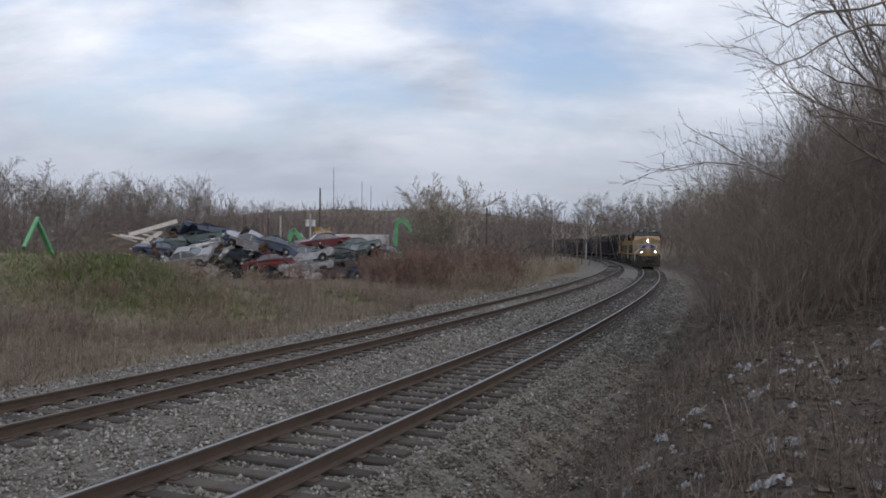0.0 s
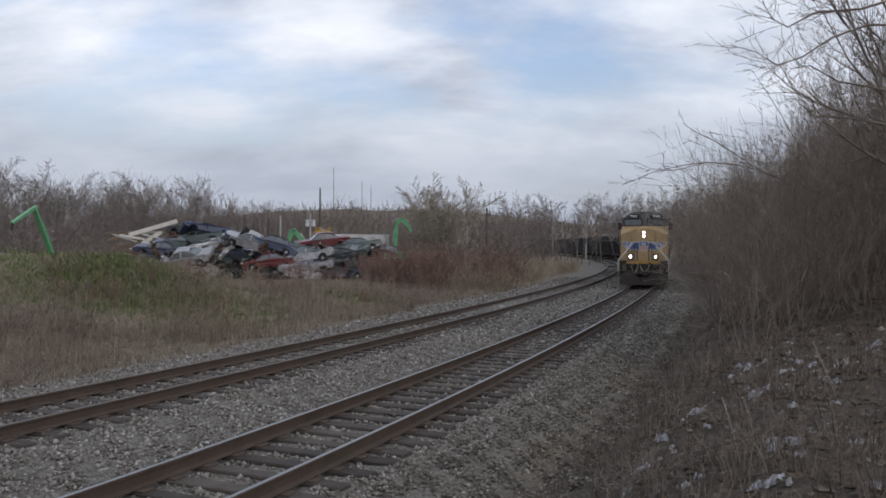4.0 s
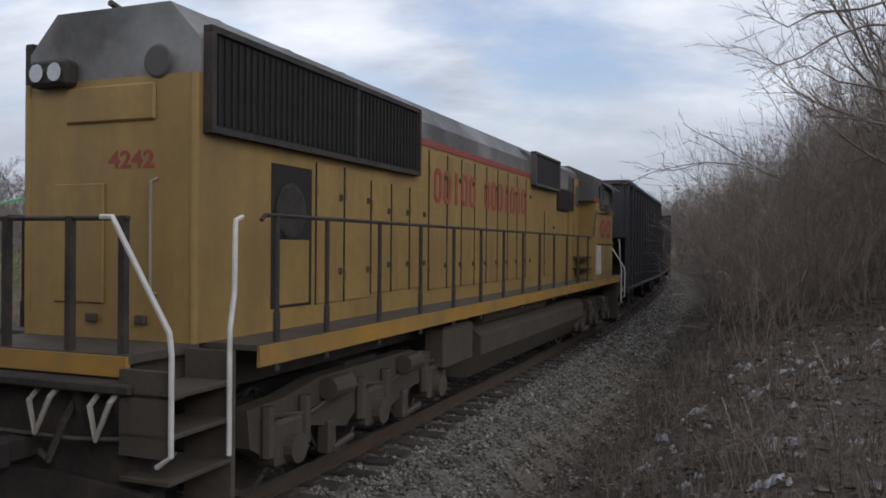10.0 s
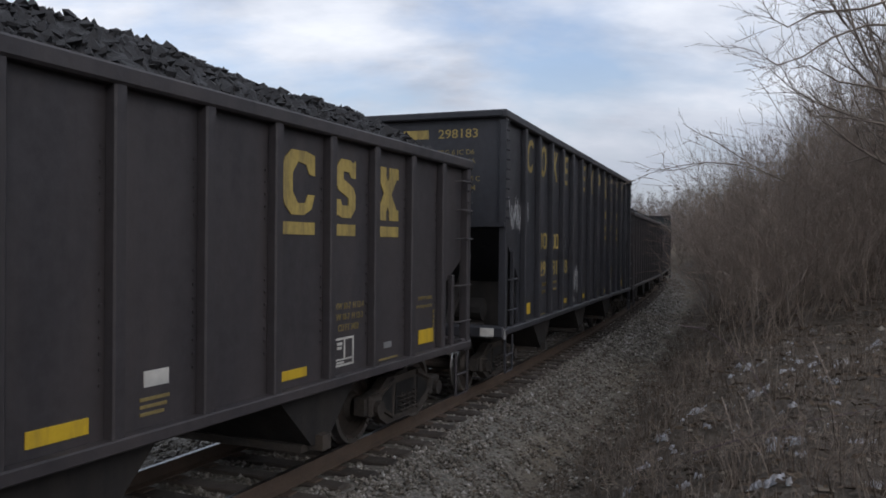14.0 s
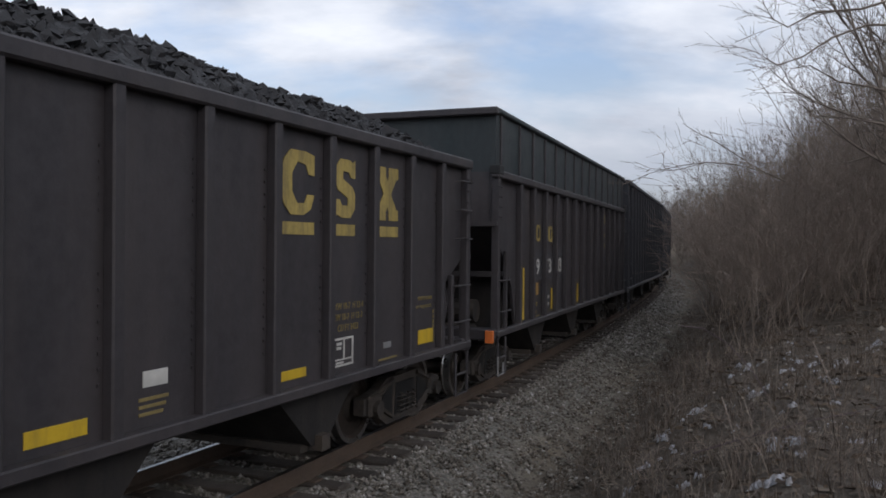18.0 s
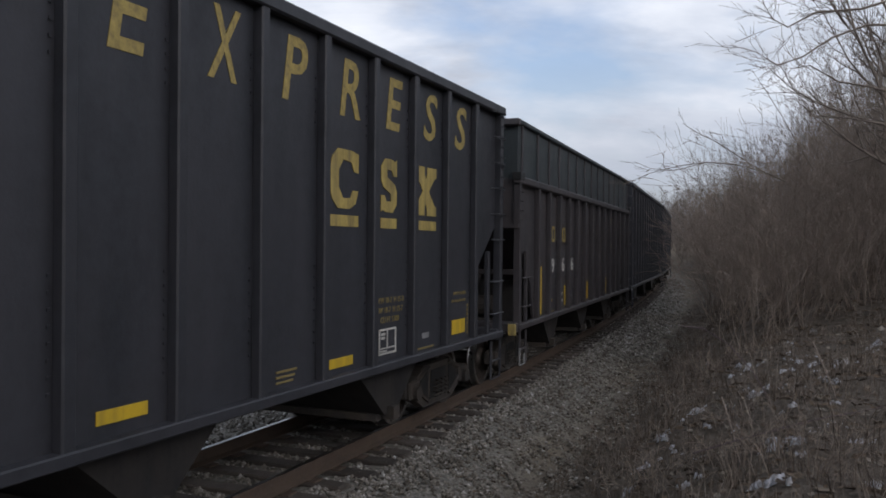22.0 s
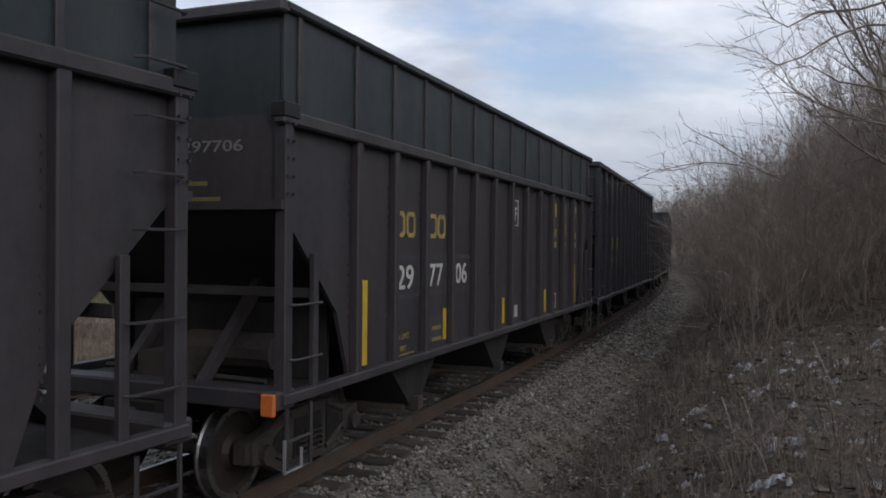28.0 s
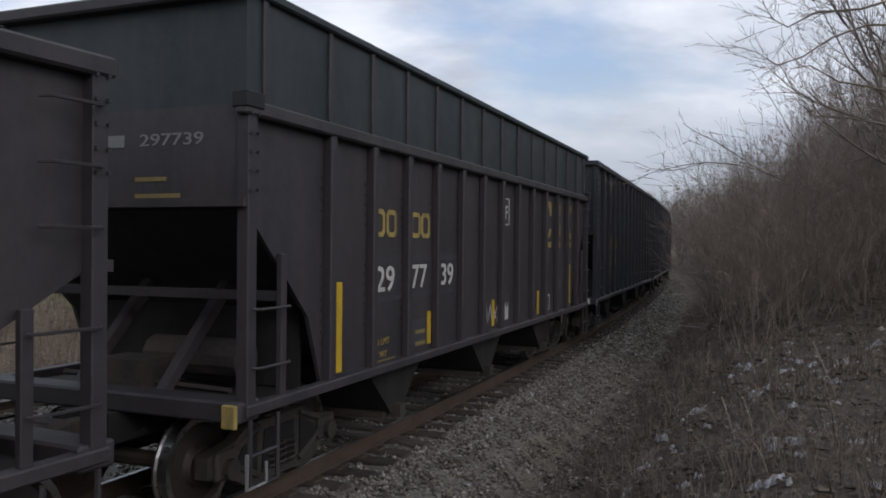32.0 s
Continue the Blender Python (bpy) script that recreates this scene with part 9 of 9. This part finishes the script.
# ---- everything that moves ----
def motions():
    times = [i * 0.5 for i in range(65)]
    for car, place, half in RUN:
        walk(car, [(t, vehicle_pose(place, half, t)) for t in times])
    # one turning curve for each wheel size
    for r, wheels in WHEELS.items():
        step = 1.3 * r / 11.4
        n = int(32.0 / step) + 1
        rows = [(32.0 * i / n, Matrix.Rotation(-travel(32.0 * i / n) / r, 4, "Y")) for i in range(n + 1)]
        walk(wheels[0], rows)
        act, slot = wheels[0].animation_data.action, wheels[0].animation_data.action_slot
        for w in ALL_WHEELS[r]:
            if w is not wheels[0]:
                w.rotation_mode = "QUATERNION"
                w.animation_data_create()
                w.animation_data.action, w.animation_data.action_slot = act, slot
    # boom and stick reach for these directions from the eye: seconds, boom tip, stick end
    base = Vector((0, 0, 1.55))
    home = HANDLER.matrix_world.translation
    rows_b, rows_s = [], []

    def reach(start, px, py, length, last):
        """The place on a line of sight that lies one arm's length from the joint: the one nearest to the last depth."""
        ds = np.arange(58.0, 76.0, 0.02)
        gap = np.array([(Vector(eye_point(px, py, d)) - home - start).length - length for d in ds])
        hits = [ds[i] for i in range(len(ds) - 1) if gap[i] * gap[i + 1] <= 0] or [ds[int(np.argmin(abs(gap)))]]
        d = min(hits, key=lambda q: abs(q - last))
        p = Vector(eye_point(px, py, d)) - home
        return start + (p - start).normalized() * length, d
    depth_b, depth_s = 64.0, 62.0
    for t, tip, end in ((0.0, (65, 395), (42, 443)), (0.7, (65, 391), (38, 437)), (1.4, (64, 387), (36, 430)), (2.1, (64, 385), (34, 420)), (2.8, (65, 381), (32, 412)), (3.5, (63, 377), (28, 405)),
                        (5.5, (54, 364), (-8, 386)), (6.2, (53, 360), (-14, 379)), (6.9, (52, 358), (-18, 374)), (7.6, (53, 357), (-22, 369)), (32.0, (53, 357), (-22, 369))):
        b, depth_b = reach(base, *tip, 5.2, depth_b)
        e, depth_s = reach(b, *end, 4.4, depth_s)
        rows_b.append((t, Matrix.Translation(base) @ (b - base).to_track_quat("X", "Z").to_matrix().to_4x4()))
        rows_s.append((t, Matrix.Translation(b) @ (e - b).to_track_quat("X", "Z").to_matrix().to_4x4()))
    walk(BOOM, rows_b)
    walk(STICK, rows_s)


ALL_WHEELS = {r: [o for o in scene.objects if o.type == "MESH" and o.data is wheelset_mesh(r)] for r in WHEELS}
motions()
